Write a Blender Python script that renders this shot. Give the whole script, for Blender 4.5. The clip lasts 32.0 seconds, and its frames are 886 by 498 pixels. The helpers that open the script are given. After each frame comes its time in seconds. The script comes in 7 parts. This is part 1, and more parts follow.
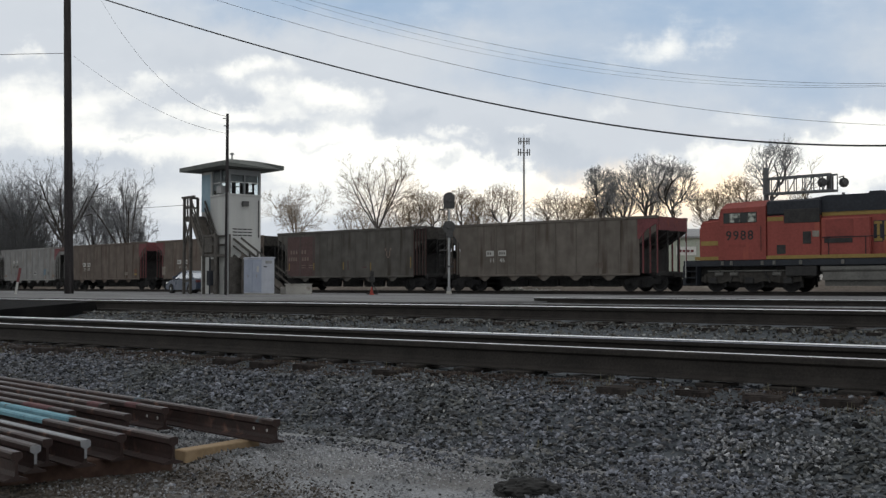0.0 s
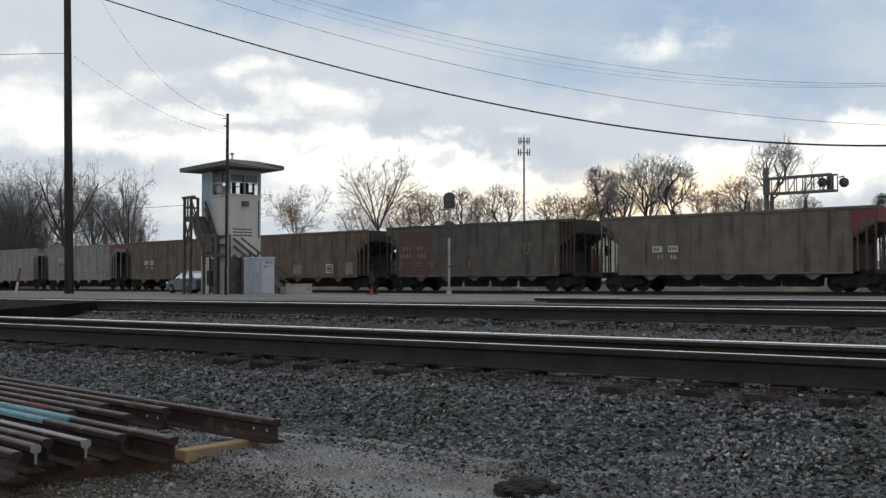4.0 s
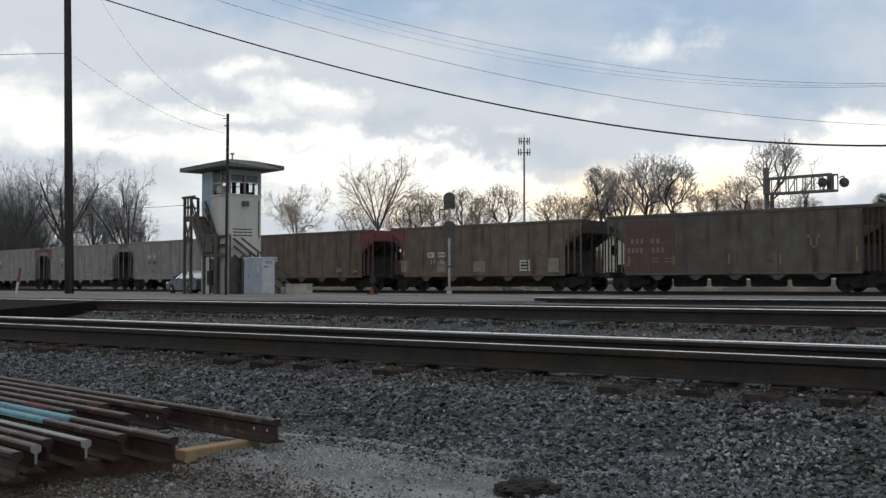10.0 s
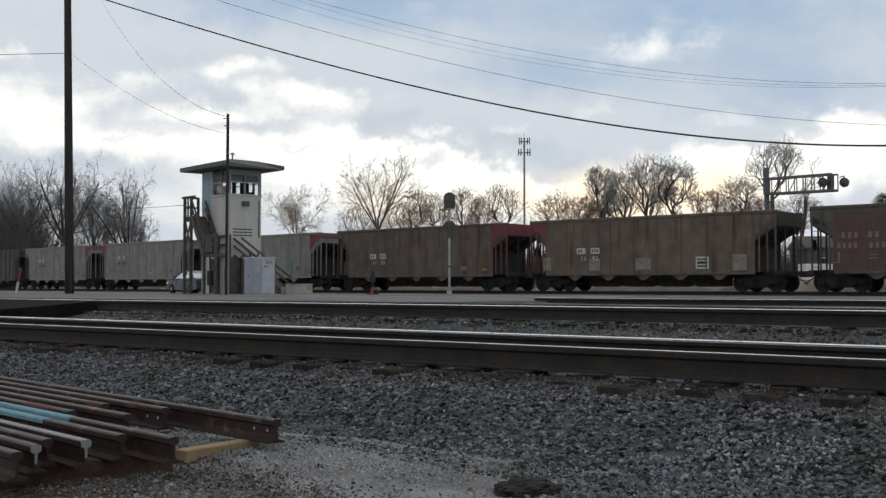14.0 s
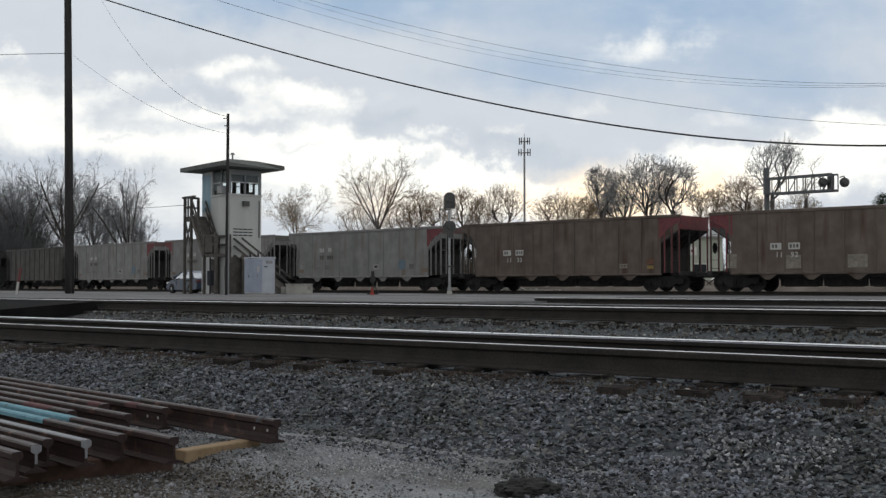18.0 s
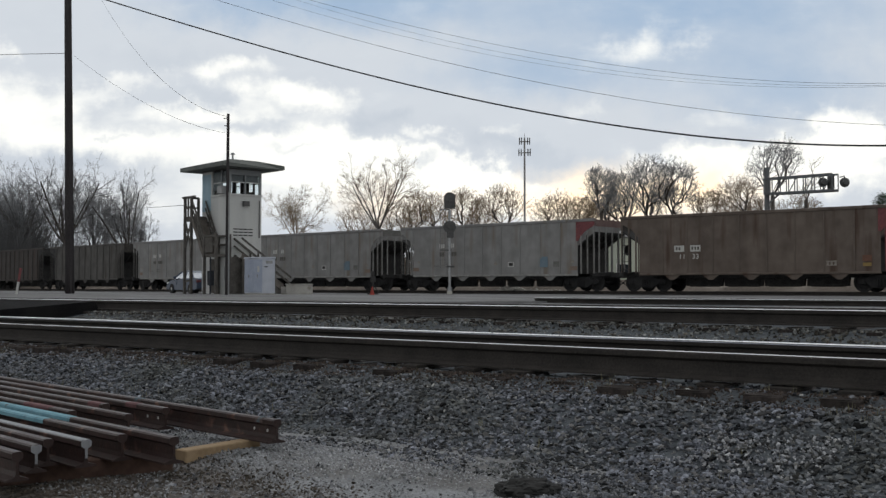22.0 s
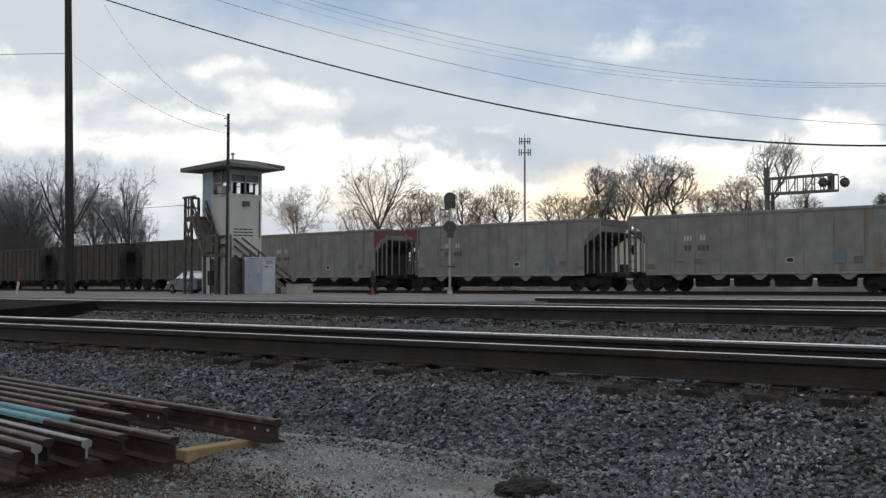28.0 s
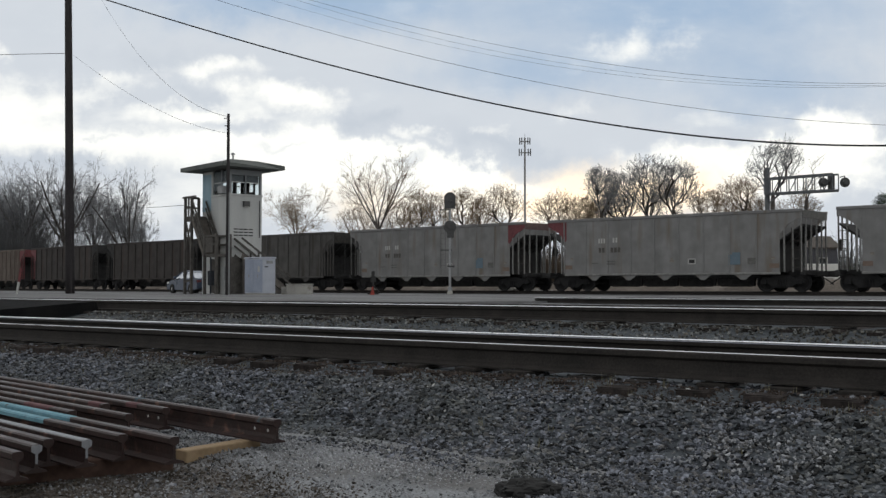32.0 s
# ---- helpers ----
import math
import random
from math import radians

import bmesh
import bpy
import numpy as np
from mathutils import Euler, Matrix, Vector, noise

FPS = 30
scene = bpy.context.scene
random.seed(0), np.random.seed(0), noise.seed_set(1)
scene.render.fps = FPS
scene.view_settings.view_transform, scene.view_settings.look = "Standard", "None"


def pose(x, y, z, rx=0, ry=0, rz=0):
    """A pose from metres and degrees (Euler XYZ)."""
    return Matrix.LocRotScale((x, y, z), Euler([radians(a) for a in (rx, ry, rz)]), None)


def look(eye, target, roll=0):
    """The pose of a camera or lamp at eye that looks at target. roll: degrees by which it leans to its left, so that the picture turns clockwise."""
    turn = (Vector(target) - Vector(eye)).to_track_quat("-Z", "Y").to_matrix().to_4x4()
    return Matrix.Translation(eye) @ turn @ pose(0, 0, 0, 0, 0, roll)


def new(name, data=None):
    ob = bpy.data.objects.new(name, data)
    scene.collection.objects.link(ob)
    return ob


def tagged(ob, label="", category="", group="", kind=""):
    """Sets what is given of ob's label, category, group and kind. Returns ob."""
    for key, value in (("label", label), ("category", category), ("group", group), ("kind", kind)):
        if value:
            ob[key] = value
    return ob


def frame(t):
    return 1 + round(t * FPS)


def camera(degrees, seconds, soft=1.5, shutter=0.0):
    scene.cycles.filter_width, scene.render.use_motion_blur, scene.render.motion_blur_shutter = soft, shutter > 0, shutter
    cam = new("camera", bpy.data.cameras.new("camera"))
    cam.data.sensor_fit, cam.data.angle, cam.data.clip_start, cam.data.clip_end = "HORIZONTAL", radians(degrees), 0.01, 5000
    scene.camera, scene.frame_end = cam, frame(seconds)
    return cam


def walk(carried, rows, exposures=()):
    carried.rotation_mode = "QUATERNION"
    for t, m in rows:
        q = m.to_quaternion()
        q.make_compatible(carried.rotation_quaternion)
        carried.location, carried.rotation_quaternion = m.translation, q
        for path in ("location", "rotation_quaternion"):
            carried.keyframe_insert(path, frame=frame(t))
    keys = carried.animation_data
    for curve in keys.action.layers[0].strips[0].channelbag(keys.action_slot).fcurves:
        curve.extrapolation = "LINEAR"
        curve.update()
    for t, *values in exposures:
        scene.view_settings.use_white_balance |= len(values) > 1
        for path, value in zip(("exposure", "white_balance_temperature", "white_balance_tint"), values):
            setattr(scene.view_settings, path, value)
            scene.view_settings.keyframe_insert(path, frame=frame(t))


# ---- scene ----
from itertools import product

# ------------------------------------------------------------------ camera
CZ = 1.05                     # the lens over the dirt in front of the tracks
cam = camera(44.85, 32.0, soft=1.4)
walk(cam, [(0.0, pose(0, 0, CZ, 91.99, 0, 0.02)), (16.0, pose(0, 0, CZ, 91.99, 0, 0.045)), (32.0, pose(0, 0, CZ, 91.99, 0, 0.07))])

# ------------------------------------------------------------------ light
SUN_EL, SUN_AZ = 7.0, 9.0     # degrees over the horizon, and to the right of the view
world = bpy.data.worlds.new("evening_sky")
scene.world = world
world.use_nodes = True
wn, wl = world.node_tree.nodes, world.node_tree.links
wn.clear()
w_sky = wn.new("ShaderNodeTexSky")
w_sky.sky_type, w_sky.sun_disc = "NISHITA", False
w_sky.sun_elevation, w_sky.sun_rotation = radians(SUN_EL), radians(SUN_AZ)
w_sky.air_density, w_sky.dust_density, w_sky.ozone_density = 1.0, 2.0, 1.5
w_bg, w_out = wn.new("ShaderNodeBackground"), wn.new("ShaderNodeOutputWorld")
w_tc, w_map, w_noise = wn.new("ShaderNodeTexCoord"), wn.new("ShaderNodeMapping"), wn.new("ShaderNodeTexNoise")
w_map.inputs["Scale"].default_value = (1.5, 1.5, 5.0)
w_noise.inputs["Scale"].default_value, w_noise.inputs["Detail"].default_value = 2.2, 5
w_ramp = wn.new("ShaderNodeValToRGB")
w_ramp.color_ramp.elements[0].position, w_ramp.color_ramp.elements[1].position = 0.30, 0.55
w_mix = wn.new("ShaderNodeMix")
w_mix.data_type = "RGBA"
w_mix.inputs["B"].default_value = (9.7, 9.7, 9.6, 1)
wl.new(w_tc.outputs["Generated"], w_map.inputs["Vector"])
wl.new(w_map.outputs["Vector"], w_noise.inputs["Vector"])
wl.new(w_noise.outputs["Fac"], w_ramp.inputs["Fac"])
wl.new(w_ramp.outputs["Color"], w_mix.inputs["Factor"])
wl.new(w_sky.outputs["Color"], w_mix.inputs["A"])
wl.new(w_mix.outputs["Result"], w_bg.inputs["Color"])
w_bg.inputs["Strength"].default_value = 0.085
wl.new(w_bg.outputs["Background"], w_out.inputs["Surface"])

sun = new("sun", bpy.data.lights.new("sun", "SUN"))
sun.data.energy, sun.data.angle, sun.data.color = 0.5, radians(14), (1.0, 0.84, 0.62)
sun_way = Vector((math.sin(radians(SUN_AZ)) * math.cos(radians(SUN_EL)), math.cos(radians(SUN_AZ)) * math.cos(radians(SUN_EL)), math.sin(radians(SUN_EL))))
sun.matrix_world = look(sun_way * 50, (0, 0, 0))
scene.view_settings.exposure = 0.0


# ------------------------------------------------------------------ materials
def nodes_of(m):
    m.use_nodes = True
    return m.node_tree.nodes, m.node_tree.links


def surface(name, dark, light, rough=0.8, metal=0.0, grain=40.0, blotch=2.0, bump=0.15, vary=0.0, streak=False, stain=None, stain_at=0.62, spec=0.3, island=False, second=None, soil=None, stain_soft=0.06):
    """A weathered surface: fine grain and broad blotches between two colours, relief, and an optional stain."""
    m = bpy.data.materials.new(name)
    n, l = nodes_of(m)
    b = n["Principled BSDF"]
    b.inputs["Metallic"].default_value = metal
    b.inputs["Specular IOR Level"].default_value = spec
    tc, mp = n.new("ShaderNodeTexCoord"), n.new("ShaderNodeMapping")
    l.new(tc.outputs["Object"], mp.inputs["Vector"])
    fine, wide = n.new("ShaderNodeTexNoise"), n.new("ShaderNodeTexNoise")
    fine.inputs["Scale"].default_value, fine.inputs["Detail"].default_value = grain, 6
    wide.inputs["Scale"].default_value, wide.inputs["Detail"].default_value = blotch, 5
    if streak:
        mp.inputs["Scale"].default_value = (1, 1, 0.12)
    l.new(tc.outputs["Object"], fine.inputs["Vector"])
    l.new(mp.outputs["Vector"], wide.inputs["Vector"])
    add = n.new("ShaderNodeMath")
    add.operation = "ADD"
    half = n.new("ShaderNodeMath")
    half.operation, half.inputs[1].default_value = "MULTIPLY", 0.5
    l.new(fine.outputs["Fac"], add.inputs[0])
    l.new(wide.outputs["Fac"], add.inputs[1])
    l.new(add.outputs[0], half.inputs[0])
    ramp = n.new("ShaderNodeValToRGB")
    ramp.color_ramp.elements[0].position, ramp.color_ramp.elements[1].position = 0.36, 0.64
    ramp.color_ramp.elements[0].color, ramp.color_ramp.elements[1].color = (*dark, 1), (*light, 1)
    l.new(half.outputs[0], ramp.inputs["Fac"])
    out = ramp.outputs["Color"]
    if stain:
        st, sr, mx = n.new("ShaderNodeTexNoise"), n.new("ShaderNodeValToRGB"), n.new("ShaderNodeMix")
        st.inputs["Scale"].default_value, st.inputs["Detail"].default_value = blotch * 1.7, 8
        st.noise_dimensions = "4D"
        st.inputs["W"].default_value = 3.7
        l.new(mp.outputs["Vector"], st.inputs["Vector"])
        sr.color_ramp.elements[0].position, sr.color_ramp.elements[1].position = stain_at - stain_soft, stain_at + stain_soft
        l.new(st.outputs["Fac"], sr.inputs["Fac"])
        mx.data_type = "RGBA"
        mx.inputs["B"].default_value = (*stain, 1)
        l.new(sr.outputs["Color"], mx.inputs["Factor"])
        l.new(out, mx.inputs["A"])
        out = mx.outputs["Result"]
    for extra, scale in ((second, 0), (soil, 1.3)):
        if not extra:
            continue
        if scale:
            src, at_, wd = n.new("ShaderNodeTexNoise"), 0.56, 0.10
            src.inputs["Scale"].default_value, src.inputs["Detail"].default_value = scale, 6
            l.new(tc.outputs["Object"], src.inputs["Vector"])
            val = src.outputs["Fac"]
        else:
            geo, src, at_, wd = n.new("ShaderNodeNewGeometry"), n.new("ShaderNodeMath"), 0.72, 0.06
            src.operation, src.inputs[1].default_value = "PINGPONG", 0.037
            k = n.new("ShaderNodeMath")
            k.operation, k.inputs[1].default_value = "DIVIDE", 0.037
            l.new(geo.outputs["Random Per Island"], src.inputs[0])
            l.new(src.outputs[0], k.inputs[0])
            val = k.outputs[0]
        mr2, mx2 = n.new("ShaderNodeMapRange"), n.new("ShaderNodeMix")
        mr2.inputs["From Min"].default_value, mr2.inputs["From Max"].default_value = at_ - wd, at_ + wd
        mr2.inputs["To Max"].default_value = 0.7
        l.new(val, mr2.inputs["Value"])
        mx2.data_type = "RGBA"
        mx2.inputs["B"].default_value = (*extra, 1)
        l.new(mr2.outputs["Result"], mx2.inputs["Factor"])
        l.new(out, mx2.inputs["A"])
        out = mx2.outputs["Result"]
    if vary:
        info = n.new("ShaderNodeNewGeometry" if island else "ShaderNodeObjectInfo")
        mr, hs = n.new("ShaderNodeMapRange"), n.new("ShaderNodeHueSaturation")
        mr.inputs["To Min"].default_value, mr.inputs["To Max"].default_value = 1 - vary, 1 + vary
        l.new(info.outputs["Random Per Island" if island else "Random"], mr.inputs["Value"])
        l.new(mr.outputs["Result"], hs.inputs["Value"])
        l.new(out, hs.inputs["Color"])
        out = hs.outputs["Color"]
    l.new(out, b.inputs["Base Color"])
    rr = n.new("ShaderNodeMapRange")
    rr.inputs["To Min"].default_value, rr.inputs["To Max"].default_value = max(0.02, rough - 0.12), min(1, rough + 0.12)
    l.new(wide.outputs["Fac"], rr.inputs["Value"])
    l.new(rr.outputs["Result"], b.inputs["Roughness"])
    if bump:
        bp = n.new("ShaderNodeBump")
        bp.inputs["Strength"].default_value, bp.inputs["Distance"].default_value = bump, 0.02
        l.new(half.outputs[0], bp.inputs["Height"])
        l.new(bp.outputs["Normal"], b.inputs["Normal"])
    return m


def plain(name, colour, rough=0.6, metal=0.0, glow=0.0):
    m = bpy.data.materials.new(name)
    n, l = nodes_of(m)
    b = n["Principled BSDF"]
    b.inputs["Base Color"].default_value, b.inputs["Roughness"].default_value, b.inputs["Metallic"].default_value = (*colour, 1), rough, metal
    ns, rr = n.new("ShaderNodeTexNoise"), n.new("ShaderNodeMapRange")
    ns.inputs["Scale"].default_value = 18
    rr.inputs["To Min"].default_value, rr.inputs["To Max"].default_value = max(0.02, rough - 0.1), min(1, rough + 0.1)
    l.new(ns.outputs["Fac"], rr.inputs["Value"])
    l.new(rr.outputs["Result"], b.inputs["Roughness"])
    if glow:
        b.inputs["Emission Color"].default_value, b.inputs["Emission Strength"].default_value = (*colour, 1), glow
    return m


def glass(name, tint=(0.8, 0.85, 0.87)):
    m = bpy.data.materials.new(name)
    n, l = nodes_of(m)
    b = n["Principled BSDF"]
    b.inputs["Base Color"].default_value, b.inputs["Roughness"].default_value = (*tint, 1), 0.06
    b.inputs["Transmission Weight"].default_value, b.inputs["IOR"].default_value = 1.0, 1.05
    return m


M_DIRT = surface("dirt", (0.1280, 0.1346, 0.1424), (0.3540, 0.3683, 0.3838), 0.95, grain=55, blotch=0.7, bump=0.9, stain=(0.115, 0.104, 0.094), stain_at=0.57, stain_soft=0.13, spec=0.1)
M_YARD = surface("yard_gravel", (0.098, 0.099, 0.102), (0.235, 0.238, 0.245), 0.95, grain=8, blotch=0.15, bump=0.4, stain=(0.29, 0.292, 0.295), stain_at=0.58, stain_soft=0.1, spec=0.1)
M_FIELD = surface("dry_field", (0.12, 0.095, 0.07), (0.24, 0.19, 0.14), 0.95, grain=2, blotch=0.05, bump=0.3, spec=0.1)
M_STONE = surface("ballast_stone", (0.0330, 0.0375, 0.0465), (0.2020, 0.2150, 0.2480), 0.9, grain=60, blotch=9, bump=0.4, vary=0.95, island=True, spec=0.2, second=(0.098, 0.093, 0.086), soil=(0.082, 0.086, 0.080))
M_STONEB = surface("muddy_ballast_stone", (0.0625, 0.0663, 0.0663), (0.2063, 0.2125, 0.2100), 0.9, grain=60, blotch=9, bump=0.4, vary=0.8, island=True, spec=0.15, second=(0.075, 0.062, 0.048), soil=(0.060, 0.055, 0.046))
# car windows: the bright sky's reflection is helped by a pale metallic colour
M_CARWINDOW = surface("sky_pale_car_glass", (0.42, 0.46, 0.52), (0.62, 0.66, 0.71), 0.16, 0.7, grain=5, blotch=1, bump=0.0)
M_BED = surface("ballast_bed", (0.0386, 0.0437, 0.0496), (0.1111, 0.1248, 0.1373), 0.95, grain=30, blotch=6, bump=1.0, spec=0.1)
M_TIE = surface("old_tie_wood", (0.016, 0.0145, 0.0145), (0.052, 0.044, 0.041), 0.9, grain=30, blotch=5, bump=0.5, vary=0.35, spec=0.1)
M_RUST = surface("rusty_rail", (0.020, 0.0185, 0.0175), (0.047, 0.042, 0.039), 0.75, grain=60, blotch=6, bump=0.25, spec=0.2)
M_SHINE = surface("polished_rail_head", (0.7992, 0.8100, 0.8316), (0.9504, 0.9612, 0.9828), 0.30, 1.0, grain=30, blotch=4, bump=0.03)
M_SHINEDIM = surface("worn_gauge_steel", (0.26, 0.27, 0.31), (0.36, 0.37, 0.42), 0.4, 1.0, grain=30, blotch=4, bump=0.03)
M_ASPHALT = surface("dark_asphalt", (0.007, 0.007, 0.008), (0.022, 0.022, 0.022), 0.9, grain=50, blotch=1.5, bump=0.4, spec=0.04)
M_ROAD = surface("pale_road", (0.140, 0.1415, 0.144), (0.242, 0.244, 0.248), 0.92, grain=14, blotch=0.3, bump=0.2, stain=(0.14, 0.135, 0.13), stain_at=0.6, spec=0.1)
M_CONC = surface("pale_concrete", (0.30, 0.29, 0.27), (0.46, 0.45, 0.42), 0.9, grain=20, blotch=1.5, bump=0.2, stain=(0.22, 0.2, 0.17))
M_BROWN = surface("brown_car_paint", (0.0885, 0.0705, 0.0600), (0.1470, 0.1205, 0.1028), 0.75, grain=1.7, blotch=1.1, bump=0.05, streak=True, stain=(0.07, 0.045, 0.035), vary=0.10)
M_DKBROWN = surface("dark_brown_car_paint", (0.0303, 0.0265, 0.0255), (0.0587, 0.0520, 0.0492), 0.75, grain=1.7, blotch=1.1, bump=0.05, streak=True, stain=(0.05, 0.035, 0.03))
M_OLIVE = surface("olive_car_paint", (0.0985, 0.0868, 0.0755), (0.1620, 0.1448, 0.1295), 0.75, grain=1.7, blotch=1.1, bump=0.05, streak=True, stain=(0.07, 0.055, 0.045))
M_GREY = surface("grey_car_paint", (0.168, 0.1675, 0.167), (0.245, 0.245, 0.245), 0.7, grain=1.7, blotch=1.1, bump=0.05, streak=True, stain=(0.17, 0.15, 0.13))
M_RED = surface("faded_red_paint", (0.1250, 0.0400, 0.0450), (0.1880, 0.0640, 0.0710), 0.7, grain=9, blotch=2, bump=0.05, stain=(0.2, 0.06, 0.05))
M_DULLRED = surface("dull_red_panel", (0.078, 0.048, 0.047), (0.118, 0.076, 0.074), 0.75, grain=9, blotch=2, bump=0.05)
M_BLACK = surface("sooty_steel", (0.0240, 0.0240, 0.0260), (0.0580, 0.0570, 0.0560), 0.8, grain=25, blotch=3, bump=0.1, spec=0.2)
M_GRIME = surface("oily_running_gear", (0.0175, 0.0175, 0.019), (0.038, 0.0375, 0.038), 0.8, grain=25, blotch=3, bump=0.1, spec=0.15)
M_DARKSTEEL = surface("dark_steel", (0.030, 0.028, 0.026), (0.065, 0.060, 0.055), 0.8, grain=6, blotch=2, bump=0.05)
M_PALESTONE = surface("pale_limestone", (0.20, 0.205, 0.21), (0.42, 0.42, 0.41), 0.9, grain=60, blotch=9, bump=0.3, vary=0.3, island=True)
M_WHITEP = surface("dull_white", (0.38, 0.38, 0.37), (0.52, 0.52, 0.50), 0.7, grain=30, blotch=6, bump=0.02)
M_PALEP = surface("pale_patch", (0.15, 0.135, 0.118), (0.28, 0.258, 0.23), 0.8, grain=9, blotch=2.5, bump=0.02)
M_FAINT = surface("faded_lettering", (0.15, 0.115, 0.10), (0.24, 0.19, 0.165), 0.8, grain=25, blotch=4, bump=0.02)
M_FAINTYELLOW = surface("faded_yellow", (0.20, 0.14, 0.05), (0.28, 0.20, 0.08), 0.8, grain=25, blotch=4, bump=0.02)
M_SLATE = surface("dark_slate_car_paint", (0.0694, 0.0649, 0.0593), (0.1175, 0.1119, 0.1030), 0.75, grain=1.7, blotch=1.1, bump=0.05, streak=True, stain=(0.05, 0.042, 0.036))
M_DKSLATE = surface("sooty_slate_car_paint", (0.058, 0.056, 0.054), (0.102, 0.098, 0.094), 0.75, grain=1.7, blotch=1.1, bump=0.05, streak=True, stain=(0.05, 0.045, 0.04))
M_BLUEP = surface("blue_patch", (0.11, 0.165, 0.21), (0.16, 0.21, 0.25), 0.8, grain=25, blotch=4, bump=0.02)
M_YELLOWP = surface("yellow_marking", (0.23, 0.16, 0.05), (0.31, 0.22, 0.075), 0.7, grain=25, blotch=4, bump=0.02)
M_ORANGE = surface("orange_engine_paint", (0.215, 0.049, 0.041), (0.295, 0.071, 0.059), 0.5, grain=9, blotch=1.5, bump=0.02, streak=True, stain=(0.33, 0.088, 0.058), stain_at=0.66)
M_DKGREEN = surface("dark_engine_paint", (0.016, 0.019, 0.026), (0.032, 0.037, 0.047), 0.6, grain=9, blotch=1.5, bump=0.02)
M_TANK = surface("grey_tank_paint", (0.10, 0.10, 0.095), (0.17, 0.168, 0.16), 0.7, grain=9, blotch=1.5, bump=0.03)
M_WALL = surface("white_tower_paint", (0.44, 0.45, 0.45), (0.58, 0.59, 0.58), 0.8, grain=14, blotch=1.4, bump=0.06, streak=True, stain=(0.40, 0.39, 0.36), stain_at=0.66)
M_WALLBLUE = surface("pale_blue_tower_paint", (0.24, 0.37, 0.46), (0.36, 0.48, 0.55), 0.8, grain=14, blotch=1.4, bump=0.06, streak=True, stain=(0.34, 0.36, 0.36), stain_at=0.64)
M_STEPPALE = surface("sun_bleached_timber", (0.100, 0.090, 0.082), (0.185, 0.168, 0.152), 0.9, grain=18, blotch=3, bump=0.3, spec=0.1)
# greyer copy of the tower's white: the eave's shade is put into the colour
M_EAVESHADE = surface("eave_shaded_frame_paint", (0.23, 0.245, 0.255), (0.34, 0.355, 0.365), 0.8, grain=14, blotch=1.4, bump=0.06)
M_ROOF = surface("grey_green_roof", (0.09, 0.10, 0.095), (0.16, 0.17, 0.16), 0.85, grain=12, blotch=1.5, bump=0.2)
M_STEP = surface("weathered_timber", (0.062, 0.058, 0.054), (0.145, 0.137, 0.128), 0.9, grain=18, blotch=3, bump=0.3, spec=0.1)
M_CABINET = surface("galvanised_cabinet", (0.40, 0.43, 0.50), (0.52, 0.55, 0.61), 0.55, 0.25, grain=25, blotch=2, bump=0.02)
M_POLE = surface("dark_pole_wood", (0.026, 0.024, 0.026), (0.066, 0.061, 0.063), 0.9, grain=22, blotch=3, bump=0.4, streak=True, spec=0.1)
M_STEEL = surface("grey_steel", (0.22, 0.225, 0.23), (0.36, 0.365, 0.37), 0.5, 0.5, grain=25, blotch=3, bump=0.04)
M_ALU = surface("silver_paint", (0.27, 0.28, 0.29), (0.42, 0.43, 0.44), 0.5, 0.4, grain=25, blotch=3, bump=0.03)
M_BARK = surface("bare_bark", (0.062, 0.057, 0.054), (0.145, 0.134, 0.127), 0.95, grain=9, blotch=1, bump=0.4, spec=0.05)
# twigs paler and warmer than bark: the low sun's glow is in the colour
M_TWIG = surface("glow_warmed_twig", (0.17, 0.135, 0.102), (0.38, 0.30, 0.222), 0.95, grain=5, blotch=0.4, bump=0.0, spec=0.05)
# pale bluish grey carries sky light and far haze in the twig colour
M_GREYTWIG = surface("skylit_grey_twig", (0.150, 0.153, 0.163), (0.34, 0.346, 0.362), 0.95, grain=5, blotch=0.4, bump=0.0, spec=0.05)
M_SCRUB = surface("dark_scrub", (0.082, 0.084, 0.088), (0.165, 0.168, 0.174), 0.95, grain=5, blotch=0.4, bump=0.0, spec=0.05)
M_SIGNAL = surface("weathered_black_signal", (0.055, 0.056, 0.058), (0.12, 0.12, 0.12), 0.7, grain=20, blotch=3, bump=0.03)
M_BLIND = surface("grey_window_blind", (0.17, 0.175, 0.18), (0.26, 0.265, 0.27), 0.8, grain=20, blotch=3, bump=0.03)
M_PINE = surface("dark_needles", (0.018, 0.03, 0.018), (0.05, 0.075, 0.04), 0.9, grain=9, blotch=1, bump=0.1, spec=0.1)
M_NEWWOOD = surface("new_timber", (0.24, 0.17, 0.10), (0.36, 0.265, 0.165), 0.85, grain=25, blotch=4, bump=0.15, streak=False)
M_RAILBROWN = surface("stacked_rail_rust", (0.015, 0.0080, 0.0074), (0.040, 0.021, 0.0185), 0.5, grain=45, blotch=5, bump=0.25, stain=(0.15, 0.08, 0.06), stain_at=0.64, spec=0.4)
M_RAILHEAD = surface("brown_rail_head", (0.024, 0.0150, 0.0150), (0.054, 0.035, 0.034), 0.45, grain=45, blotch=5, bump=0.2, stain=(0.20, 0.15, 0.13), stain_at=0.68, spec=0.3)
M_RAILGREY = surface("cut_steel", (0.17, 0.18, 0.195), (0.30, 0.31, 0.33), 0.5, 0.3, grain=45, blotch=8, bump=0.1)
M_RAILBLUE = surface("light_blue_chalk_paint", (0.12, 0.27, 0.34), (0.20, 0.37, 0.44), 0.8, grain=45, blotch=7, bump=0.1, stain=(0.10, 0.12, 0.12), stain_at=0.66)
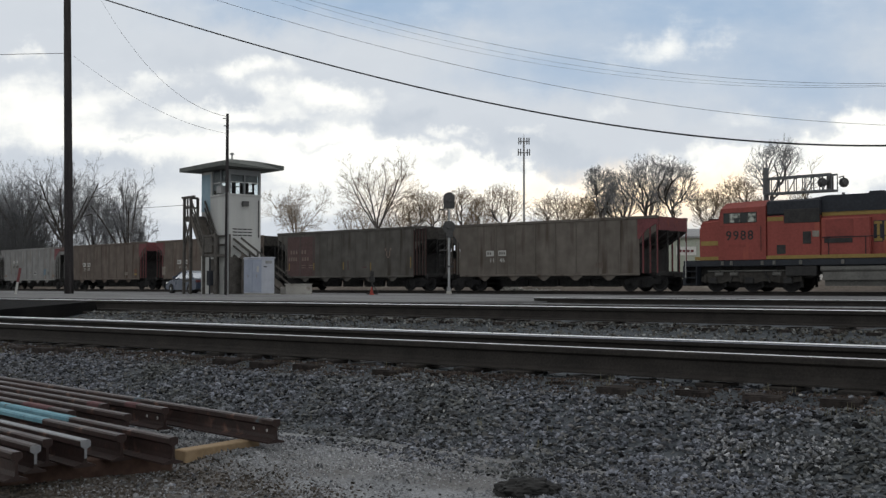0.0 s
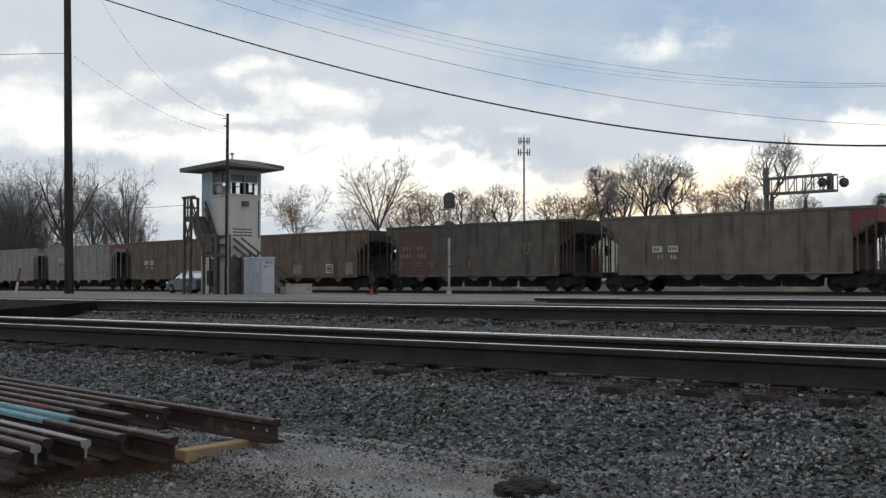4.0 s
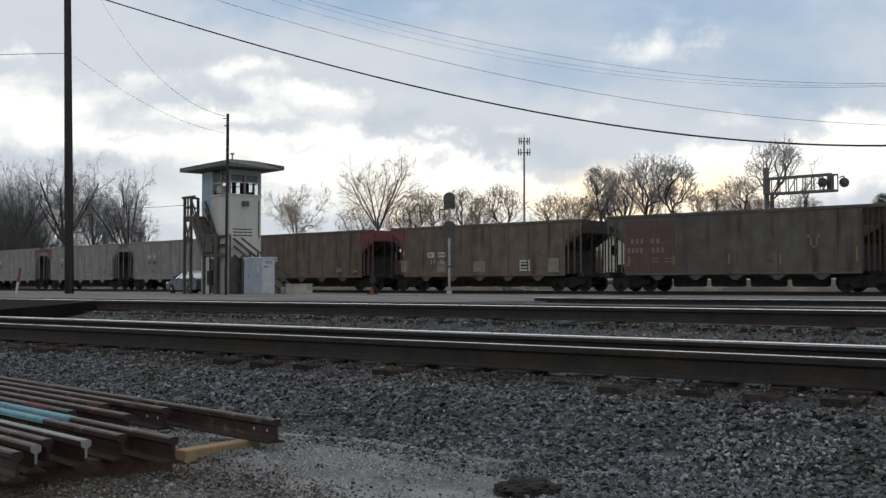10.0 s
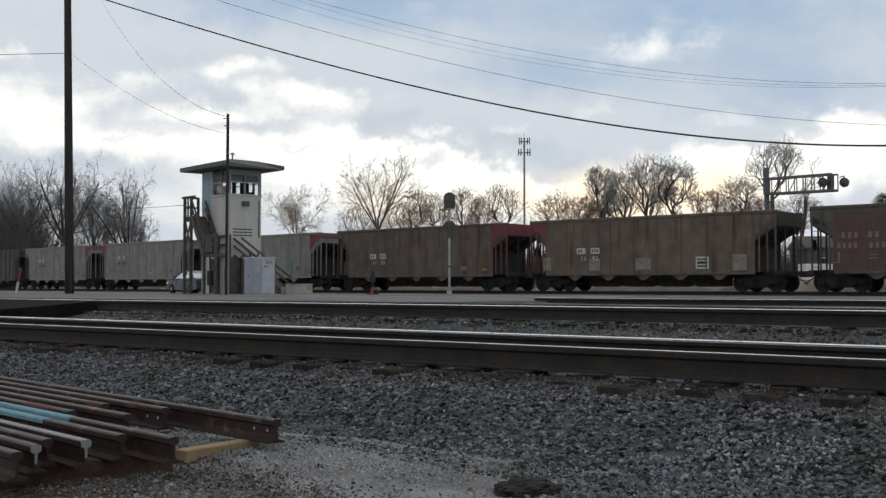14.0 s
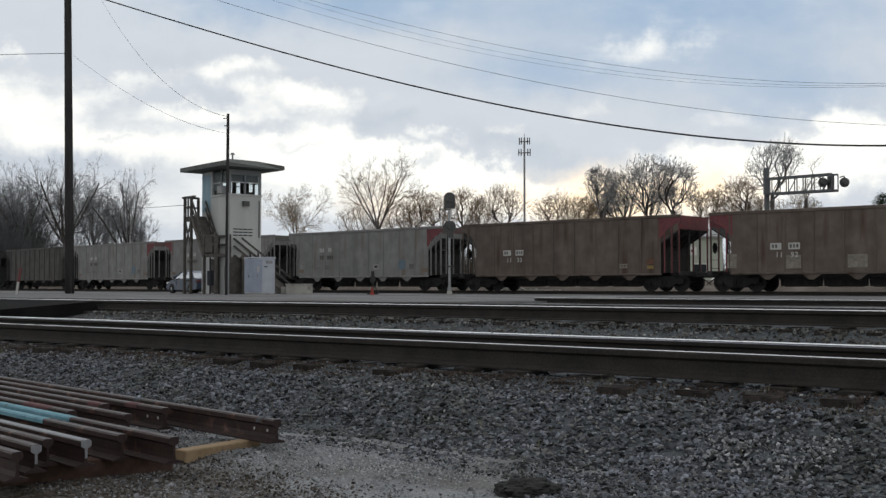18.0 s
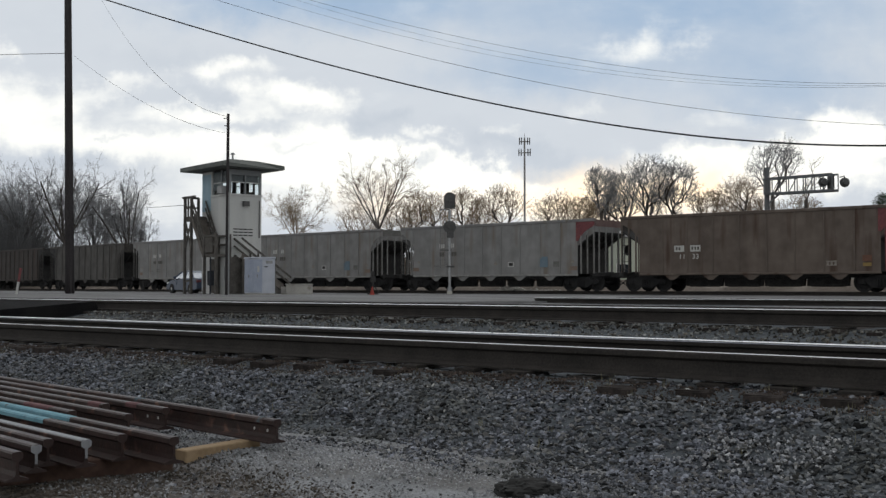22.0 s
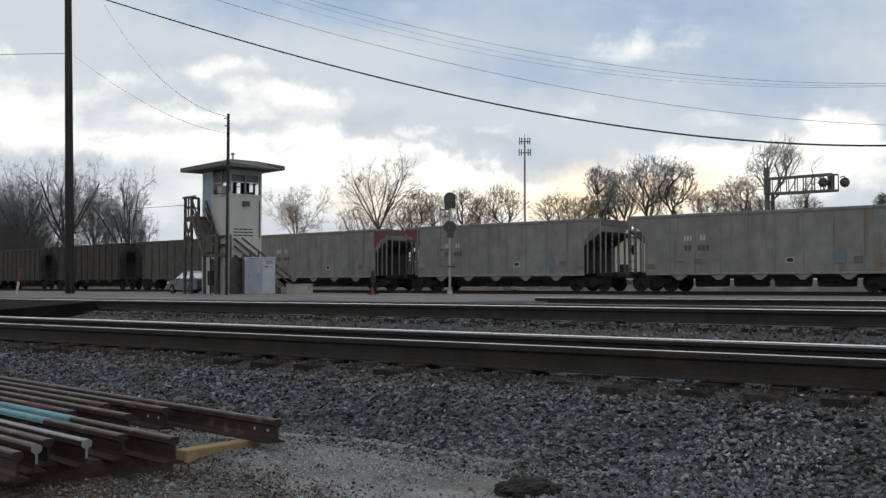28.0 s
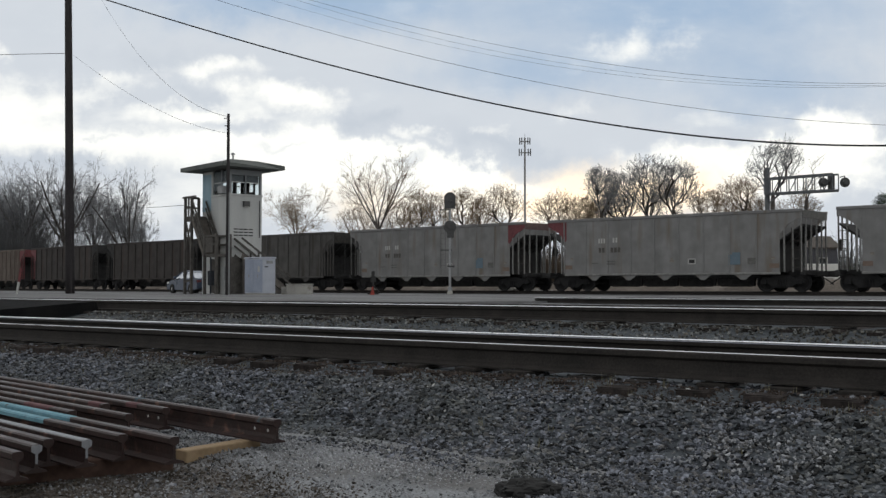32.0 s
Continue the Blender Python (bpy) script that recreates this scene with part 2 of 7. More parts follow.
M_RAILPINK = surface("red_marker_paint", (0.10, 0.045, 0.05), (0.15, 0.075, 0.08), 0.8, grain=45, blotch=7, bump=0.1)
M_CONE = surface("orange_plastic", (0.24, 0.036, 0.028), (0.32, 0.052, 0.038), 0.6, grain=20, blotch=5, bump=0.02)
M_CARPAINT = surface("silver_blue_car_paint", (0.05, 0.068, 0.105), (0.075, 0.098, 0.145), 0.3, 0.1, grain=9, blotch=2, bump=0.0, spec=0.3)
M_RUBBER = surface("black_rubber", (0.012, 0.012, 0.012), (0.03, 0.03, 0.03), 0.85, grain=35, blotch=5, bump=0.3)
M_WIRE = plain("black_cable", (0.015, 0.015, 0.017), 0.7)
M_GLASS = glass("clear_glass")
M_DKGLASS = plain("dark_window_glass", (0.02, 0.025, 0.03), 0.08)
M_LAMP = plain("white_lamp_glass", (0.85, 0.85, 0.8), 0.2)


# ------------------------------------------------------------------ mesh helpers
def link(name, me, material, parent=None, label=""):
    ob = new(name, me)
    if material is not None and not me.materials:
        me.materials.append(material)
    if parent is not None:
        ob.parent = parent
    if label:
        ob["label"] = label
    return ob


def part(name, bm, material, parent=None, label="", smooth=False):
    me = bpy.data.meshes.new(name)
    bm.normal_update()
    bm.to_mesh(me)
    bm.free()
    if smooth:
        me.shade_smooth()
    return link(name, me, material, parent, label)


def thing(name, m, label, category, group="", kind=""):
    ob = new(name)
    ob.empty_display_size = 0.3
    ob.matrix_basis = m
    return tagged(ob, label, category, group, kind)


def add_box(bm, x0, x1, y0, y1, z0, z1, bevel=0.0):
    r = bmesh.ops.create_cube(bm, size=1.0, matrix=Matrix.Translation(((x0 + x1) / 2, (y0 + y1) / 2, (z0 + z1) / 2)) @ Matrix.Diagonal((abs(x1 - x0), abs(y1 - y0), abs(z1 - z0), 1)))
    if bevel:
        edges = list({e for v in r["verts"] for e in v.link_edges})
        bmesh.ops.bevel(bm, geom=edges, offset=bevel, segments=1, affect="EDGES")
    return bm


def box(x0, x1, y0, y1, z0, z1, bevel=0.0):
    return add_box(bmesh.new(), x0, x1, y0, y1, z0, z1, bevel)


def add_rod(bm, a, b, r0, r1=None, n=8, caps=True):
    a, b = Vector(a), Vector(b)
    d = b - a
    turn = d.to_track_quat("Z", "Y").to_matrix().to_4x4()
    bmesh.ops.create_cone(bm, cap_ends=caps, segments=n, radius1=r0, radius2=r0 if r1 is None else r1, depth=d.length, matrix=Matrix.Translation((a + b) / 2) @ turn)
    return bm


def rod(a, b, r0, r1=None, n=8):
    return add_rod(bmesh.new(), a, b, r0, r1, n)


def add_bar(bm, a, b, w, h):
    """A square bar from a to b, w wide across and h high."""
    a, b = Vector(a), Vector(b)
    d = b - a
    turn = d.to_track_quat("X", "Z").to_matrix().to_4x4()
    bmesh.ops.create_cube(bm, size=1.0, matrix=Matrix.Translation((a + b) / 2) @ turn @ Matrix.Diagonal((d.length, w, h, 1)))
    return bm


def bar(a, b, w, h):
    return add_bar(bmesh.new(), a, b, w, h)


def add_prism(bm, outline, y0, y1, m=None):
    """An outline in the x-z plane drawn out from y0 to y1."""
    lo = [bm.verts.new((x, y0, z)) for x, z in outline]
    hi = [bm.verts.new((x, y1, z)) for x, z in outline]
    n = len(outline)
    bm.faces.new(lo)
    bm.faces.new(hi[::-1])
    for i in range(n):
        bm.faces.new((lo[i], hi[i], hi[(i + 1) % n], lo[(i + 1) % n]))
    bmesh.ops.recalc_face_normals(bm, faces=bm.faces)
    if m is not None:
        bmesh.ops.transform(bm, matrix=m, verts=lo + hi)
    return bm


def prism(outline, y0, y1, m=None):
    return add_prism(bmesh.new(), outline, y0, y1, m)


def add_revolve(bm, outline, n=16, m=None):
    """An outline of (radius, height) turned round the z axis."""
    rings = [[bm.verts.new((r * math.cos(2 * math.pi * k / n), r * math.sin(2 * math.pi * k / n), z)) for k in range(n)] for r, z in outline]
    for a, b in zip(rings, rings[1:]):
        for k in range(n):
            bm.faces.new((a[k], a[(k + 1) % n], b[(k + 1) % n], b[k]))
    bm.faces.new(rings[0][::-1])
    bm.faces.new(rings[-1])
    if m is not None:
        bmesh.ops.transform(bm, matrix=m, verts=[v for ring in rings for v in ring])
    return bm


def revolve(outline, n=16, m=None):
    return add_revolve(bmesh.new(), outline, n, m)
# ------------------------------------------------------------------ plan
F = 1900.0                    # focal length in units of bearing
EYE_LINE = 507.0
TRACK_ANGLE = radians(38.6)   # the near tracks against the view
AX, AY = math.cos(TRACK_ANGLE), math.sin(TRACK_ANGLE)
YARD = 0.60                   # the yard's ground
RAIL_TOP = 0.79               # the train's rails


def at(s, p):
    """Along the near tracks (to the right), and away from the camera across them."""
    return (s * AX + p * AY, -s * AY + p * AX)


def spot(x, depth):
    """Across, from the bearing at a depth."""
    return (x - 784.0) / F * depth


def level(y, depth):
    return CZ + (EYE_LINE - y) / F * depth


A0, BEND, NEAR0 = 0.7312, -0.00165, 65.37


def train_line(u, side=1.55):
    """The train's line: u metres along its arc; place and heading."""
    a = A0 + BEND * u
    x = (math.sin(a) - math.sin(A0)) / BEND + side * math.sin(a)
    y = NEAR0 + (math.cos(a) - math.cos(A0)) / BEND + side * math.cos(a)
    return x, y, a


def on_train_line(u, z=RAIL_TOP, side=1.55):
    x, y, a = train_line(u, side)
    return pose(x, y, z, 0, 0, -math.degrees(a))


# ------------------------------------------------------------------ sky
def sky_material():
    m = bpy.data.materials.new("evening_clouds")
    n, l = nodes_of(m)
    n.clear()
    tc = n.new("ShaderNodeTexCoord")
    sep = n.new("ShaderNodeSeparateXYZ")
    l.new(tc.outputs["Object"], sep.inputs[0])

    def math_node(op, a, b=None, c=None, clamp=False):
        k = n.new("ShaderNodeMath")
        k.operation, k.use_clamp = op, clamp
        for i, v in enumerate((a, b, c)):
            if v is None:
                continue
            if isinstance(v, (int, float)):
                k.inputs[i].default_value = v
            else:
                l.new(v, k.inputs[i])
        return k.outputs[0]

    wob = n.new("ShaderNodeTexNoise")
    wob.inputs["Scale"].default_value, wob.inputs["Detail"].default_value = 0.010, 8
    wob.inputs["Roughness"].default_value = 0.58
    l.new(tc.outputs["Object"], wob.inputs["Vector"])
    wsep = n.new("ShaderNodeSeparateColor")
    l.new(wob.outputs["Color"], wsep.inputs[0])
    # u, v: bearing and elevation in hundreds, warped by noise for ragged rims
    u = math_node("ADD", math_node("MULTIPLY", sep.outputs["X"], 19.0 / 2500), math_node("MULTIPLY_ADD", wsep.outputs[0], 2.4, -1.2))
    v = math_node("ADD", math_node("MULTIPLY", sep.outputs["Z"], 19.0 / 2500), math_node("MULTIPLY_ADD", wsep.outputs[1], 1.0, -0.5))

    def patch(cx, cy, rx, ry, tilt=0.0, hard=0.0):
        """A soft oval; centre and radii in units of bearing."""
        du, dv = math_node("SUBTRACT", u, (cx - 784) / 100), math_node("SUBTRACT", v, (507 - cy) / 100)
        c, s = math.cos(radians(tilt)), math.sin(radians(tilt))
        a = math_node("ADD", math_node("MULTIPLY", du, c * 100 / rx), math_node("MULTIPLY", dv, s * 100 / rx))
        b = math_node("ADD", math_node("MULTIPLY", dv, c * 100 / ry), math_node("MULTIPLY", du, -s * 100 / ry))
        d = math_node("SQRT", math_node("ADD", math_node("MULTIPLY", a, a), math_node("MULTIPLY", b, b)))
        mr = n.new("ShaderNodeMapRange")
        mr.interpolation_type = "SMOOTHSTEP"
        l.new(d, mr.inputs["Value"])
        mr.inputs["From Min"].default_value, mr.inputs["From Max"].default_value = hard, 1.0
        mr.inputs["To Min"].default_value, mr.inputs["To Max"].default_value = 1.0, 0.0
        return mr.outputs["Result"]

    def blend(fac, a, b):
        k = n.new("ShaderNodeMix")
        k.data_type = "RGBA"
        for sock, val in (("Factor", fac), ("A", a), ("B", b)):
            if isinstance(val, tuple):
                k.inputs[sock].default_value = (*val, 1)
            elif isinstance(val, float):
                k.inputs[sock].default_value = val
            else:
                l.new(val, k.inputs[sock])
        return k.outputs["Result"]

    def total(rows):
        out = None
        for weight, *row in rows:
            k = math_node("MULTIPLY", patch(*row), weight)
            out = k if out is None else math_node("ADD", out, k)
        return math_node("MINIMUM", out, 1.0)

    BLUE, LILAC, WHITE, WARM = (0.368, 0.495, 0.664), (0.65, 0.695, 0.75), (1.08, 1.08, 1.03), (1.42, 1.16, 0.82)
    # thin ragged cloud between blue and lilac
    sheet, ramp = n.new("ShaderNodeTexNoise"), n.new("ShaderNodeValToRGB")
    smap = n.new("ShaderNodeMapping")
    smap.inputs["Scale"].default_value = (1.0, 1.0, 2.6)
    smap.inputs["Rotation"].default_value = (0, radians(8), 0)
    l.new(tc.outputs["Object"], smap.inputs["Vector"])
    l.new(smap.outputs["Vector"], sheet.inputs["Vector"])
    sheet.inputs["Scale"].default_value, sheet.inputs["Detail"].default_value, sheet.inputs["Roughness"].default_value = 0.0075, 9, 0.56
    ramp.color_ramp.elements[0].position, ramp.color_ramp.elements[1].position = 0.38, 0.68
    l.new(sheet.outputs["Fac"], ramp.inputs["Fac"])
    blue_area = total([(1.0, 1230, 10, 700, 150), (0.75, 1000, 130, 320, 70), (0.75, 1400, 150, 300, 110), (1.0, 640, 0, 340, 95), (0.6, 390, -5, 220, 80)])
    base = blend(blue_area, LILAC, BLUE)
    base = blend(math_node("MULTIPLY", ramp.outputs["Color"], 0.18), base, (0.72, 0.77, 0.82))
    left_glow = total([(0.95, 50, 198, 260, 100), (0.75, 250, 250, 300, 46), (0.5, 250, 150, 130, 30, 10), (0.75, 430, 118, 150, 32, 4), (1.0, 560, 165, 170, 44, -6), (0.7, 440, 200, 170, 36), (0.8, 600, 225, 110, 36), (0.5, 330, 200, 140, 40), (0.5, 20, 92, 80, 24)])
    right_glow = total([(1.0, 450, 265, 330, 54), (1.1, 640, 285, 260, 70), (1.2, 860, 328, 270, 66, -15, 0.45), (0.6, 780, 235, 90, 18, -10), (0.4, 920, 228, 60, 14, -10), (0.35, 1070, 195, 90, 20), (0.44, 1196, 74, 100, 62), (0.35, 1140, 100, 170, 50), (0.6, 450, 345, 800, 90),
                    (1.3, 1530, 235, 120, 70), (1.1, 1260, 290, 160, 50), (1.3, 1480, 296, 240, 84), (0.4, 1330, 215, 150, 36), (1.0, 1080, 352, 430, 58)])
    bright = math_node("MINIMUM", math_node("ADD", left_glow, right_glow), 1.0)
    glare = n.new("ShaderNodeMapRange")
    glare.interpolation_type = "SMOOTHSTEP"
    l.new(math_node("ADD", bright, math_node("MULTIPLY_ADD", sheet.outputs["Fac"], 0.9, -0.45)), glare.inputs["Value"])
    glare.inputs["From Min"].default_value, glare.inputs["From Max"].default_value = 0.04, 0.98
    col = blend(glare.outputs["Result"], base, WHITE)
    grey = total([(0.85, 705, 208, 80, 32, -5), (0.4, 400, 165, 90, 18), (0.35, 520, 216, 80, 12), (0.5, 310, 100, 140, 40), (0.6, 770, 278, 70, 14, 5), (0.85, 950, 258, 190, 36, -14), (0.15, 60, 38, 170, 46), (0.4, 235, 242, 50, 8), (0.35, 540, 252, 60, 10), (0.40, 130, 285, 260, 20), (0.42, 110, 320, 360, 90), (0.25, 320, 320, 300, 110)])
    col = blend(math_node("MULTIPLY", grey, math_node("MULTIPLY_ADD", sheet.outputs["Fac"], 1.2, 0.25)), col, (0.55, 0.605, 0.675))
    warm = total([(1.0, 1130, 352, 280, 80), (0.3, 900, 362, 260, 55), (0.4, 690, 360, 120, 60), (0.45, 1290, 330, 160, 60)])
    col = blend(warm, col, WARM)
    em, out = n.new("ShaderNodeEmission"), n.new("ShaderNodeOutputMaterial")
    l.new(col, em.inputs["Color"])
    em.inputs["Strength"].default_value = 1.0
    l.new(em.outputs[0], out.inputs["Surface"])
    m.cycles.emission_sampling = "NONE"
    return m


def sky_backdrop():
    bm = bmesh.new()
    bmesh.ops.create_grid(bm, x_segments=12, y_segments=6, size=1.0, matrix=Matrix.Diagonal((2600, 1, 1, 1)) @ pose(0, 0, 0, 90) @ Matrix.Diagonal((1, 640, 1, 1)))
    ob = part("backdrop_sky", bm, sky_material())
    ob.location = (0, 2500, CZ + 600)
    return tagged(ob, "broken white and lilac evening clouds over pale blue sky", "sky", kind="structure")


def sky_shift():
    # the object's own space starts at the eye line
    for vtx in SKY.data.vertices:
        vtx.co.z += 600
    SKY.location.z = CZ


SKY = sky_backdrop()
sky_shift()


# ------------------------------------------------------------------ ground
def height(s, p):
    """The lie of the land across the near tracks."""
    knots = ((-400, 0), (5.25, 0.0), (5.5, 0.05), (6.15, 0.285), (6.36, 0.315), (6.52, 0.372), (9.35, 0.37), (9.9, 0.34), (11.3, 0.36), (12.05, 0.45), (12.32, 0.54), (15.2, 0.55), (15.8, 0.50), (18.0, 0.56), (23.0, YARD), (5000, YARD))
    toe = 0.10 * noise.noise((s * 0.5, 3.1, 0)) if p < 7 else 0
    z = 0.0
    for (p0, z0), (p1, z1) in zip(knots, knots[1:]):
        if p0 <= p - toe <= p1:
            z = z0 + (z1 - z0) * (p - toe - p0) / (p1 - p0)
    z += 0.055 * math.exp(-((s + 5.3) / 1.6) ** 2 - ((p - 4.6) / 0.5) ** 2)
    z += 0.040 * math.exp(-((s + 5.0) / 0.7) ** 2 - ((p - 4.1) / 0.3) ** 2)
    if p < 5.6 and abs(s) < 60:
        z += 0.035 * noise.noise((s * 0.7, p * 0.7, 0)) + 0.012 * noise.noise((s * 3, p * 3, 5))
    elif p < 16 and abs(s) < 60:
        z += 0.018 * noise.noise((s * 2.2, p * 2.2, 1))
    elif p < 45 and abs(s) < 120:
        z += 0.02 * noise.noise((s * 0.25, p * 0.4, 2))
    return z


def patch_of(m, s, p, half_s, half_p, dark, light, grain):
    """Lay other soil into a ground material: an oval along the tracks with a ragged rim."""
    n, l = nodes_of(m)
    b = n["Principled BSDF"]
    tc, mp, rag, off = n.new("ShaderNodeTexCoord"), n.new("ShaderNodeMapping"), n.new("ShaderNodeTexNoise"), n.new("ShaderNodeVectorMath")
    mp.vector_type = "TEXTURE"
    mp.inputs["Location"].default_value = (*at(s, p), 0)
    mp.inputs["Rotation"].default_value = (0, 0, -TRACK_ANGLE)
    mp.inputs["Scale"].default_value = (half_s, half_p, 1000)
    l.new(tc.outputs["Object"], mp.inputs["Vector"])
    rag.inputs["Scale"].default_value, rag.inputs["Detail"].default_value = 1.6, 7
    l.new(tc.outputs["Object"], rag.inputs["Vector"])
    far, rim = n.new("ShaderNodeVectorMath"), n.new("ShaderNodeMapRange")
    far.operation, off.operation = "LENGTH", "MULTIPLY_ADD"
    off.inputs[1].default_value, off.inputs[2].default_value = (0.5, 0.5, 0), (-0.25, -0.25, 0)
    l.new(rag.outputs["Color"], off.inputs[0])
    both = n.new("ShaderNodeVectorMath")
    l.new(mp.outputs["Vector"], both.inputs[0])
    l.new(off.outputs["Vector"], both.inputs[1])
    l.new(both.outputs["Vector"], far.inputs[0])
    rim.interpolation_type = "SMOOTHSTEP"
    rim.inputs["From Min"].default_value, rim.inputs["From Max"].default_value = 0.88, 1.06
    rim.inputs["To Min"].default_value, rim.inputs["To Max"].default_value = 1.0, 0.0
    l.new(far.outputs["Value"], rim.inputs["Value"])
    fine, tone, mix = n.new("ShaderNodeTexNoise"), n.new("ShaderNodeValToRGB"), n.new("ShaderNodeMix")
    fine.inputs["Scale"].default_value, fine.inputs["Detail"].default_value = grain, 7
    l.new(tc.outputs["Object"], fine.inputs["Vector"])
    tone.color_ramp.elements[0].position, tone.color_ramp.elements[1].position = 0.36, 0.64
    tone.color_ramp.elements[0].color, tone.color_ramp.elements[1].color = (*dark, 1), (*light, 1)
    l.new(fine.outputs["Fac"], tone.inputs["Fac"])
    mix.data_type = "RGBA"
    old = b.inputs["Base Color"].links[0].from_socket
    l.new(rim.outputs["Result"], mix.inputs["Factor"])
    l.new(old, mix.inputs["A"])
    l.new(tone.outputs["Color"], mix.inputs["B"])
    l.new(mix.outputs["Result"], b.inputs["Base Color"])


# dark trodden soil beside the rail stack, and stony ground at the other end of the dirt
patch_of(M_DIRT, -6.2, 2.2, 3.6, 1.9, (0.045, 0.040, 0.037), (0.165, 0.154, 0.146), 14)
patch_of(M_DIRT, 2.0, 4.7, 4.8, 2.4, (0.0386, 0.0437, 0.0496), (0.1111, 0.1248, 0.1373), 24)


def ground():
    ss = [-3500, -1200, -500, -250] + [-160 + 8 * i for i in range(13)] + [-60 + 3 * i for i in range(10)] + [-30 + 0.3 * i for i in range(134)] + [10.5 + 3 * i for i in range(12)] + [55, 90, 160, 300, 800, 3500]
    ps = [-400, -60, -12, -3, 0] + [0.5 + 0.18 * i for i in range(35)] + [6.9 + 0.35 * i for i in range(27)] + [16.5 + 1.0 * i for i in range(10)] + [28 + 4 * i for i in range(12)] + [85, 110, 150, 220, 400, 900, 2000, 3600]
    verts = [(*at(s, p), height(s, p)) for p in ps for s in ss]
    w = len(ss)
    faces, mats = [], []
    for j, i in product(range(len(ps) - 1), range(w - 1)):
        faces.append((j * w + i, j * w + i + 1, (j + 1) * w + i + 1, (j + 1) * w + i))
        p, s = (ps[j] + ps[j + 1]) / 2, (ss[i] + ss[i + 1]) / 2
        mats.append(1 if 23.4 < p < 27.6 and s > -15 else 0 if p < 5.35 else 1 if p < 15.9 else 2 if p < 62 else 3)
    me = bpy.data.meshes.new("ground")
    me.from_pydata(verts, [], faces)
    for m in (M_DIRT, M_BED, M_YARD, M_FIELD):
        me.materials.append(m)
    me.polygons.foreach_set("material_index", mats)
    me.shade_smooth()
    ob = new("ground", me)
    return tagged(ob, "grey dirt and gravel yard ground, brown beyond the train", "ground", kind="structure")


ground()

# ------------------------------------------------------------------ railway tracks
RAIL_SHAPE = ((-0.076, 0), (-0.076, 0.012), (-0.014, 0.03), (-0.009, 0.06), (-0.009, 0.125), (-0.036, 0.143), (-0.037, 0.176), (-0.028, 0.185), (0.028, 0.185), (0.037, 0.176), (0.036, 0.143), (0.009, 0.125), (0.009, 0.06), (0.014, 0.03), (0.076, 0.012), (0.076, 0))


def tie_mesh():
    bm = box(-0.115, 0.115, -1.215, 1.3, -0.17, 0.0, 0.012)
    rnd = random.Random(4)
    for v in bm.verts:
        v.co += Vector((rnd.uniform(-1, 1) * 0.008, rnd.uniform(-1, 1) * 0.02, rnd.uniform(-1, 1) * 0.006))
    me = bpy.data.meshes.new("sleeper")
    bm.to_mesh(me)
    bm.free()
    me.materials.append(M_TIE)
    return me


TIE = tie_mesh()
PLATE = bpy.data.meshes.new("tie_plate")
_bm = box(-0.10, 0.10, -0.17, 0.17, 0, 0.02)
_bm.to_mesh(PLATE)
_bm.free()
PLATE.materials.append(M_RUST)


def straight_track(p_mid, top, s0, s1, label, spacing=0.51, ties=True, gauge_shine=False, seed=1, shine="both"):
    """Two rails on sleepers, along the near tracks' direction."""
    rnd = random.Random(seed)
    base = thing("railway_track", Matrix.Translation((*at(0, p_mid), top)) @ pose(0, 0, 0, 0, 0, -math.degrees(TRACK_ANGLE)), label, "railway track", kind="structure")
    for k, side in enumerate((-1, 1)):
        y = side * 0.755
        turn = pose(0, y, -0.185, 0, 0, -90)
        bm = prism(RAIL_SHAPE, s0, s1, turn)
        rail = part("rail", bm, M_RUST, base)
        if shine == "near" and side > 0:
            continue
        # a slightly crowned strip on top of the head
        wide, rise = (0.034, 0.0085) if not (gauge_shine and side < 0) else (0.008, 0.0045)
        crown = [(wide * math.sin(k * 0.39), 0.1852 + rise * math.cos(k * 0.39)) for k in range(-4, 5)]
        part("running_surface", prism(crown, s0, s1, turn), M_SHINE, rail, "polished steel running surface")
        if gauge_shine and side == 1:
            worn = ((-0.030, 0.1815), (-0.0378, 0.1795), (-0.0395, 0.1735), (-0.034, 0.171), (-0.02, 0.176))
            part("gauge_face", prism([(-x, z) for x, z in worn], s0, s1, turn), M_SHINEDIM, rail, "worn gauge face")
    if ties:
        n = int((s1 - s0) / spacing)
        for i in range(n):
            s = s0 + (i + 0.5) * spacing + rnd.uniform(-0.03, 0.03)
            tie = link("sleeper", TIE, None, base)
            tie.matrix_basis = pose(s, rnd.uniform(-0.06, 0.06), -0.207 + rnd.uniform(-0.018, 0.0), 0, 0, rnd.uniform(-1.5, 1.5))
            for y in (-0.755, 0.755):
                pl = link("tie_plate", PLATE, None, tie)
                pl.matrix_basis = pose(0, y, 0)
    return base


straight_track(7.655, 0.595, -34, 9, "rusty near track with worn bright rail heads on ballast", gauge_shine=True)
straight_track(13.5, 0.765, -33, 12, "second track with bright rail heads on dark ties", seed=2, shine="near")
straight_track(25.3, 0.735, -16.4, 2.6, "third track with dull rails half sunk in gravel", seed=3, spacing=0.6, shine="near")


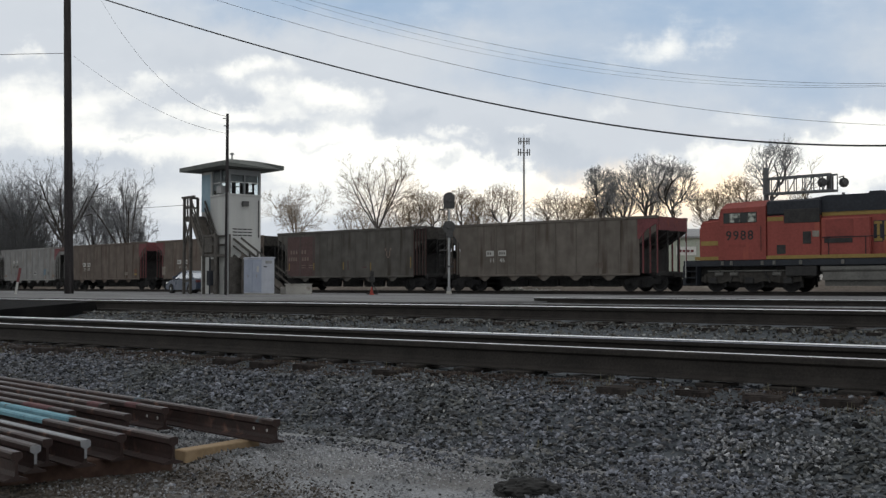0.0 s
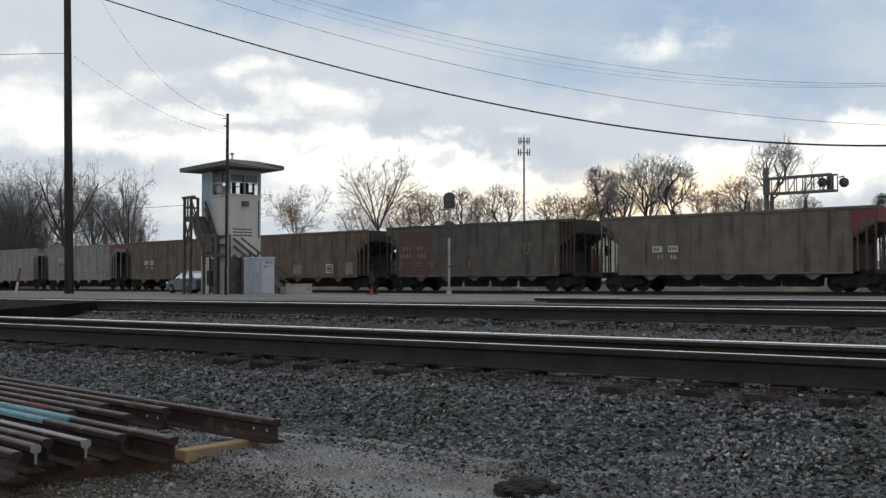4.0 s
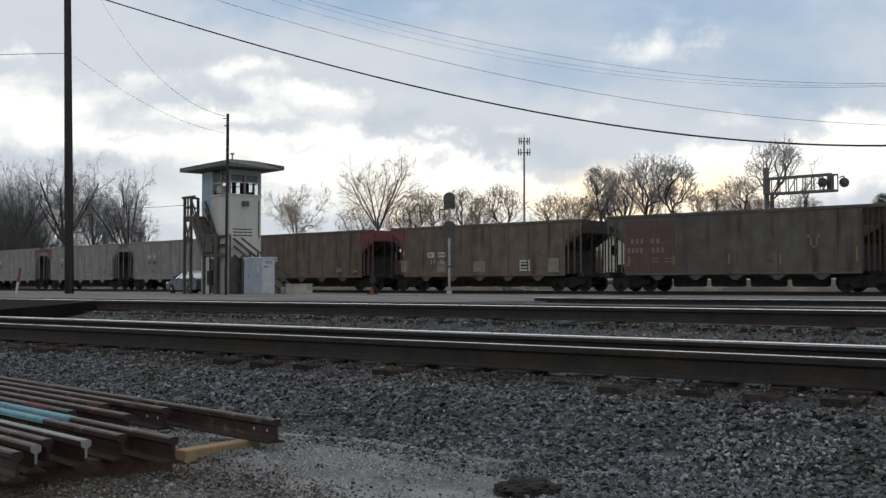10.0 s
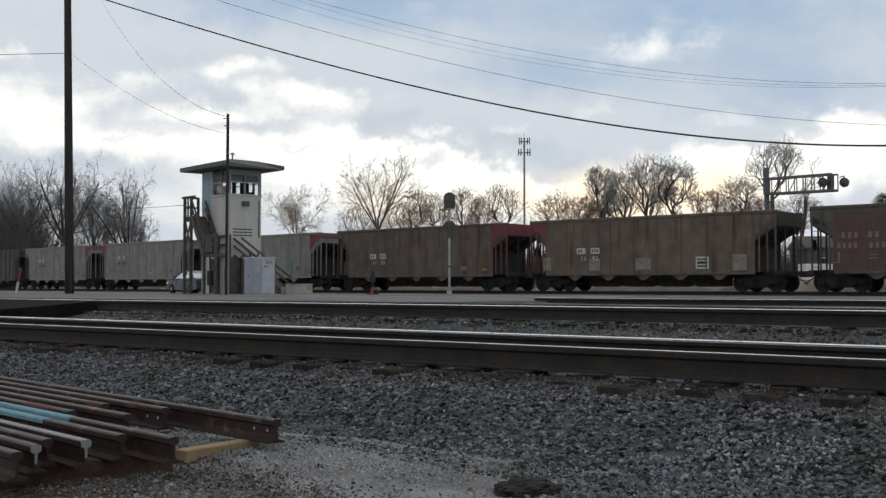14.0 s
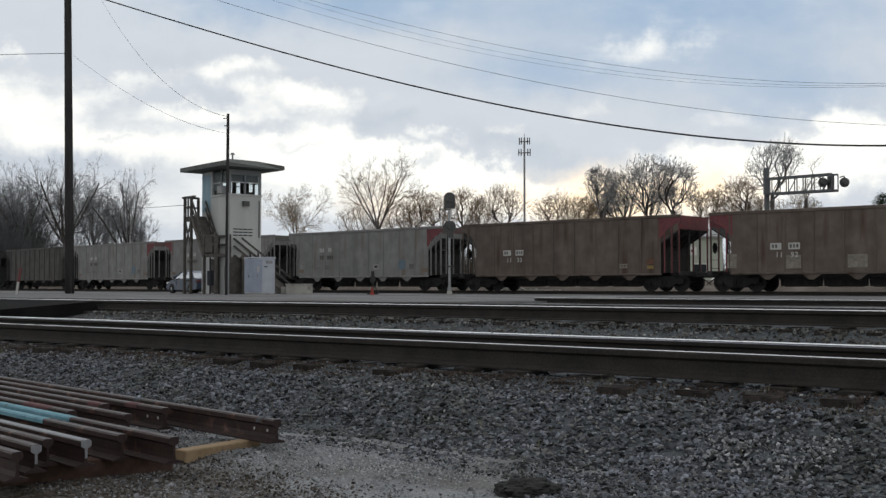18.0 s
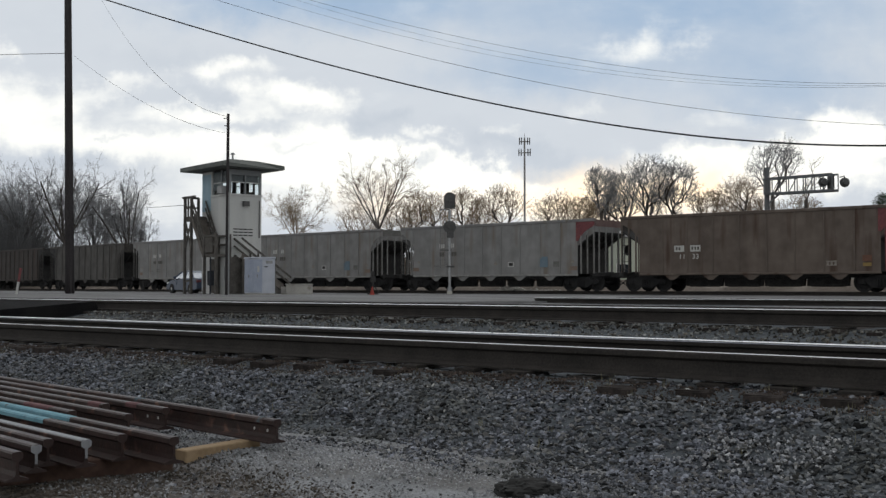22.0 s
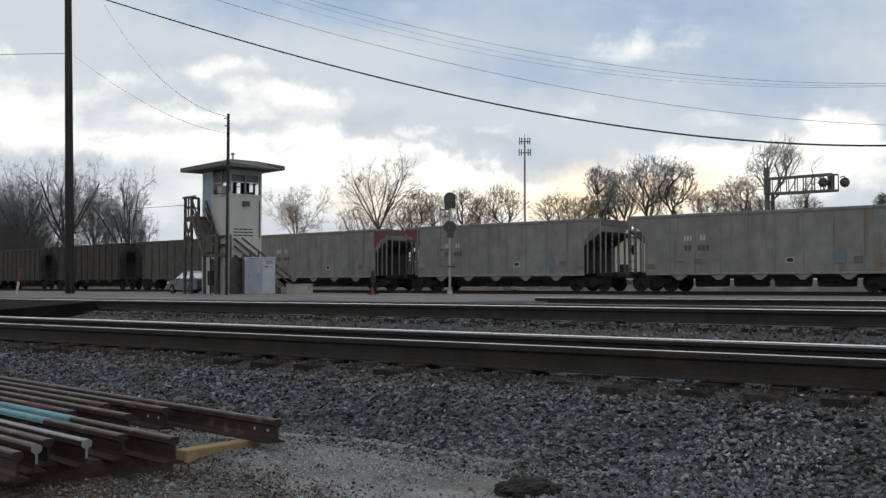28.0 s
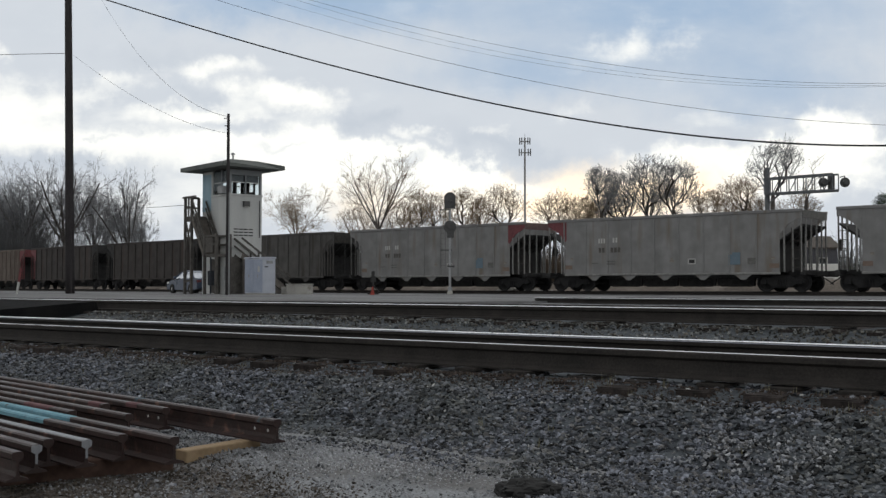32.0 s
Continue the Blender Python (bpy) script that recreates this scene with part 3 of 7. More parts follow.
def train_track():
    base = thing("railway_track", Matrix(), "far curved track under the coal train", "railway track", kind="structure")
    us = [-125 + 3.0 * i for i in range(62)]
    for side in (-0.755, 0.755):
        bm = bmesh.new()
        rings = []
        for u in us:
            x, y, a = train_line(u, 1.55 + side)
            rings.append([bm.verts.new((x + cx * math.sin(a), y + cx * math.cos(a), RAIL_TOP - 0.185 + z)) for cx, z in RAIL_SHAPE])
        for r0, r1 in zip(rings, rings[1:]):
            for k in range(len(RAIL_SHAPE)):
                bm.faces.new((r0[k], r0[(k + 1) % 16], r1[(k + 1) % 16], r1[k]))
        part("rail", bm, M_RUST, base)
    u = -110.0
    while u < 34:
        tie = link("sleeper", TIE, None, base)
        tie.matrix_basis = on_train_line(u, RAIL_TOP - 0.19)
        u += 0.56
    bm = bmesh.new()
    rows = []
    for u in us:
        rows.append([bm.verts.new((*train_line(u, 1.55 + d)[:2], z)) for d, z in ((-2.6, YARD - 0.05), (-1.7, YARD - 0.005), (1.7, YARD - 0.005), (2.6, YARD - 0.05))])
    for r0, r1 in zip(rows, rows[1:]):
        for k in range(3):
            bm.faces.new((r0[k], r1[k], r1[k + 1], r0[k + 1]))
    bmesh.ops.recalc_face_normals(bm, faces=bm.faces)
    part("ballast_bed", bm, M_BED, base)


train_track()
# ------------------------------------------------------------------ train
SPEED, LEAD, CAR = 2.768, 15.64, 16.2
HALF = 7.28                    # half a hopper's body
WHEEL_R = 0.457
WHEELS, MOVERS = [], []
MESHES = {}


def shared(key, material, build, smooth=False):
    """One mesh for alike pieces."""
    if (key, material.name) not in MESHES:
        me = bpy.data.meshes.new(key)
        bm = build()
        bm.normal_update()
        bm.to_mesh(me)
        bm.free()
        if smooth:
            me.shade_smooth()
        me.materials.append(material)
        MESHES[key, material.name] = me
    return MESHES[key, material.name]


def piece(name, key, material, build, parent, m=None, label=""):
    ob = link(name, shared(key, material, build), None, parent, label)
    if m is not None:
        ob.matrix_basis = m
    return ob


def wheelset():
    bm = bmesh.new()
    turn = pose(0, 0, 0, 90)
    for y, s in ((-0.755, -1), (0.755, 1)):
        add_revolve(bm, ((0.10, -0.07), (0.13, -0.05), (0.36, -0.03), (0.40, -0.07), (WHEEL_R, -0.07), (WHEEL_R, 0.05), (WHEEL_R + 0.025, 0.06), (WHEEL_R + 0.025, 0.075), (0.40, 0.07), (0.36, 0.02), (0.13, 0.05), (0.10, 0.07)), 20, Matrix.Translation((0, y, 0)) @ (turn if s < 0 else pose(0, 0, 0, -90)))
    add_rod(bm, (0, -0.95, 0), (0, 0.95, 0), 0.085, n=8)
    for y in (-0.93, 0.93):
        for k in range(3):
            a = 2 * math.pi * k / 3
            add_rod(bm, (0.05 * math.cos(a), y - 0.03, 0.05 * math.sin(a)), (0.05 * math.cos(a), y + 0.03, 0.05 * math.sin(a)), 0.014, n=5)
    return bm


def side_frame():
    """A cast freight truck side: two humps over the journals and a spring nest between."""
    bm = bmesh.new()
    shape = ((-1.12, 0.42), (-1.12, 0.58), (-0.98, 0.66), (-0.62, 0.66), (-0.38, 0.78), (0.38, 0.78), (0.62, 0.66), (0.98, 0.66), (1.12, 0.58), (1.12, 0.42), (0.70, 0.40), (0.42, 0.20), (-0.42, 0.20), (-0.70, 0.40))
    add_prism(bm, shape, -0.07, 0.07)
    for x in (-0.2, -0.07, 0.07, 0.2):
        add_rod(bm, (x, -0.1, 0.26), (x, -0.1, 0.6), 0.05, n=7)
    for x in (-0.89, 0.89):
        add_box(bm, x - 0.13, x + 0.13, -0.12, 0.05, 0.36, 0.6, 0.02)
    return bm


def truck(parent, x):
    t = piece("truck_bolster", "truck_bolster", M_GRIME, lambda: add_box(box(-0.2, 0.2, -1.05, 1.05, 0.42, 0.66, 0.03), -0.4, 0.4, -0.4, 0.4, 0.62, 0.74, 0.02), parent, pose(x, 0, 0))
    for y, turn in ((-1.0, 0), (1.0, 180)):
        piece("side_frame", "side_frame", M_GRIME, side_frame, t, pose(0, y, 0, 0, 0, turn))
    for dx in (-0.89, 0.89):
        w = piece("wheelset", "wheelset", M_GRIME, wheelset, t, pose(dx, 0, WHEEL_R))
        WHEELS.append((w, WHEEL_R))
    return t


def side_sheet(top, y, square=False):
    h, e = HALF, 1.12
    if square:
        return prism(((-h + e, 0.90), (-h + e, 2.72), (-h + 0.68, 3.22), (-h + 0.12, 3.52), (-h, 3.56), (-h, top), (h - e, top), (h - e, 0.90)), y - 0.02, y + 0.02)
    s = ((-h + e, 0.90), (-h + e, 2.72), (-h + 0.68, 3.22), (-h + 0.12, 3.52), (-h, 3.56), (-h, top), (h, top), (h, 3.56), (h - 0.12, 3.52), (h - 0.68, 3.22), (h - e, 2.72), (h - e, 0.90))
    return prism(s, y - 0.02, y + 0.02)


def end_plate(top, low):
    """The upright end plate across the top of the car's end."""
    return prism(((HALF - 0.02, low), (HALF - 0.02, top), (HALF + 0.03, top), (HALF + 0.03, low)), -1.5, 1.5)


def slope_sheet():
    bm = prism(((HALF - 0.02, 3.22), (HALF - 3.4, 1.05), (HALF - 3.4, 1.0), (HALF - 0.02, 3.14)), -1.5, 1.5)
    for y in (-0.75, 0.0, 0.75):
        add_prism(bm, ((HALF - 0.02, 3.1), (HALF - 3.2, 1.05), (HALF - 3.2, 0.95), (HALF - 0.02, 2.98)), y - 0.04, y + 0.04)
    return bm


def hopper_bay(half=1.07):
    """A pair of discharge doors that close down to the rail."""
    bm = bmesh.new()
    add_prism(bm, ((-half, 0.95), (-half + 0.06, 0.27), (half - 0.06, 0.27), (half, 0.95)), -0.10, 0.10)
    add_box(bm, -0.80, 0.80, -0.16, 0.16, 0.24, 0.34, 0.02)
    return bm


def gusset():
    bm = bmesh.new()
    add_prism(bm, ((-0.54, 0.895), (0.54, 0.895), (0.10, 0.58), (-0.10, 0.58)), -0.012, 0.012)
    return bm


def ladder(n=5):
    bm = bmesh.new()
    for x in (-0.21, 0.21):
        add_box(bm, x - 0.018, x + 0.018, -0.018, 0.018, 0.0, n * 0.42)
    for i in range(n):
        add_rod(bm, (-0.21, -0.01, 0.2 + i * 0.42), (0.21, -0.01, 0.2 + i * 0.42), 0.013, n=5)
    return bm


def coupler():
    bm = box(0.0, 0.62, -0.13, 0.13, 0.74, 0.98, 0.03)
    add_box(bm, 0.55, 0.86, -0.19, 0.12, 0.70, 1.0, 0.05)
    add_box(bm, 0.66, 0.90, 0.06, 0.17, 0.72, 0.98, 0.04)
    add_rod(bm, (0.3, 0.2, 0.75), (0.85, 0.25, 0.35), 0.028, n=6)
    return bm


def hopper(label, paint, ends=(None, None), top=3.90, ribs=True, posts=3, marks=(), post_paint=None, plate=3.20, square=False, slots=False):
    """An open coal hopper. ends: the paint of the rear and front end panels. marks: (x, z, width, height, material)."""
    car = thing("hopper_car", Matrix(), label, "hopper car", "cars of the coal train")
    for y in (-1.53, 1.53):
        sheet = piece("side_sheet", "side_sheet%s%.2f%d" % ("n" if y < 0 else "f", top, square), paint, lambda: side_sheet(top, y, square), car)
        piece("top_chord", "top_chord%.2f" % top, paint, lambda: box(-HALF - 0.03, HALF + 0.03, -0.06, 0.06, top - 0.11, top + 0.05, 0.02), car, pose(0, y, 0))
        piece("side_sill", "side_sill", post_paint or paint, lambda: box(-HALF + 1.1, HALF - 1.1, -0.05, 0.05, 0.83, 0.94, 0.02), car, pose(0, y, 0))
        sign = 1 if y > 0 else -1
        if ribs:
            for i in range(11):
                x = -5.9 + i * 1.18
                piece("rib", "rib%.2f" % top, paint, lambda: box(-0.05, 0.05, -0.035, 0.035, 0.94, top - 0.11, 0.012), sheet, pose(x, y + sign * 0.05, 0))
        else:
            for i in range(9):
                x = -6.21 + i * 1.4
                deep = 0.008 if square else 0.015
                piece("side_post", "side_post%.3f" % deep, paint, lambda: box(-0.036, 0.036, -deep, deep, 0.94, top - 0.11, 0.006), sheet, pose(x, y + sign * (0.019 + deep), 0))
        for k, e in enumerate((-1, 1)):
            em = ends[k] or paint
            pm = post_paint or em
            if square and e > 0:
                for i in range(5):
                    piece("end_post", "tall_end_post%.2f" % top, M_SOOTRED, lambda: box(-0.035, 0.035, -0.04, 0.04, 0.95, top - 0.11, 0.01), car, pose(HALF - 0.06 - i * 0.25, y, 0), "dull red end post")
                piece("end_panel", "tall_end_panel%.2f" % top, M_DARKSTEEL, lambda: box(HALF - 1.1, HALF - 0.02, -0.012, 0.012, 3.05, top - 0.11), car, pose(0, y * 0.96, 0), "dark upper end sheet")
                continue
            for i in range(posts):
                x = e * (HALF - 0.06 - i * 1.04 / max(1, posts - 0.5))
                zt = (3.56, 3.35, 3.05, 2.8)[i]
                piece("end_post", "end_post%.2f" % zt, pm, lambda: box(-0.035, 0.035, -0.04, 0.04, 0.95, zt, 0.01), car, pose(x, y, 0))
            if ends[k]:
                piece("end_panel", "end_panel%.2f%d" % (top, e), em, lambda: prism([(e * a, b) for a, b in ((HALF + 0.004, top - 0.11), (HALF - 1.22, top - 0.11), (HALF - 1.22, 2.78), (HALF - 1.12, 2.72), (HALF - 0.68, 3.22), (HALF - 0.12, 3.52), (HALF + 0.004, 3.56))], -0.004, 0.004), car, pose(0, y + sign * 0.026, 0), "faded red end panel")
        for x in (-4.28, -2.14, 0.0, 2.14, 4.28):
            piece("gusset", "gusset", paint, gusset, sheet, pose(x, y, 0))
    for k, e in enumerate((-1, 1)):
        turn = pose(0, 0, 0, 0, 0, 0 if e > 0 else 180)
        piece("end_plate", "end_plate%.2f%.2f" % (top, plate), (M_ENDPINK if plate > 3.3 and ends[k] else ends[k] or (M_TANK if plate > 3.3 else M_DARKSTEEL)), lambda: end_plate(top, plate), car, turn)
        piece("slope_sheet", "slope_sheet", M_BLACK, slope_sheet, car, turn, "dark slope sheet")
        # dark plate added to blacken the end opening, in place of its crowded gear
        piece("bolster_web", "bolster_web", M_BLACK, lambda: box(HALF - 1.26, HALF - 1.2, -1.48, 1.48, 0.95, 2.46), car, turn, "dark plate added to fill the end opening")
        for yy in ((-1.1, -0.45, 0.2, 0.85) if plate > 3.3 else (-0.55, 0.55)):
            piece("end_stanchion", "end_stanchion%.2f" % plate, M_DUSTY if plate > 3.3 else M_BLACK, lambda: box(HALF - 0.04, HALF + 0.03, -0.03, 0.03, 1.0, plate + 0.02), car, turn @ pose(0, yy, 0))
        piece("end_sill", "end_sill", M_BLACK, lambda: box(HALF - 0.12, HALF + 0.12, -1.55, 1.55, 0.80, 1.02, 0.02), car, turn)
        piece("centre_sill", "draft_sill", M_BLACK, lambda: box(HALF - 3.6, HALF + 0.1, -0.25, 0.25, 0.72, 1.05, 0.02), car, turn)
        piece("coupler", "coupler", M_BLACK, coupler, car, turn @ pose(HALF - 0.06, 0, 0))
        piece("ladder", "ladder", M_DARKSTEEL, ladder, car, pose(e * (HALF - 0.3), -1.58, 0.95))
        truck(car, e * 6.05)
    piece("air_tank", "air_tank", M_BLACK, lambda: rod((-0.5, 0, 0), (0.5, 0, 0), 0.2, n=12), car, pose(-HALF + 1.4, 0.6, 1.25))
    piece("brake_cylinder", "brake_cylinder", M_BLACK, lambda: rod((-0.3, 0, 0), (0.3, 0, 0), 0.16, n=12), car, pose(-HALF + 1.3, -0.5, 1.3))
    piece("brake_wheel", "brake_wheel", M_BLACK, lambda: revolve(((0.26, -0.02), (0.29, 0), (0.26, 0.02), (0.22, 0)), 14, pose(0, 0, 0, 0, 90)), car, pose(-HALF - 0.12, -0.7, 2.2))
    piece("centre_sill", "centre_sill", M_BLACK, lambda: box(-5.0, 5.0, -0.3, 0.3, 0.66, 1.0, 0.02), car)
    for x in (-3.21, -1.07, 1.07, 3.21):
        piece("hopper_bay", "hopper_bay%d" % slots, M_BLACK, lambda: hopper_bay(0.96 if slots else 1.06), car, pose(x, 0, 0))
    for layer, (x, z, w, h, m) in enumerate(marks):
        piece("marking", "marking%.2fx%.2f" % (w, h), m, lambda: box(-w / 2, w / 2, -0.002, 0.008 if w < 2 else 0.003, -h / 2, h / 2), car, pose(x, -1.53 - (0.022 if w >= 2 else 0.034 if square else 0.028) - 0.0012 * layer, z))
    return car


M_ENDPINK = surface("dusty_pink_end_plate", (0.12, 0.075, 0.072), (0.17, 0.12, 0.112), 0.75, grain=6, blotch=2, bump=0.05)
M_DUSTY = surface("dusty_pale_steel", (0.16, 0.16, 0.157), (0.27, 0.267, 0.26), 0.7, grain=9, blotch=2, bump=0.05)
M_SOOTRED = surface("sooty_red_post", (0.050, 0.030, 0.029), (0.082, 0.050, 0.047), 0.8, grain=9, blotch=2, bump=0.05)
M_RUSTY = surface("rust_red_stencil", (0.115, 0.062, 0.045), (0.165, 0.085, 0.06), 0.8, grain=12, blotch=3, bump=0.05)
M_RUSTPATCH = surface("rust_patch", (0.16, 0.12, 0.10), (0.22, 0.165, 0.135), 0.8, grain=12, blotch=3, bump=0.05)
PLACARD = ((-3.86, 2.18, 0.56, 0.32, M_WHITEP), (-2.96, 2.18, 0.56, 0.32, M_WHITEP), (-4.0, 2.18, 0.10, 0.16, M_SLATE), (-3.84, 2.18, 0.10, 0.16, M_SLATE), (-3.12, 2.18, 0.10, 0.16, M_SLATE), (-2.96, 2.18, 0.08, 0.16, M_SLATE), (-2.80, 2.18, 0.10, 0.16, M_SLATE))


def letters(x, z, n, w=0.16, h=0.2, gap=0.08, m=None):
    return tuple((x + i * (w + gap), z, w, h, m or M_WHITEP) for i in range(n))


GREYMARKS = letters(-3.95, 2.70, 3, 0.09, 0.25, 0.07) + letters(-3.05, 2.72, 2, 0.10, 0.25, 0.08) + letters(-3.9, 2.2, 2, 0.15, 0.26, 0.06, M_SLATE) + letters(-3.15, 2.2, 3, 0.16, 0.26, 0.06, M_SLATE) + (
    (0.41, 1.55, 0.24, 0.10, M_PALEP), (0.41, 1.65, 0.12, 0.10, M_PALEP), (1.54, 1.52, 0.42, 0.28, M_WHITEP), (1.545, 1.52, 0.32, 0.19, M_BLACK), (3.85, 1.58, 0.62, 0.50, M_BLUEP), (3.95, 1.72, 0.42, 0.42, M_BLUEP), (4.75, 1.5, 0.42, 0.3, M_TANK), (5.85, 1.62, 0.20, 0.12, M_PALEP), (5.9, 1.25, 0.5, 0.22, M_RUSTPATCH), (-5.9, 1.3, 0.45, 0.22, M_RUSTPATCH), (-5.7, 1.75, 0.16, 0.12, M_PALEP), (-3.2, 1.6, 0.5, 0.06, M_TANK), (-3.2, 1.45, 0.5, 0.06, M_TANK), (-4.2, 1.5, 0.4, 0.06, M_TANK))
FOUR = ((-3.0, 1.43, 0.72, 0.64, M_PALEP), (0.0, 1.43, 0.9, 0.6, M_PALEP), (3.38, 1.45, 0.72, 0.62, M_WHITEP), (3.39, 1.45, 0.55, 0.12, M_BLACK), (3.39, 1.62, 0.55, 0.07, M_BLACK), (3.39, 1.28, 0.55, 0.07, M_BLACK), (5.35, 1.44, 0.8, 0.8, M_PALEP), (-6.1, 1.5, 0.5, 0.7, M_PALEP))
RED2 = ((-4.72, 2.32, 2.9, 2.72, M_DULLRED),) + letters(-5.75, 2.62, 3, 0.15, 0.26, 0.14, M_FAINT) + letters(-4.55, 2.62, 2, 0.17, 0.26, 0.14, M_FAINT) + letters(-5.95, 2.14, 4, 0.15, 0.26, 0.10, M_FAINT) + letters(-4.5, 2.14, 3, 0.15, 0.26, 0.12, M_FAINT) + ((-5.95, 1.6, 0.09, 0.5, M_FAINTYELLOW), (-6.1, 1.36, 0.36, 0.05, M_FAINT), (-3.32, 1.6, 0.08, 0.5, M_FAINTYELLOW), (-4.4, 1.70, 0.42, 0.05, M_FAINT), (-4.4, 1.54, 0.42, 0.05, M_FAINT), (-3.62, 1.70, 0.46, 0.05, M_FAINT), (-3.62, 1.54, 0.46, 0.05, M_FAINT)) + (
    (-0.30, 1.62, 0.09, 0.50, M_FAINTYELLOW), (0.14, 1.66, 0.08, 0.60, M_DULLRED), (2.33, 1.55, 0.08, 0.5, M_FAINTYELLOW), (1.75, 1.5, 0.4, 0.09, M_DULLRED), (5.96, 1.75, 0.08, 0.7, M_FAINTYELLOW), (3.72, 2.62, 0.12, 0.16, M_FAINT), (4.18, 2.62, 0.12, 0.16, M_FAINT), (3.83, 2.34, 0.07, 0.34, M_FAINT), (4.10, 2.34, 0.07, 0.34, M_FAINT), (3.965, 2.12, 0.20, 0.07, M_FAINT))

CARS = [
    hopper("brown coal hopper with a red front end and white placards", M_OLIVE, (None, M_RED), marks=PLACARD + ((3.7, 1.4, 0.45, 0.3, M_BROWN),), ribs=False),
    hopper("tall dark coal hopper with a dull red lettered panel", M_SLATE, (None, None), top=3.96, ribs=False, marks=RED2, square=True, slots=True),
    hopper("brown coal hopper with a red rear end and pale patches", M_BROWN, (M_RED, None), marks=PLACARD + FOUR, ribs=False),
    hopper("brown ribbed coal hopper with a red front end", M_BROWN, (None, M_RED), marks=PLACARD + ((3.94, 1.42, 0.50, 0.07, M_PALEP), (3.94, 1.24, 0.50, 0.05, M_PALEP), (3.76, 1.32, 0.10, 0.12, M_PALEP), (3.94, 1.32, 0.10, 0.12, M_PALEP), (4.12, 1.32, 0.10, 0.12, M_PALEP), (5.56, 1.55, 0.42, 0.28, M_RUSTY), (5.56, 1.26, 0.38, 0.16, M_FAINTYELLOW)), ribs=False),
    hopper("grey coal hopper with a red front end and blue patch", M_GREY, (None, M_RED), posts=3, marks=GREYMARKS, ribs=False, post_paint=M_DUSTY, plate=3.52, slots=True),
    hopper("grey coal hopper with a red rear end and blue patch", M_GREY, (M_RED, None), posts=3, marks=GREYMARKS, ribs=False, post_paint=M_DUSTY, plate=3.52),
    hopper("grey coal hopper with red front end, dusty sides", M_GREY, (None, M_RED), posts=3, marks=GREYMARKS, ribs=False, post_paint=M_DUSTY, plate=3.52),
    hopper("dark ribbed coal hopper, sooty slate grey", M_DKSLATE, (M_BLACK, None), posts=4, ribs=True),
    hopper("dark brown ribbed coal hopper with sooty ends", M_DKBROWN, (M_BLACK, M_BLACK), ribs=True),
    hopper("dark brown ribbed coal hopper with a red rear end", M_DKBROWN, (M_RED, M_BLACK), ribs=True),
    hopper("brown ribbed coal hopper with a red front end", M_BROWN, (None, M_RED), ribs=True),
    hopper("grey ribbed coal hopper, dusty", M_GREY, (None, None), ribs=True, posts=4, post_paint=M_DUSTY, plate=3.52),
]
for i, car in enumerate(CARS):
    MOVERS.append((car, LEAD - (i + 1) * CAR + CAR / 2))


def text_part(words, size, material, parent, m, label="", name="digit"):
    """Raised characters, each a part of its own, centred on m."""
    step = size * 0.60
    for i, ch in enumerate(words):
        c = bpy.data.curves.new(name, "FONT")
        c.body, c.size, c.extrude, c.align_x, c.align_y = ch, size, 0.004, "CENTER", "CENTER"
        c.offset = size * 0.012
        tmp = new("tmp", c)
        dg = bpy.context.evaluated_depsgraph_get()
        me = bpy.data.meshes.new_from_object(tmp.evaluated_get(dg))
        bpy.data.objects.remove(tmp)
        me.materials.clear()
        me.materials.append(material)
        ob = link(name, me, None, parent, label)
        ob.matrix_basis = m @ pose((i - (len(words) - 1) / 2) * step, 0, 0)


for car, number in ((CARS[0], "46"), (CARS[2], "92"), (CARS[3], "33")):
    text_part("11", 0.34, M_WHITEP, car, pose(-3.68, -1.578, 1.76, 90), "pale stencilled number")
    text_part(number, 0.34, M_WHITEP, car, pose(-2.94, -1.578, 1.76, 90), "pale stencilled number")

# pale blotches on dark put the cab windows' reflections into the colour
M_GLINTGLASS = surface("cab_glass_with_painted_glints", (0.05, 0.06, 0.06), (0.46, 0.48, 0.46), 0.16, 0.7, grain=5, blotch=5, bump=0.0)
M_PANELRED = surface("faded_red_engine_panel", (0.19, 0.044, 0.038), (0.26, 0.062, 0.052), 0.6, grain=9, blotch=1.5, bump=0.02)


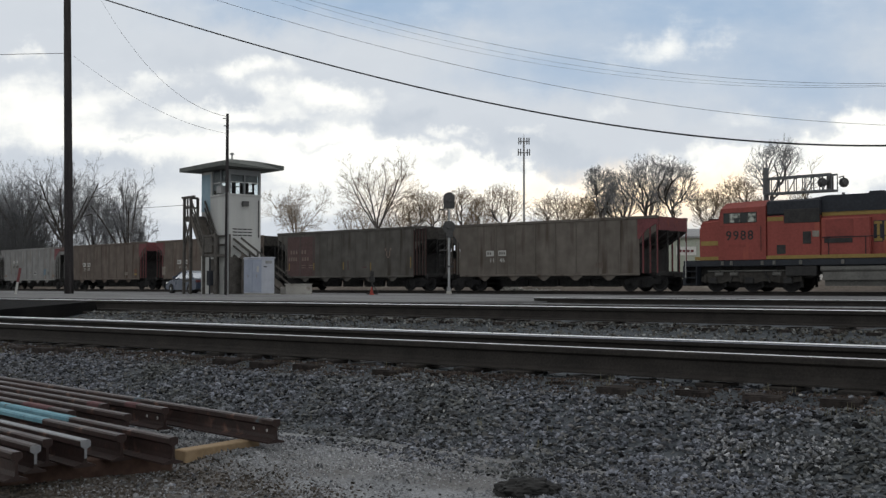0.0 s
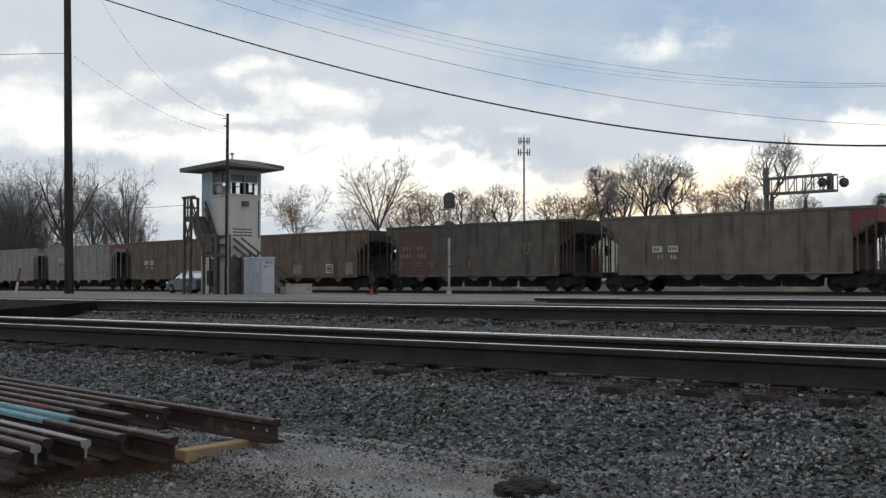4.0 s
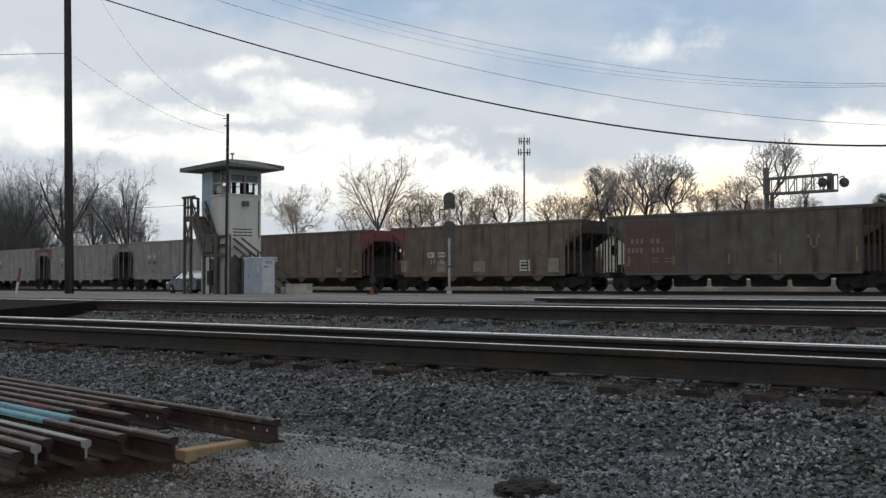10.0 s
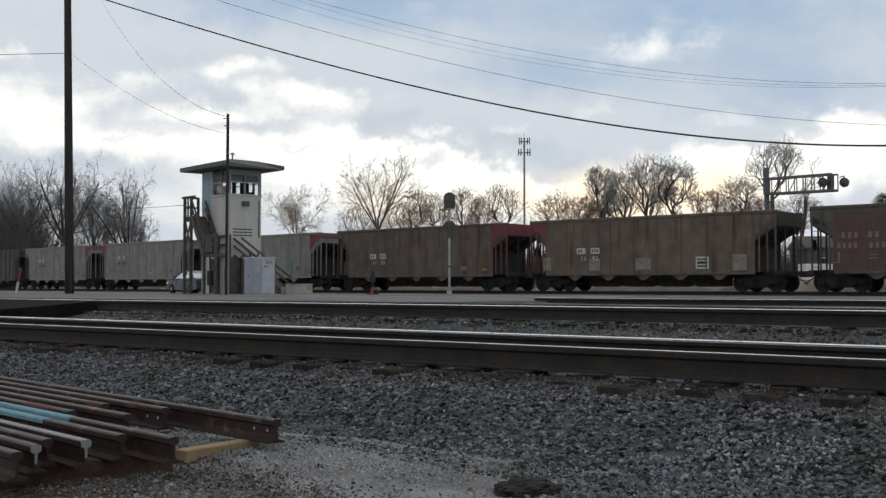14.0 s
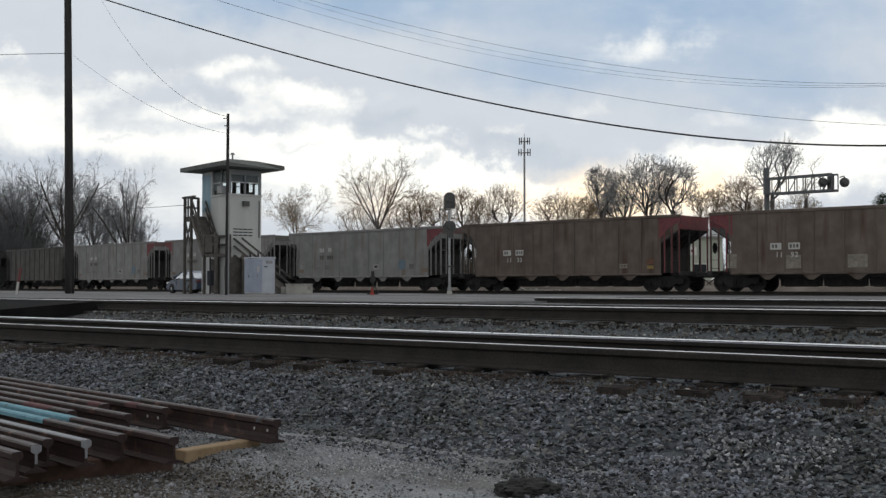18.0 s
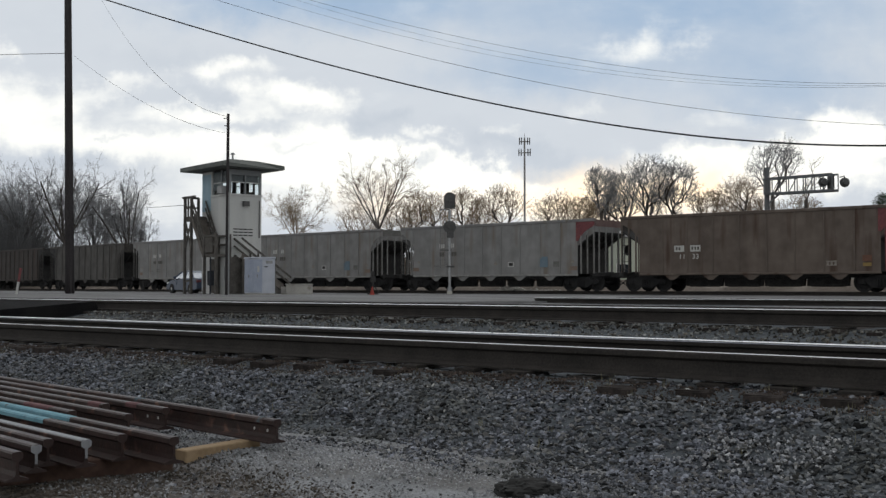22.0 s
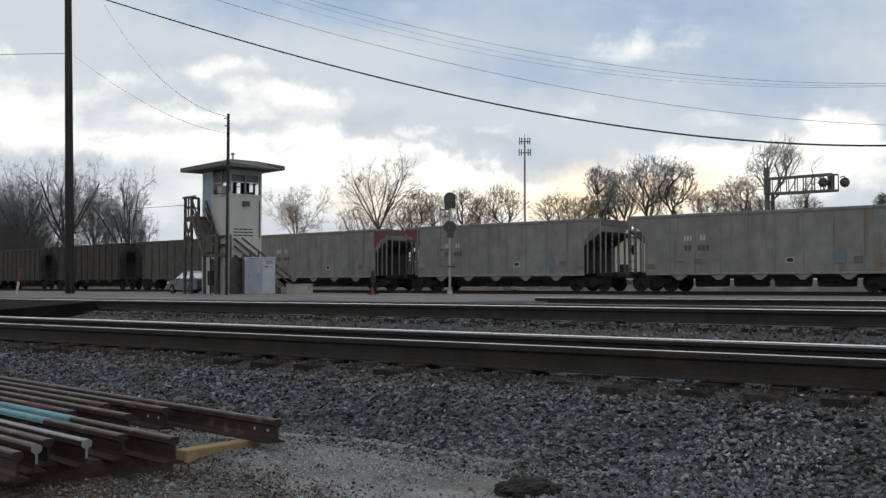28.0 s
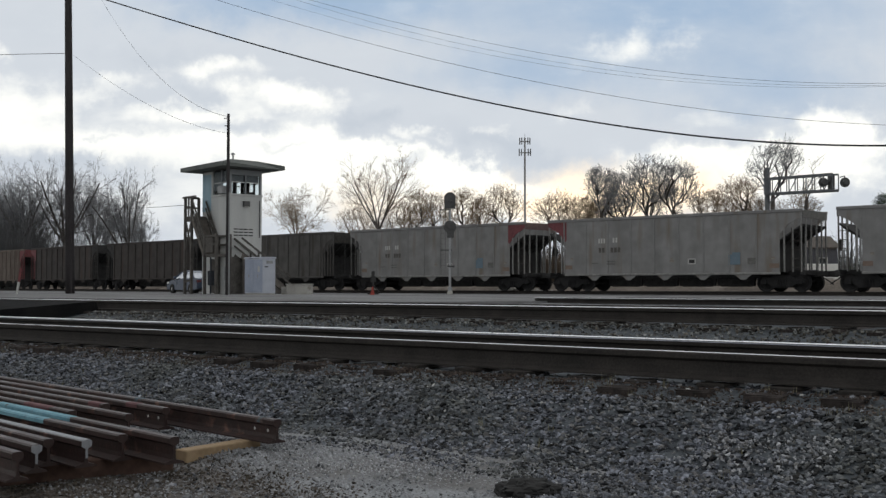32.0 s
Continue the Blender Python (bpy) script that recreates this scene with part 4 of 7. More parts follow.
def locomotive():
    """A six-axle diesel, nose towards the cars; x runs from its nose coupler."""
    eng = thing("locomotive", Matrix(), "orange, black and yellow diesel freight locomotive", "locomotive")
    W = 1.5
    part("underframe", box(0.55, 21.9, -1.45, 1.45, 1.25, 1.56, 0.02), M_DKGREEN, eng, "dark side sill")
    part("inner_frame", box(1.2, 21.2, -0.85, 0.85, 0.85, 1.25), M_BLACK, eng)
    for y in (-1.46, 1.46):
        part("sill_stripe", box(1.2, 21.6, y - 0.012, y + 0.012, 1.57, 1.74), M_YELLOWP, eng, "yellow sill stripe")
    nose = prism(((1.45, 1.56), (1.45, 3.35), (1.62, 3.55), (2.55, 3.62), (2.55, 1.56)), -1.42, 1.42)
    bmesh.ops.bevel(nose, geom=[e for e in nose.edges if abs(e.verts[0].co.y - e.verts[1].co.y) < 0.01 and min(v.co.z for v in e.verts) > 1.6], offset=0.12, segments=3, affect="EDGES")
    part("nose", nose, M_ORANGE, eng, smooth=False)
    for y in (-1.425, 1.425):
        part("nose_stripe", box(1.52, 2.45, y - 0.006, y + 0.006, 2.30, 2.52), M_YELLOWP, eng)
    cab = prism(((2.5, 1.56), (2.5, 3.46), (2.66, 4.10), (4.98, 4.14), (4.98, 1.56)), -W, W)
    cabp = part("cab", cab, M_ORANGE, eng, smooth=False)
    roof = prism(((2.66, 4.10), (2.80, 4.40), (4.98, 4.45), (4.98, 4.14)), -W, W)
    for v in roof.verts:
        if v.co.z > 4.2:
            v.co.y *= 0.78
    part("cab_roof", roof, M_ORANGE, cabp, smooth=False)
    for y, s in ((-W, -1), (W, 1)):
        part("window_frame", box(2.78, 4.53, y - 0.014, y + 0.014, 3.37, 3.89, 0.01), M_BLACK, cabp)
        for x0, x1, m in ((2.83, 3.08, M_DKGLASS), (3.12, 3.66, M_GLINTGLASS), (3.72, 4.02, M_DKGLASS), (4.08, 4.48, M_GLINTGLASS)):
            part("window_pane", box(x0, x1, y - 0.02, y + 0.02, 3.41, 3.84), m, cabp, "cab window glass")
        part("seat_back", box(3.36, 3.62, y - 0.022, y + 0.022, 3.41, 3.62), M_DKGLASS, cabp, "dark seat back behind the glass")
        part("grab_rail", rod((4.75, y + s * 0.05, 2.0), (4.75, y + s * 0.05, 3.2), 0.014, n=6), M_BLACK, cabp)
        part("cab_seam", box(2.55, 4.95, y - 0.005, y + 0.005, 3.21, 3.24), M_PANELRED, cabp)
        part("stencil", box(3.05, 3.95, y - 0.004, y + 0.004, 2.18, 2.32), M_PANELRED, cabp, "faded line of lettering")
    for y in (-0.75, 0.75):
        part("windshield", prism(((2.56, 3.55), (2.68, 4.04), (2.66, 4.05), (2.54, 3.56)), y - 0.5, y + 0.5, pose(-0.025, 0, 0)), M_DKGLASS, cabp)
    part("nose_top", box(1.7, 2.5, -1.0, 1.0, 3.58, 3.68, 0.03), M_BLACK, eng, "dark headlight housing")
    text_part("9988", 0.63, M_BLACK, cabp, pose(3.63, -W - 0.006, 2.74, 90, 0, 0), "black road number")
    text_part("9988", 0.63, M_BLACK, cabp, pose(3.63, W + 0.006, 2.74, 90, 0, 180), "black road number")
    part("hood", box(4.98, 20.3, -1.15, 1.15, 1.56, 3.74, 0.04), M_ORANGE, eng)
    part("hood_roof", prism(((4.98, 3.74), (4.98, 4.40), (7.2, 4.43), (7.9, 4.53), (20.3, 4.53), (20.3, 3.74)), -1.2, 1.2), M_DKGREEN, eng, "black hood roof")
    part("inverter_cabinet", box(5.0, 7.6, -1.46, 1.46, 1.56, 3.66, 0.05), M_ORANGE, eng)
    part("cabinet_top", box(4.99, 7.62, -1.47, 1.47, 3.66, 4.40, 0.08), M_DKGREEN, eng, "black upper cabinet")
    part("vent_panel", box(5.88, 7.60, -1.485, -1.1, 3.27, 3.94, 0.02), M_BLACK, eng, "dark air intake")
    part("blower_housing", box(7.62, 9.9, -1.40, 1.40, 1.56, 3.45, 0.05), M_ORANGE, eng)
    part("red_panel", box(7.85, 9.15, -1.415, -1.38, 2.58, 3.38, 0.01), M_PANELRED, eng, "darker red panel")
    # flat black strip: the intake's shade is put into its colour
    part("shadowed_intake", box(7.8, 9.1, -1.425, -1.40, 2.28, 2.50), M_BLACK, eng)
    for y in (-1.16, 1.16):
        part("hood_stripe", box(7.5, 20.2, y - 0.012, y + 0.012, 3.56, 3.76), M_YELLOWP, eng, "yellow hood stripe")
        part("cab_stripe", box(5.05, 5.85, y * 1.265 - 0.012, y * 1.265 + 0.012, 3.40, 3.60), M_YELLOWP, eng)
        # the railway's mark as plain shapes
        part("emblem_ground", box(9.98, 13.6, y - 0.008, y + 0.008, 2.29, 3.26), M_DKGREEN, eng, "dark ground of the emblem")
        for x0, x1, z0, z1 in ((10.0, 10.36, 3.10, 3.23), (10.0, 10.36, 2.32, 2.45), (10.13, 10.26, 2.45, 3.10), (10.46, 10.60, 2.32, 3.23), (10.60, 11.1, 3.10, 3.23), (10.60, 11.1, 2.71, 2.84), (10.60, 11.1, 2.32, 2.45), (11.4, 11.55, 2.32, 3.23), (11.95, 12.1, 2.32, 3.23), (12.5, 13.1, 2.71, 2.84), (13.2, 13.5, 3.10, 3.23)):
            part("emblem_bar", box(x0, x1, y - 0.014, y + 0.014, z0, z1), M_YELLOWP, eng, "yellow emblem stroke")
        for i in range(8):
            x = 10.4 + i * 1.2
            part("hood_door", box(x, x + 1.1, y - 0.02, y + 0.02, 1.66, 2.36, 0.01), M_ORANGE, eng)
        for i in range(8):
            x = 8.0 + i * 1.7
            part("handrail_post", rod((x, y * 1.22, 1.56), (x, y * 1.22, 2.55), 0.018, n=6), M_DKGREEN, eng)
        part("handrail", rod((7.7, y * 1.22, 2.55), (20.8, y * 1.22, 2.55), 0.02, n=6), M_DKGREEN, eng)
    for x in (2.62, 3.1, 4.7, 5.3, 6.6, 8.6, 10.9, 12.6, 14.8, 16.9, 19.0):
        part("sill_bracket", box(x, x + 0.14, -1.50, -1.44, 1.30, 1.50, 0.01), M_TANK, eng)
    for x in (2.2, 3.0, 5.2, 6.1, 15.9, 17.2, 18.6):
        part("brake_cylinder", rod((x, -1.2, 0.86), (x + 0.42, -1.2, 0.86), 0.11, n=9), M_TANK, eng)
        part("air_hose", rod((x + 0.2, -1.24, 1.22), (x + 0.34, -1.26, 0.8), 0.025, n=5), M_BLACK, eng)
    part("battery_box", box(5.9, 7.4, -1.40, -0.9, 0.75, 1.24, 0.03), M_BLACK, eng)
    part("headlight", rod((1.44, -0.18, 3.05), (1.38, -0.18, 3.05), 0.12, n=12), M_LAMP, eng)
    part("headlight", rod((1.44, 0.18, 3.05), (1.38, 0.18, 3.05), 0.12, n=12), M_LAMP, eng)
    part("door_window", box(6.78, 7.2, -1.475, -1.44, 2.26, 2.86, 0.02), M_BLACK, eng, "dark side opening")
    part("foot_step", box(5.5, 5.95, -1.475, -1.44, 1.80, 2.25, 0.02), M_BLACK, eng, "dark foot hole")
    part("door_panel", box(7.24, 7.58, -1.475, -1.44, 2.58, 2.88, 0.02), M_PALEP, eng)
    tank = box(7.7, 13.9, -1.42, 1.42, 0.28, 1.22)
    bmesh.ops.bevel(tank, geom=[e for e in tank.edges if abs(e.verts[0].co.x - e.verts[1].co.x) > 1], offset=0.28, segments=5, affect="EDGES")
    part("fuel_tank", tank, M_TANK, eng, "grey fuel tank")
    for y in (-1.3, 1.3):
        part("air_reservoir", rod((7.6, y, 1.08), (13.4, y, 1.08), 0.14, n=10), M_TANK, eng)
    for x in (4.0, 17.9):
        t = part("truck_frame", box(x - 2.5, x + 2.5, -0.5, 0.5, 0.65, 1.05, 0.04), M_BLACK, eng)
        for dx in (-1.1, 0.9):
            part("traction_motor", box(x + dx - 0.75, x + dx + 0.75, -0.62, 0.62, 0.2, 0.72, 0.08), M_BLACK, t)
        for y in (-1.08, 1.08):
            shape = [(x - 2.6, 0.5), (x - 2.6, 0.72), (x - 2.2, 0.95), (x + 2.2, 0.95), (x + 2.6, 0.72), (x + 2.6, 0.5), (x + 1.5, 0.40), (x + 1.2, 0.50), (x + 0.6, 0.50), (x + 0.3, 0.40), (x - 0.3, 0.40), (x - 0.6, 0.50), (x - 1.2, 0.50), (x - 1.5, 0.40)]
            part("side_frame", prism(shape, y - 0.09, y + 0.09), M_DARKSTEEL, t)
            for dx in (-1.95, 0, 1.95):
                part("journal_box", box(x + dx - 0.22, x + dx + 0.22, y * 1.09 - 0.1, y * 1.09 + 0.1, 0.38, 0.70, 0.04), M_BLACK, t)
                part("spring", rod((x + dx - 0.42, y * 1.1, 0.44), (x + dx - 0.42, y * 1.1, 0.84), 0.08, n=8), M_DARKSTEEL, t)
                part("brake_shoe", box(x + dx + 0.5, x + dx + 0.62, y * 0.85 - 0.06, y * 0.85 + 0.06, 0.22, 0.7, 0.02), M_BLACK, t)
            for k in (-1.05, 1.05):
                part("damper", rod((x + k, y * 1.12, 0.45), (x + k * 0.7, y * 1.12, 1.05), 0.05, n=8), M_BLACK, t)
            part("brake_pipe", rod((x - 2.2, y * 1.14, 1.02), (x + 2.2, y * 1.14, 1.02), 0.04, n=6), M_TANK, t)
        for dx in (-1.95, 0, 1.95):
            w = piece("wheelset", "wheelset", M_GRIME, wheelset, t, pose(x + dx, 0, 0.52))
            w.scale = (1.13, 1.0, 1.13)
            WHEELS.append((w, 0.52))
    part("pilot", box(0.5, 0.62, -1.45, 1.45, 0.28, 1.3, 0.02), M_DKGREEN, eng)
    for y in (-1.2, 1.2):
        for i in range(4):
            part("step", box(0.65, 1.25, y - 0.25, y + 0.25, 0.35 + i * 0.32, 0.39 + i * 0.32), M_DKGREEN, eng)
        for x in (0.62, 1.24):
            part("step_side", box(x, x + 0.04, y - 0.26, y + 0.26, 0.3, 1.55), M_DKGREEN, eng)
        part("step_back", box(0.62, 1.28, y * 0.75 - 0.02, y * 0.75 + 0.02, 0.3, 1.5), M_BLACK, eng)
        part("step_rail", rod((0.66, y * 1.2, 0.7), (0.66, y * 1.2, 2.5), 0.024, n=6), M_WHITEP, eng, "white grab rail")
        part("front_rail", rod((1.3, y * 1.2, 1.56), (1.3, y * 1.2, 2.5), 0.02, n=6), M_WHITEP, eng)
    part("coupler", coupler(), M_BLACK, eng).matrix_basis = pose(0.85, 0, 0, 0, 0, 180)
    for x in (9.5, 13.2):
        part("exhaust_stack", box(x, x + 0.7, -0.35, 0.35, 4.51, 4.70, 0.04), M_DKGREEN, eng)
    part("horn", rod((8.2, 0, 4.52), (8.2, 0, 4.72), 0.07, n=8), M_DKGREEN, eng)
    return eng


MOVERS.append((locomotive(), LEAD))
# ------------------------------------------------------------------ stones
def rock_shapes(n=10):
    """A few chipped stones: jittered, squashed polyhedra."""
    bm = bmesh.new()
    bmesh.ops.create_icosphere(bm, subdivisions=1, radius=1.0)
    base = np.array([v.co[:] for v in bm.verts])
    faces = np.array([[v.index for v in f.verts] for f in bm.faces])
    bm.free()
    rs = np.random.RandomState(7)
    out = []
    for _ in range(n):
        v = base * (0.72 + 0.5 * rs.rand(len(base), 1))
        v = v * np.array([1.0, 0.55 + 0.4 * rs.rand(), 0.45 + 0.35 * rs.rand()])
        for _ in range(4):
            cut = rs.randn(3)
            cut /= np.linalg.norm(cut)
            d = v @ cut
            v = v - np.outer(np.maximum(d - 0.18 - 0.22 * rs.rand(), 0), cut)
        v *= 1.15
        out.append(v)
    return out, faces


ROCKS, ROCK_FACES = rock_shapes()


def chip_shapes(n=8):
    """Smaller chips: jittered octahedra."""
    rs = np.random.RandomState(17)
    base = np.array([(1, 0, 0), (-1, 0, 0), (0, 1, 0), (0, -1, 0), (0, 0, 1), (0, 0, -1)], float)
    faces = np.array([(0, 2, 4), (2, 1, 4), (1, 3, 4), (3, 0, 4), (2, 0, 5), (1, 2, 5), (3, 1, 5), (0, 3, 5)])
    return [base * np.array([1, 0.6 + 0.4 * rs.rand(), 0.5 + 0.4 * rs.rand()]) + 0.22 * rs.randn(6, 3) for _ in range(n)], faces


CHIPS, CHIP_FACES = chip_shapes()


def scatter(name, spots, sizes, material, label, category, seed, sink=0.3, squash=1.0, chips=False):
    """One loose spread of stones; spots are (x, y, z)."""
    rs = np.random.RandomState(seed)
    n = len(spots)
    spots, sizes = np.array(spots), np.array(sizes)
    kinds, kind_faces = (CHIPS, CHIP_FACES) if chips else (ROCKS, ROCK_FACES)
    pick = rs.randint(0, len(kinds), n)
    q = rs.randn(n, 4)
    q /= np.linalg.norm(q, axis=1)[:, None]
    w, x, y, z = q.T
    rot = np.stack([np.stack([1 - 2 * (y * y + z * z), 2 * (x * y - z * w), 2 * (x * z + y * w)], 1), np.stack([2 * (x * y + z * w), 1 - 2 * (x * x + z * z), 2 * (y * z - x * w)], 1), np.stack([2 * (x * z - y * w), 2 * (y * z + x * w), 1 - 2 * (x * x + y * y)], 1)], 1)
    shapes = np.stack(kinds)[pick]
    v = np.einsum("nij,nkj->nki", rot, shapes) * sizes[:, None, None]
    v[:, :, 2] *= squash
    v += spots[:, None, :]
    v[:, :, 2] += (sizes * (0.5 - sink))[:, None]
    k = shapes.shape[1]
    f = (kind_faces[None] + (np.arange(n) * k)[:, None, None]).reshape(-1, 3)
    me = bpy.data.meshes.new(name)
    me.vertices.add(n * k)
    me.vertices.foreach_set("co", v.reshape(-1).astype(np.float32))
    me.loops.add(f.size)
    me.loops.foreach_set("vertex_index", f.reshape(-1).astype(np.int32))
    me.polygons.add(len(f))
    me.polygons.foreach_set("loop_start", np.arange(0, f.size, 3, dtype=np.int32))
    me.update(calc_edges=True)
    me.shade_flat()
    me.materials.append(material)
    return tagged(new(name, me), label, category, kind="stuff")


def spread(rnd, count, p0, p1, s_of, size, ragged=False):
    spots, sizes = [], []
    for _ in range(count):
        p = rnd.uniform(p0, p1)
        lo, hi = s_of(p)
        s = rnd.uniform(lo, hi)
        if ragged:
            # thin out towards the edges and in patches
            rim = min((p - p0) / 0.45, (p1 - p) / 0.45, (s - lo) / 0.6, (hi - s) / 0.6)
            if rnd.random() > min(1.0, rim) * (0.75 + 1.1 * noise.noise((s * 1.3, p * 2.2, 7.0))):
                continue
        spots.append((*at(s, p), height(s, p)))
        sizes.append(size(rnd, s, p))
    return spots, sizes


M_GRAVEL = surface("pale_gravel", (0.118, 0.123, 0.131), (0.335, 0.343, 0.360), 0.9, grain=60, blotch=1.1, bump=0.3, vary=0.6, island=True, spec=0.15)


M_PALEGRIT = surface("pale_grit", (0.22, 0.227, 0.240), (0.41, 0.418, 0.435), 0.9, grain=60, blotch=1.1, bump=0.3, vary=0.35, island=True, spec=0.15)
M_DARKSOIL = surface("dark_soil", (0.045, 0.038, 0.032), (0.115, 0.10, 0.085), 0.95, grain=60, blotch=1.1, bump=0.3, vary=0.5, island=True, spec=0.05)


M_BROWNSOIL = surface("rust_brown_soil", (0.042, 0.034, 0.030), (0.100, 0.080, 0.070), 0.95, grain=60, blotch=1.1, bump=0.3, vary=0.5, island=True, spec=0.05)


def all_stones():
    rnd = random.Random(11)
    wide = lambda p: (-1.95 * p - 0.6, -0.20 * p + 0.4)
    a, b = spread(rnd, 29000, 5.28, 6.44, wide, lambda r, s, p: 0.010 + 0.022 * r.random() ** 1.5)
    c, d = spread(rnd, 9500, 4.80, 5.42, wide, lambda r, s, p: 0.005 + 0.018 * r.random() ** 2.0)
    e, f = spread(rnd, 3000, 6.5, 9.3, wide, lambda r, s, p: 0.016 + 0.018 * r.random())
    scatter("ballast", a, b, M_STONE, "grey crushed stone ballast sloping down from the near track", "ballast", 1, squash=0.74)
    scatter("ballast", c + e, d + f, M_STONE, "smaller grey ballast at the toe of the slope", "ballast", 15, squash=0.8, chips=True)
    a, b = spread(rnd, 2000, 4.2, 6.6, wide, lambda r, s, p: 0.005 + 0.014 * r.random() ** 2.5)
    scatter("pale_stones", a, b, M_PALESTONE, "few pale limestone chips among the dark ballast", "stones", 6, 0.1)
    mid = lambda p: (max(-1.95 * p - 0.6, -18.8), -0.2 * p + 0.4)
    a, b = spread(rnd, 20000, 9.2, 12.6, mid, lambda r, s, p: 0.014 + 0.022 * r.random() ** 1.4)
    scatter("ballast", a, b, M_STONEB, "muddy grey stone ballast between the two tracks", "ballast", 2, chips=True)
    a, b = spread(rnd, 34000, 3.0, 5.32, lambda p: (-1.95 * p - 0.6, -0.5 * p), lambda r, s, p: 0.0028 + 0.009 * r.random() ** 3)
    c, d = spread(rnd, 900, 3.0, 5.3, wide, lambda r, s, p: 0.010 + 0.016 * r.random() ** 2)
    scatter("loose_gravel", a + c, b + d, M_GRAVEL, "fine loose gravel trodden into pale dirt", "gravel", 3, 0.4, chips=True)
    # paler grit worn by feet and wheels, and dark soil beside the stack
    a, b = spread(rnd, 26000, 3.75, 5.25, lambda p: (-1.25 * p, -0.52 * p), lambda r, s, p: 0.003 + 0.008 * r.random() ** 2.5, True)
    scatter("pale_grit", a, b, M_PALEGRIT, "pale limestone grit on the trodden dirt", "gravel", 9, 0.4, chips=True)
    a, b = spread(rnd, 24000, 2.3, 4.25, lambda p: (-1.9 * p, -0.8 * p), lambda r, s, p: 0.004 + 0.011 * r.random() ** 2, True)
    scatter("dark_soil", a, b, M_DARKSOIL, "dark brown crumbled soil beside the rail stack", "soil", 10, 0.45, chips=True)
    # a paler spill on the slope
    a, b = spread(rnd, 2400, 5.45, 5.95, lambda p: (-2.85, -1.85), lambda r, s, p: 0.005 + 0.013 * r.random() ** 2, True)
    scatter("pale_grit", [(x, y, z + 0.022) for x, y, z in a], b, M_PALEGRIT, "pale limestone chips spilt on the ballast slope", "gravel", 12, 0.3, chips=True)
    # brown dirt packed round the sleeper ends
    a, b = spread(rnd, 9000, 6.30, 6.66, wide, lambda r, s, p: 0.004 + 0.010 * r.random() ** 2)
    scatter("brown_soil", [(x, y, z + 0.012) for x, y, z in a], b, M_BROWNSOIL, "rust brown dirt round the sleeper ends", "soil", 13, 0.4, chips=True)
    a, b = spread(rnd, 5000, 16.0, 23.5, lambda p: (-1.6 * p - 4, -0.2 * p + 2), lambda r, s, p: 0.010 + 0.022 * r.random() ** 3)
    scatter("yard_stones", a, b, M_GRAVEL, "loose stones and clods strewn over the yard", "stones", 14, chips=True)
    # right-hand end of the dirt, where more stone has rolled down
    a, b = spread(rnd, 12000, 3.7, 5.35, lambda p: (-0.70 * p, -0.2 * p + 0.3), lambda r, s, p: 0.006 + 0.019 * r.random() ** 1.8)
    c, d = spread(rnd, 3000, 3.2, 5.3, wide, lambda r, s, p: 0.0035 + 0.013 * r.random() ** 2.6)
    a, b = a + c, b + d
    scatter("ballast", a, b, M_STONE, "scattered ballast stones spilt over the dirt", "ballast", 4)


all_stones()


def grass_tufts():
    """Thin dry blades along the sleeper ends."""
    rnd = random.Random(5)
    verts, faces = [], []
    for _ in range(150):
        p = rnd.choice((rnd.uniform(5.4, 6.4), rnd.uniform(6.25, 6.7), rnd.uniform(11.2, 12.1)))
        s = rnd.uniform(-1.9 * p, -0.25 * p)
        x, y = at(s, p)
        z = height(s, p)
        for _ in range(rnd.randint(3, 8)):
            a, h, lean = rnd.uniform(0, 6.28), rnd.uniform(0.02, 0.075), rnd.uniform(0.1, 0.7)
            bx, by = x + rnd.uniform(-0.03, 0.03), y + rnd.uniform(-0.03, 0.03)
            dx, dy = math.cos(a) * 0.003, math.sin(a) * 0.003
            k = len(verts)
            verts += [(bx - dx, by - dy, z), (bx + dx, by + dy, z), (bx + dy * h * 100 * lean, by - dx * h * 100 * lean, z + h)]
            faces.append((k, k + 1, k + 2))
    me = bpy.data.meshes.new("dry_grass")
    me.from_pydata(verts, [], faces)
    me.materials.append(M_GRASS)
    tagged(new("dry_grass", me), "sparse dry grass blades in the ballast", "grass", kind="stuff")


M_GRASS = surface("dry_grass_blades", (0.11, 0.105, 0.07), (0.21, 0.195, 0.13), 0.9, grain=20, blotch=3, bump=0)
grass_tufts()

# ------------------------------------------------------------------ stack of rails
M_RAILDULL = surface("faded_blue_chalk", (0.05, 0.08, 0.10), (0.09, 0.125, 0.145), 0.8, grain=45, blotch=9, bump=0.1, stain=(0.09, 0.065, 0.06), stain_at=0.5)
STACK_WAY = Vector((0.69, -0.724))
STACK_OFF = Vector((0.724, 0.69))
RS = 0.75                       # these rails are lighter than the track's


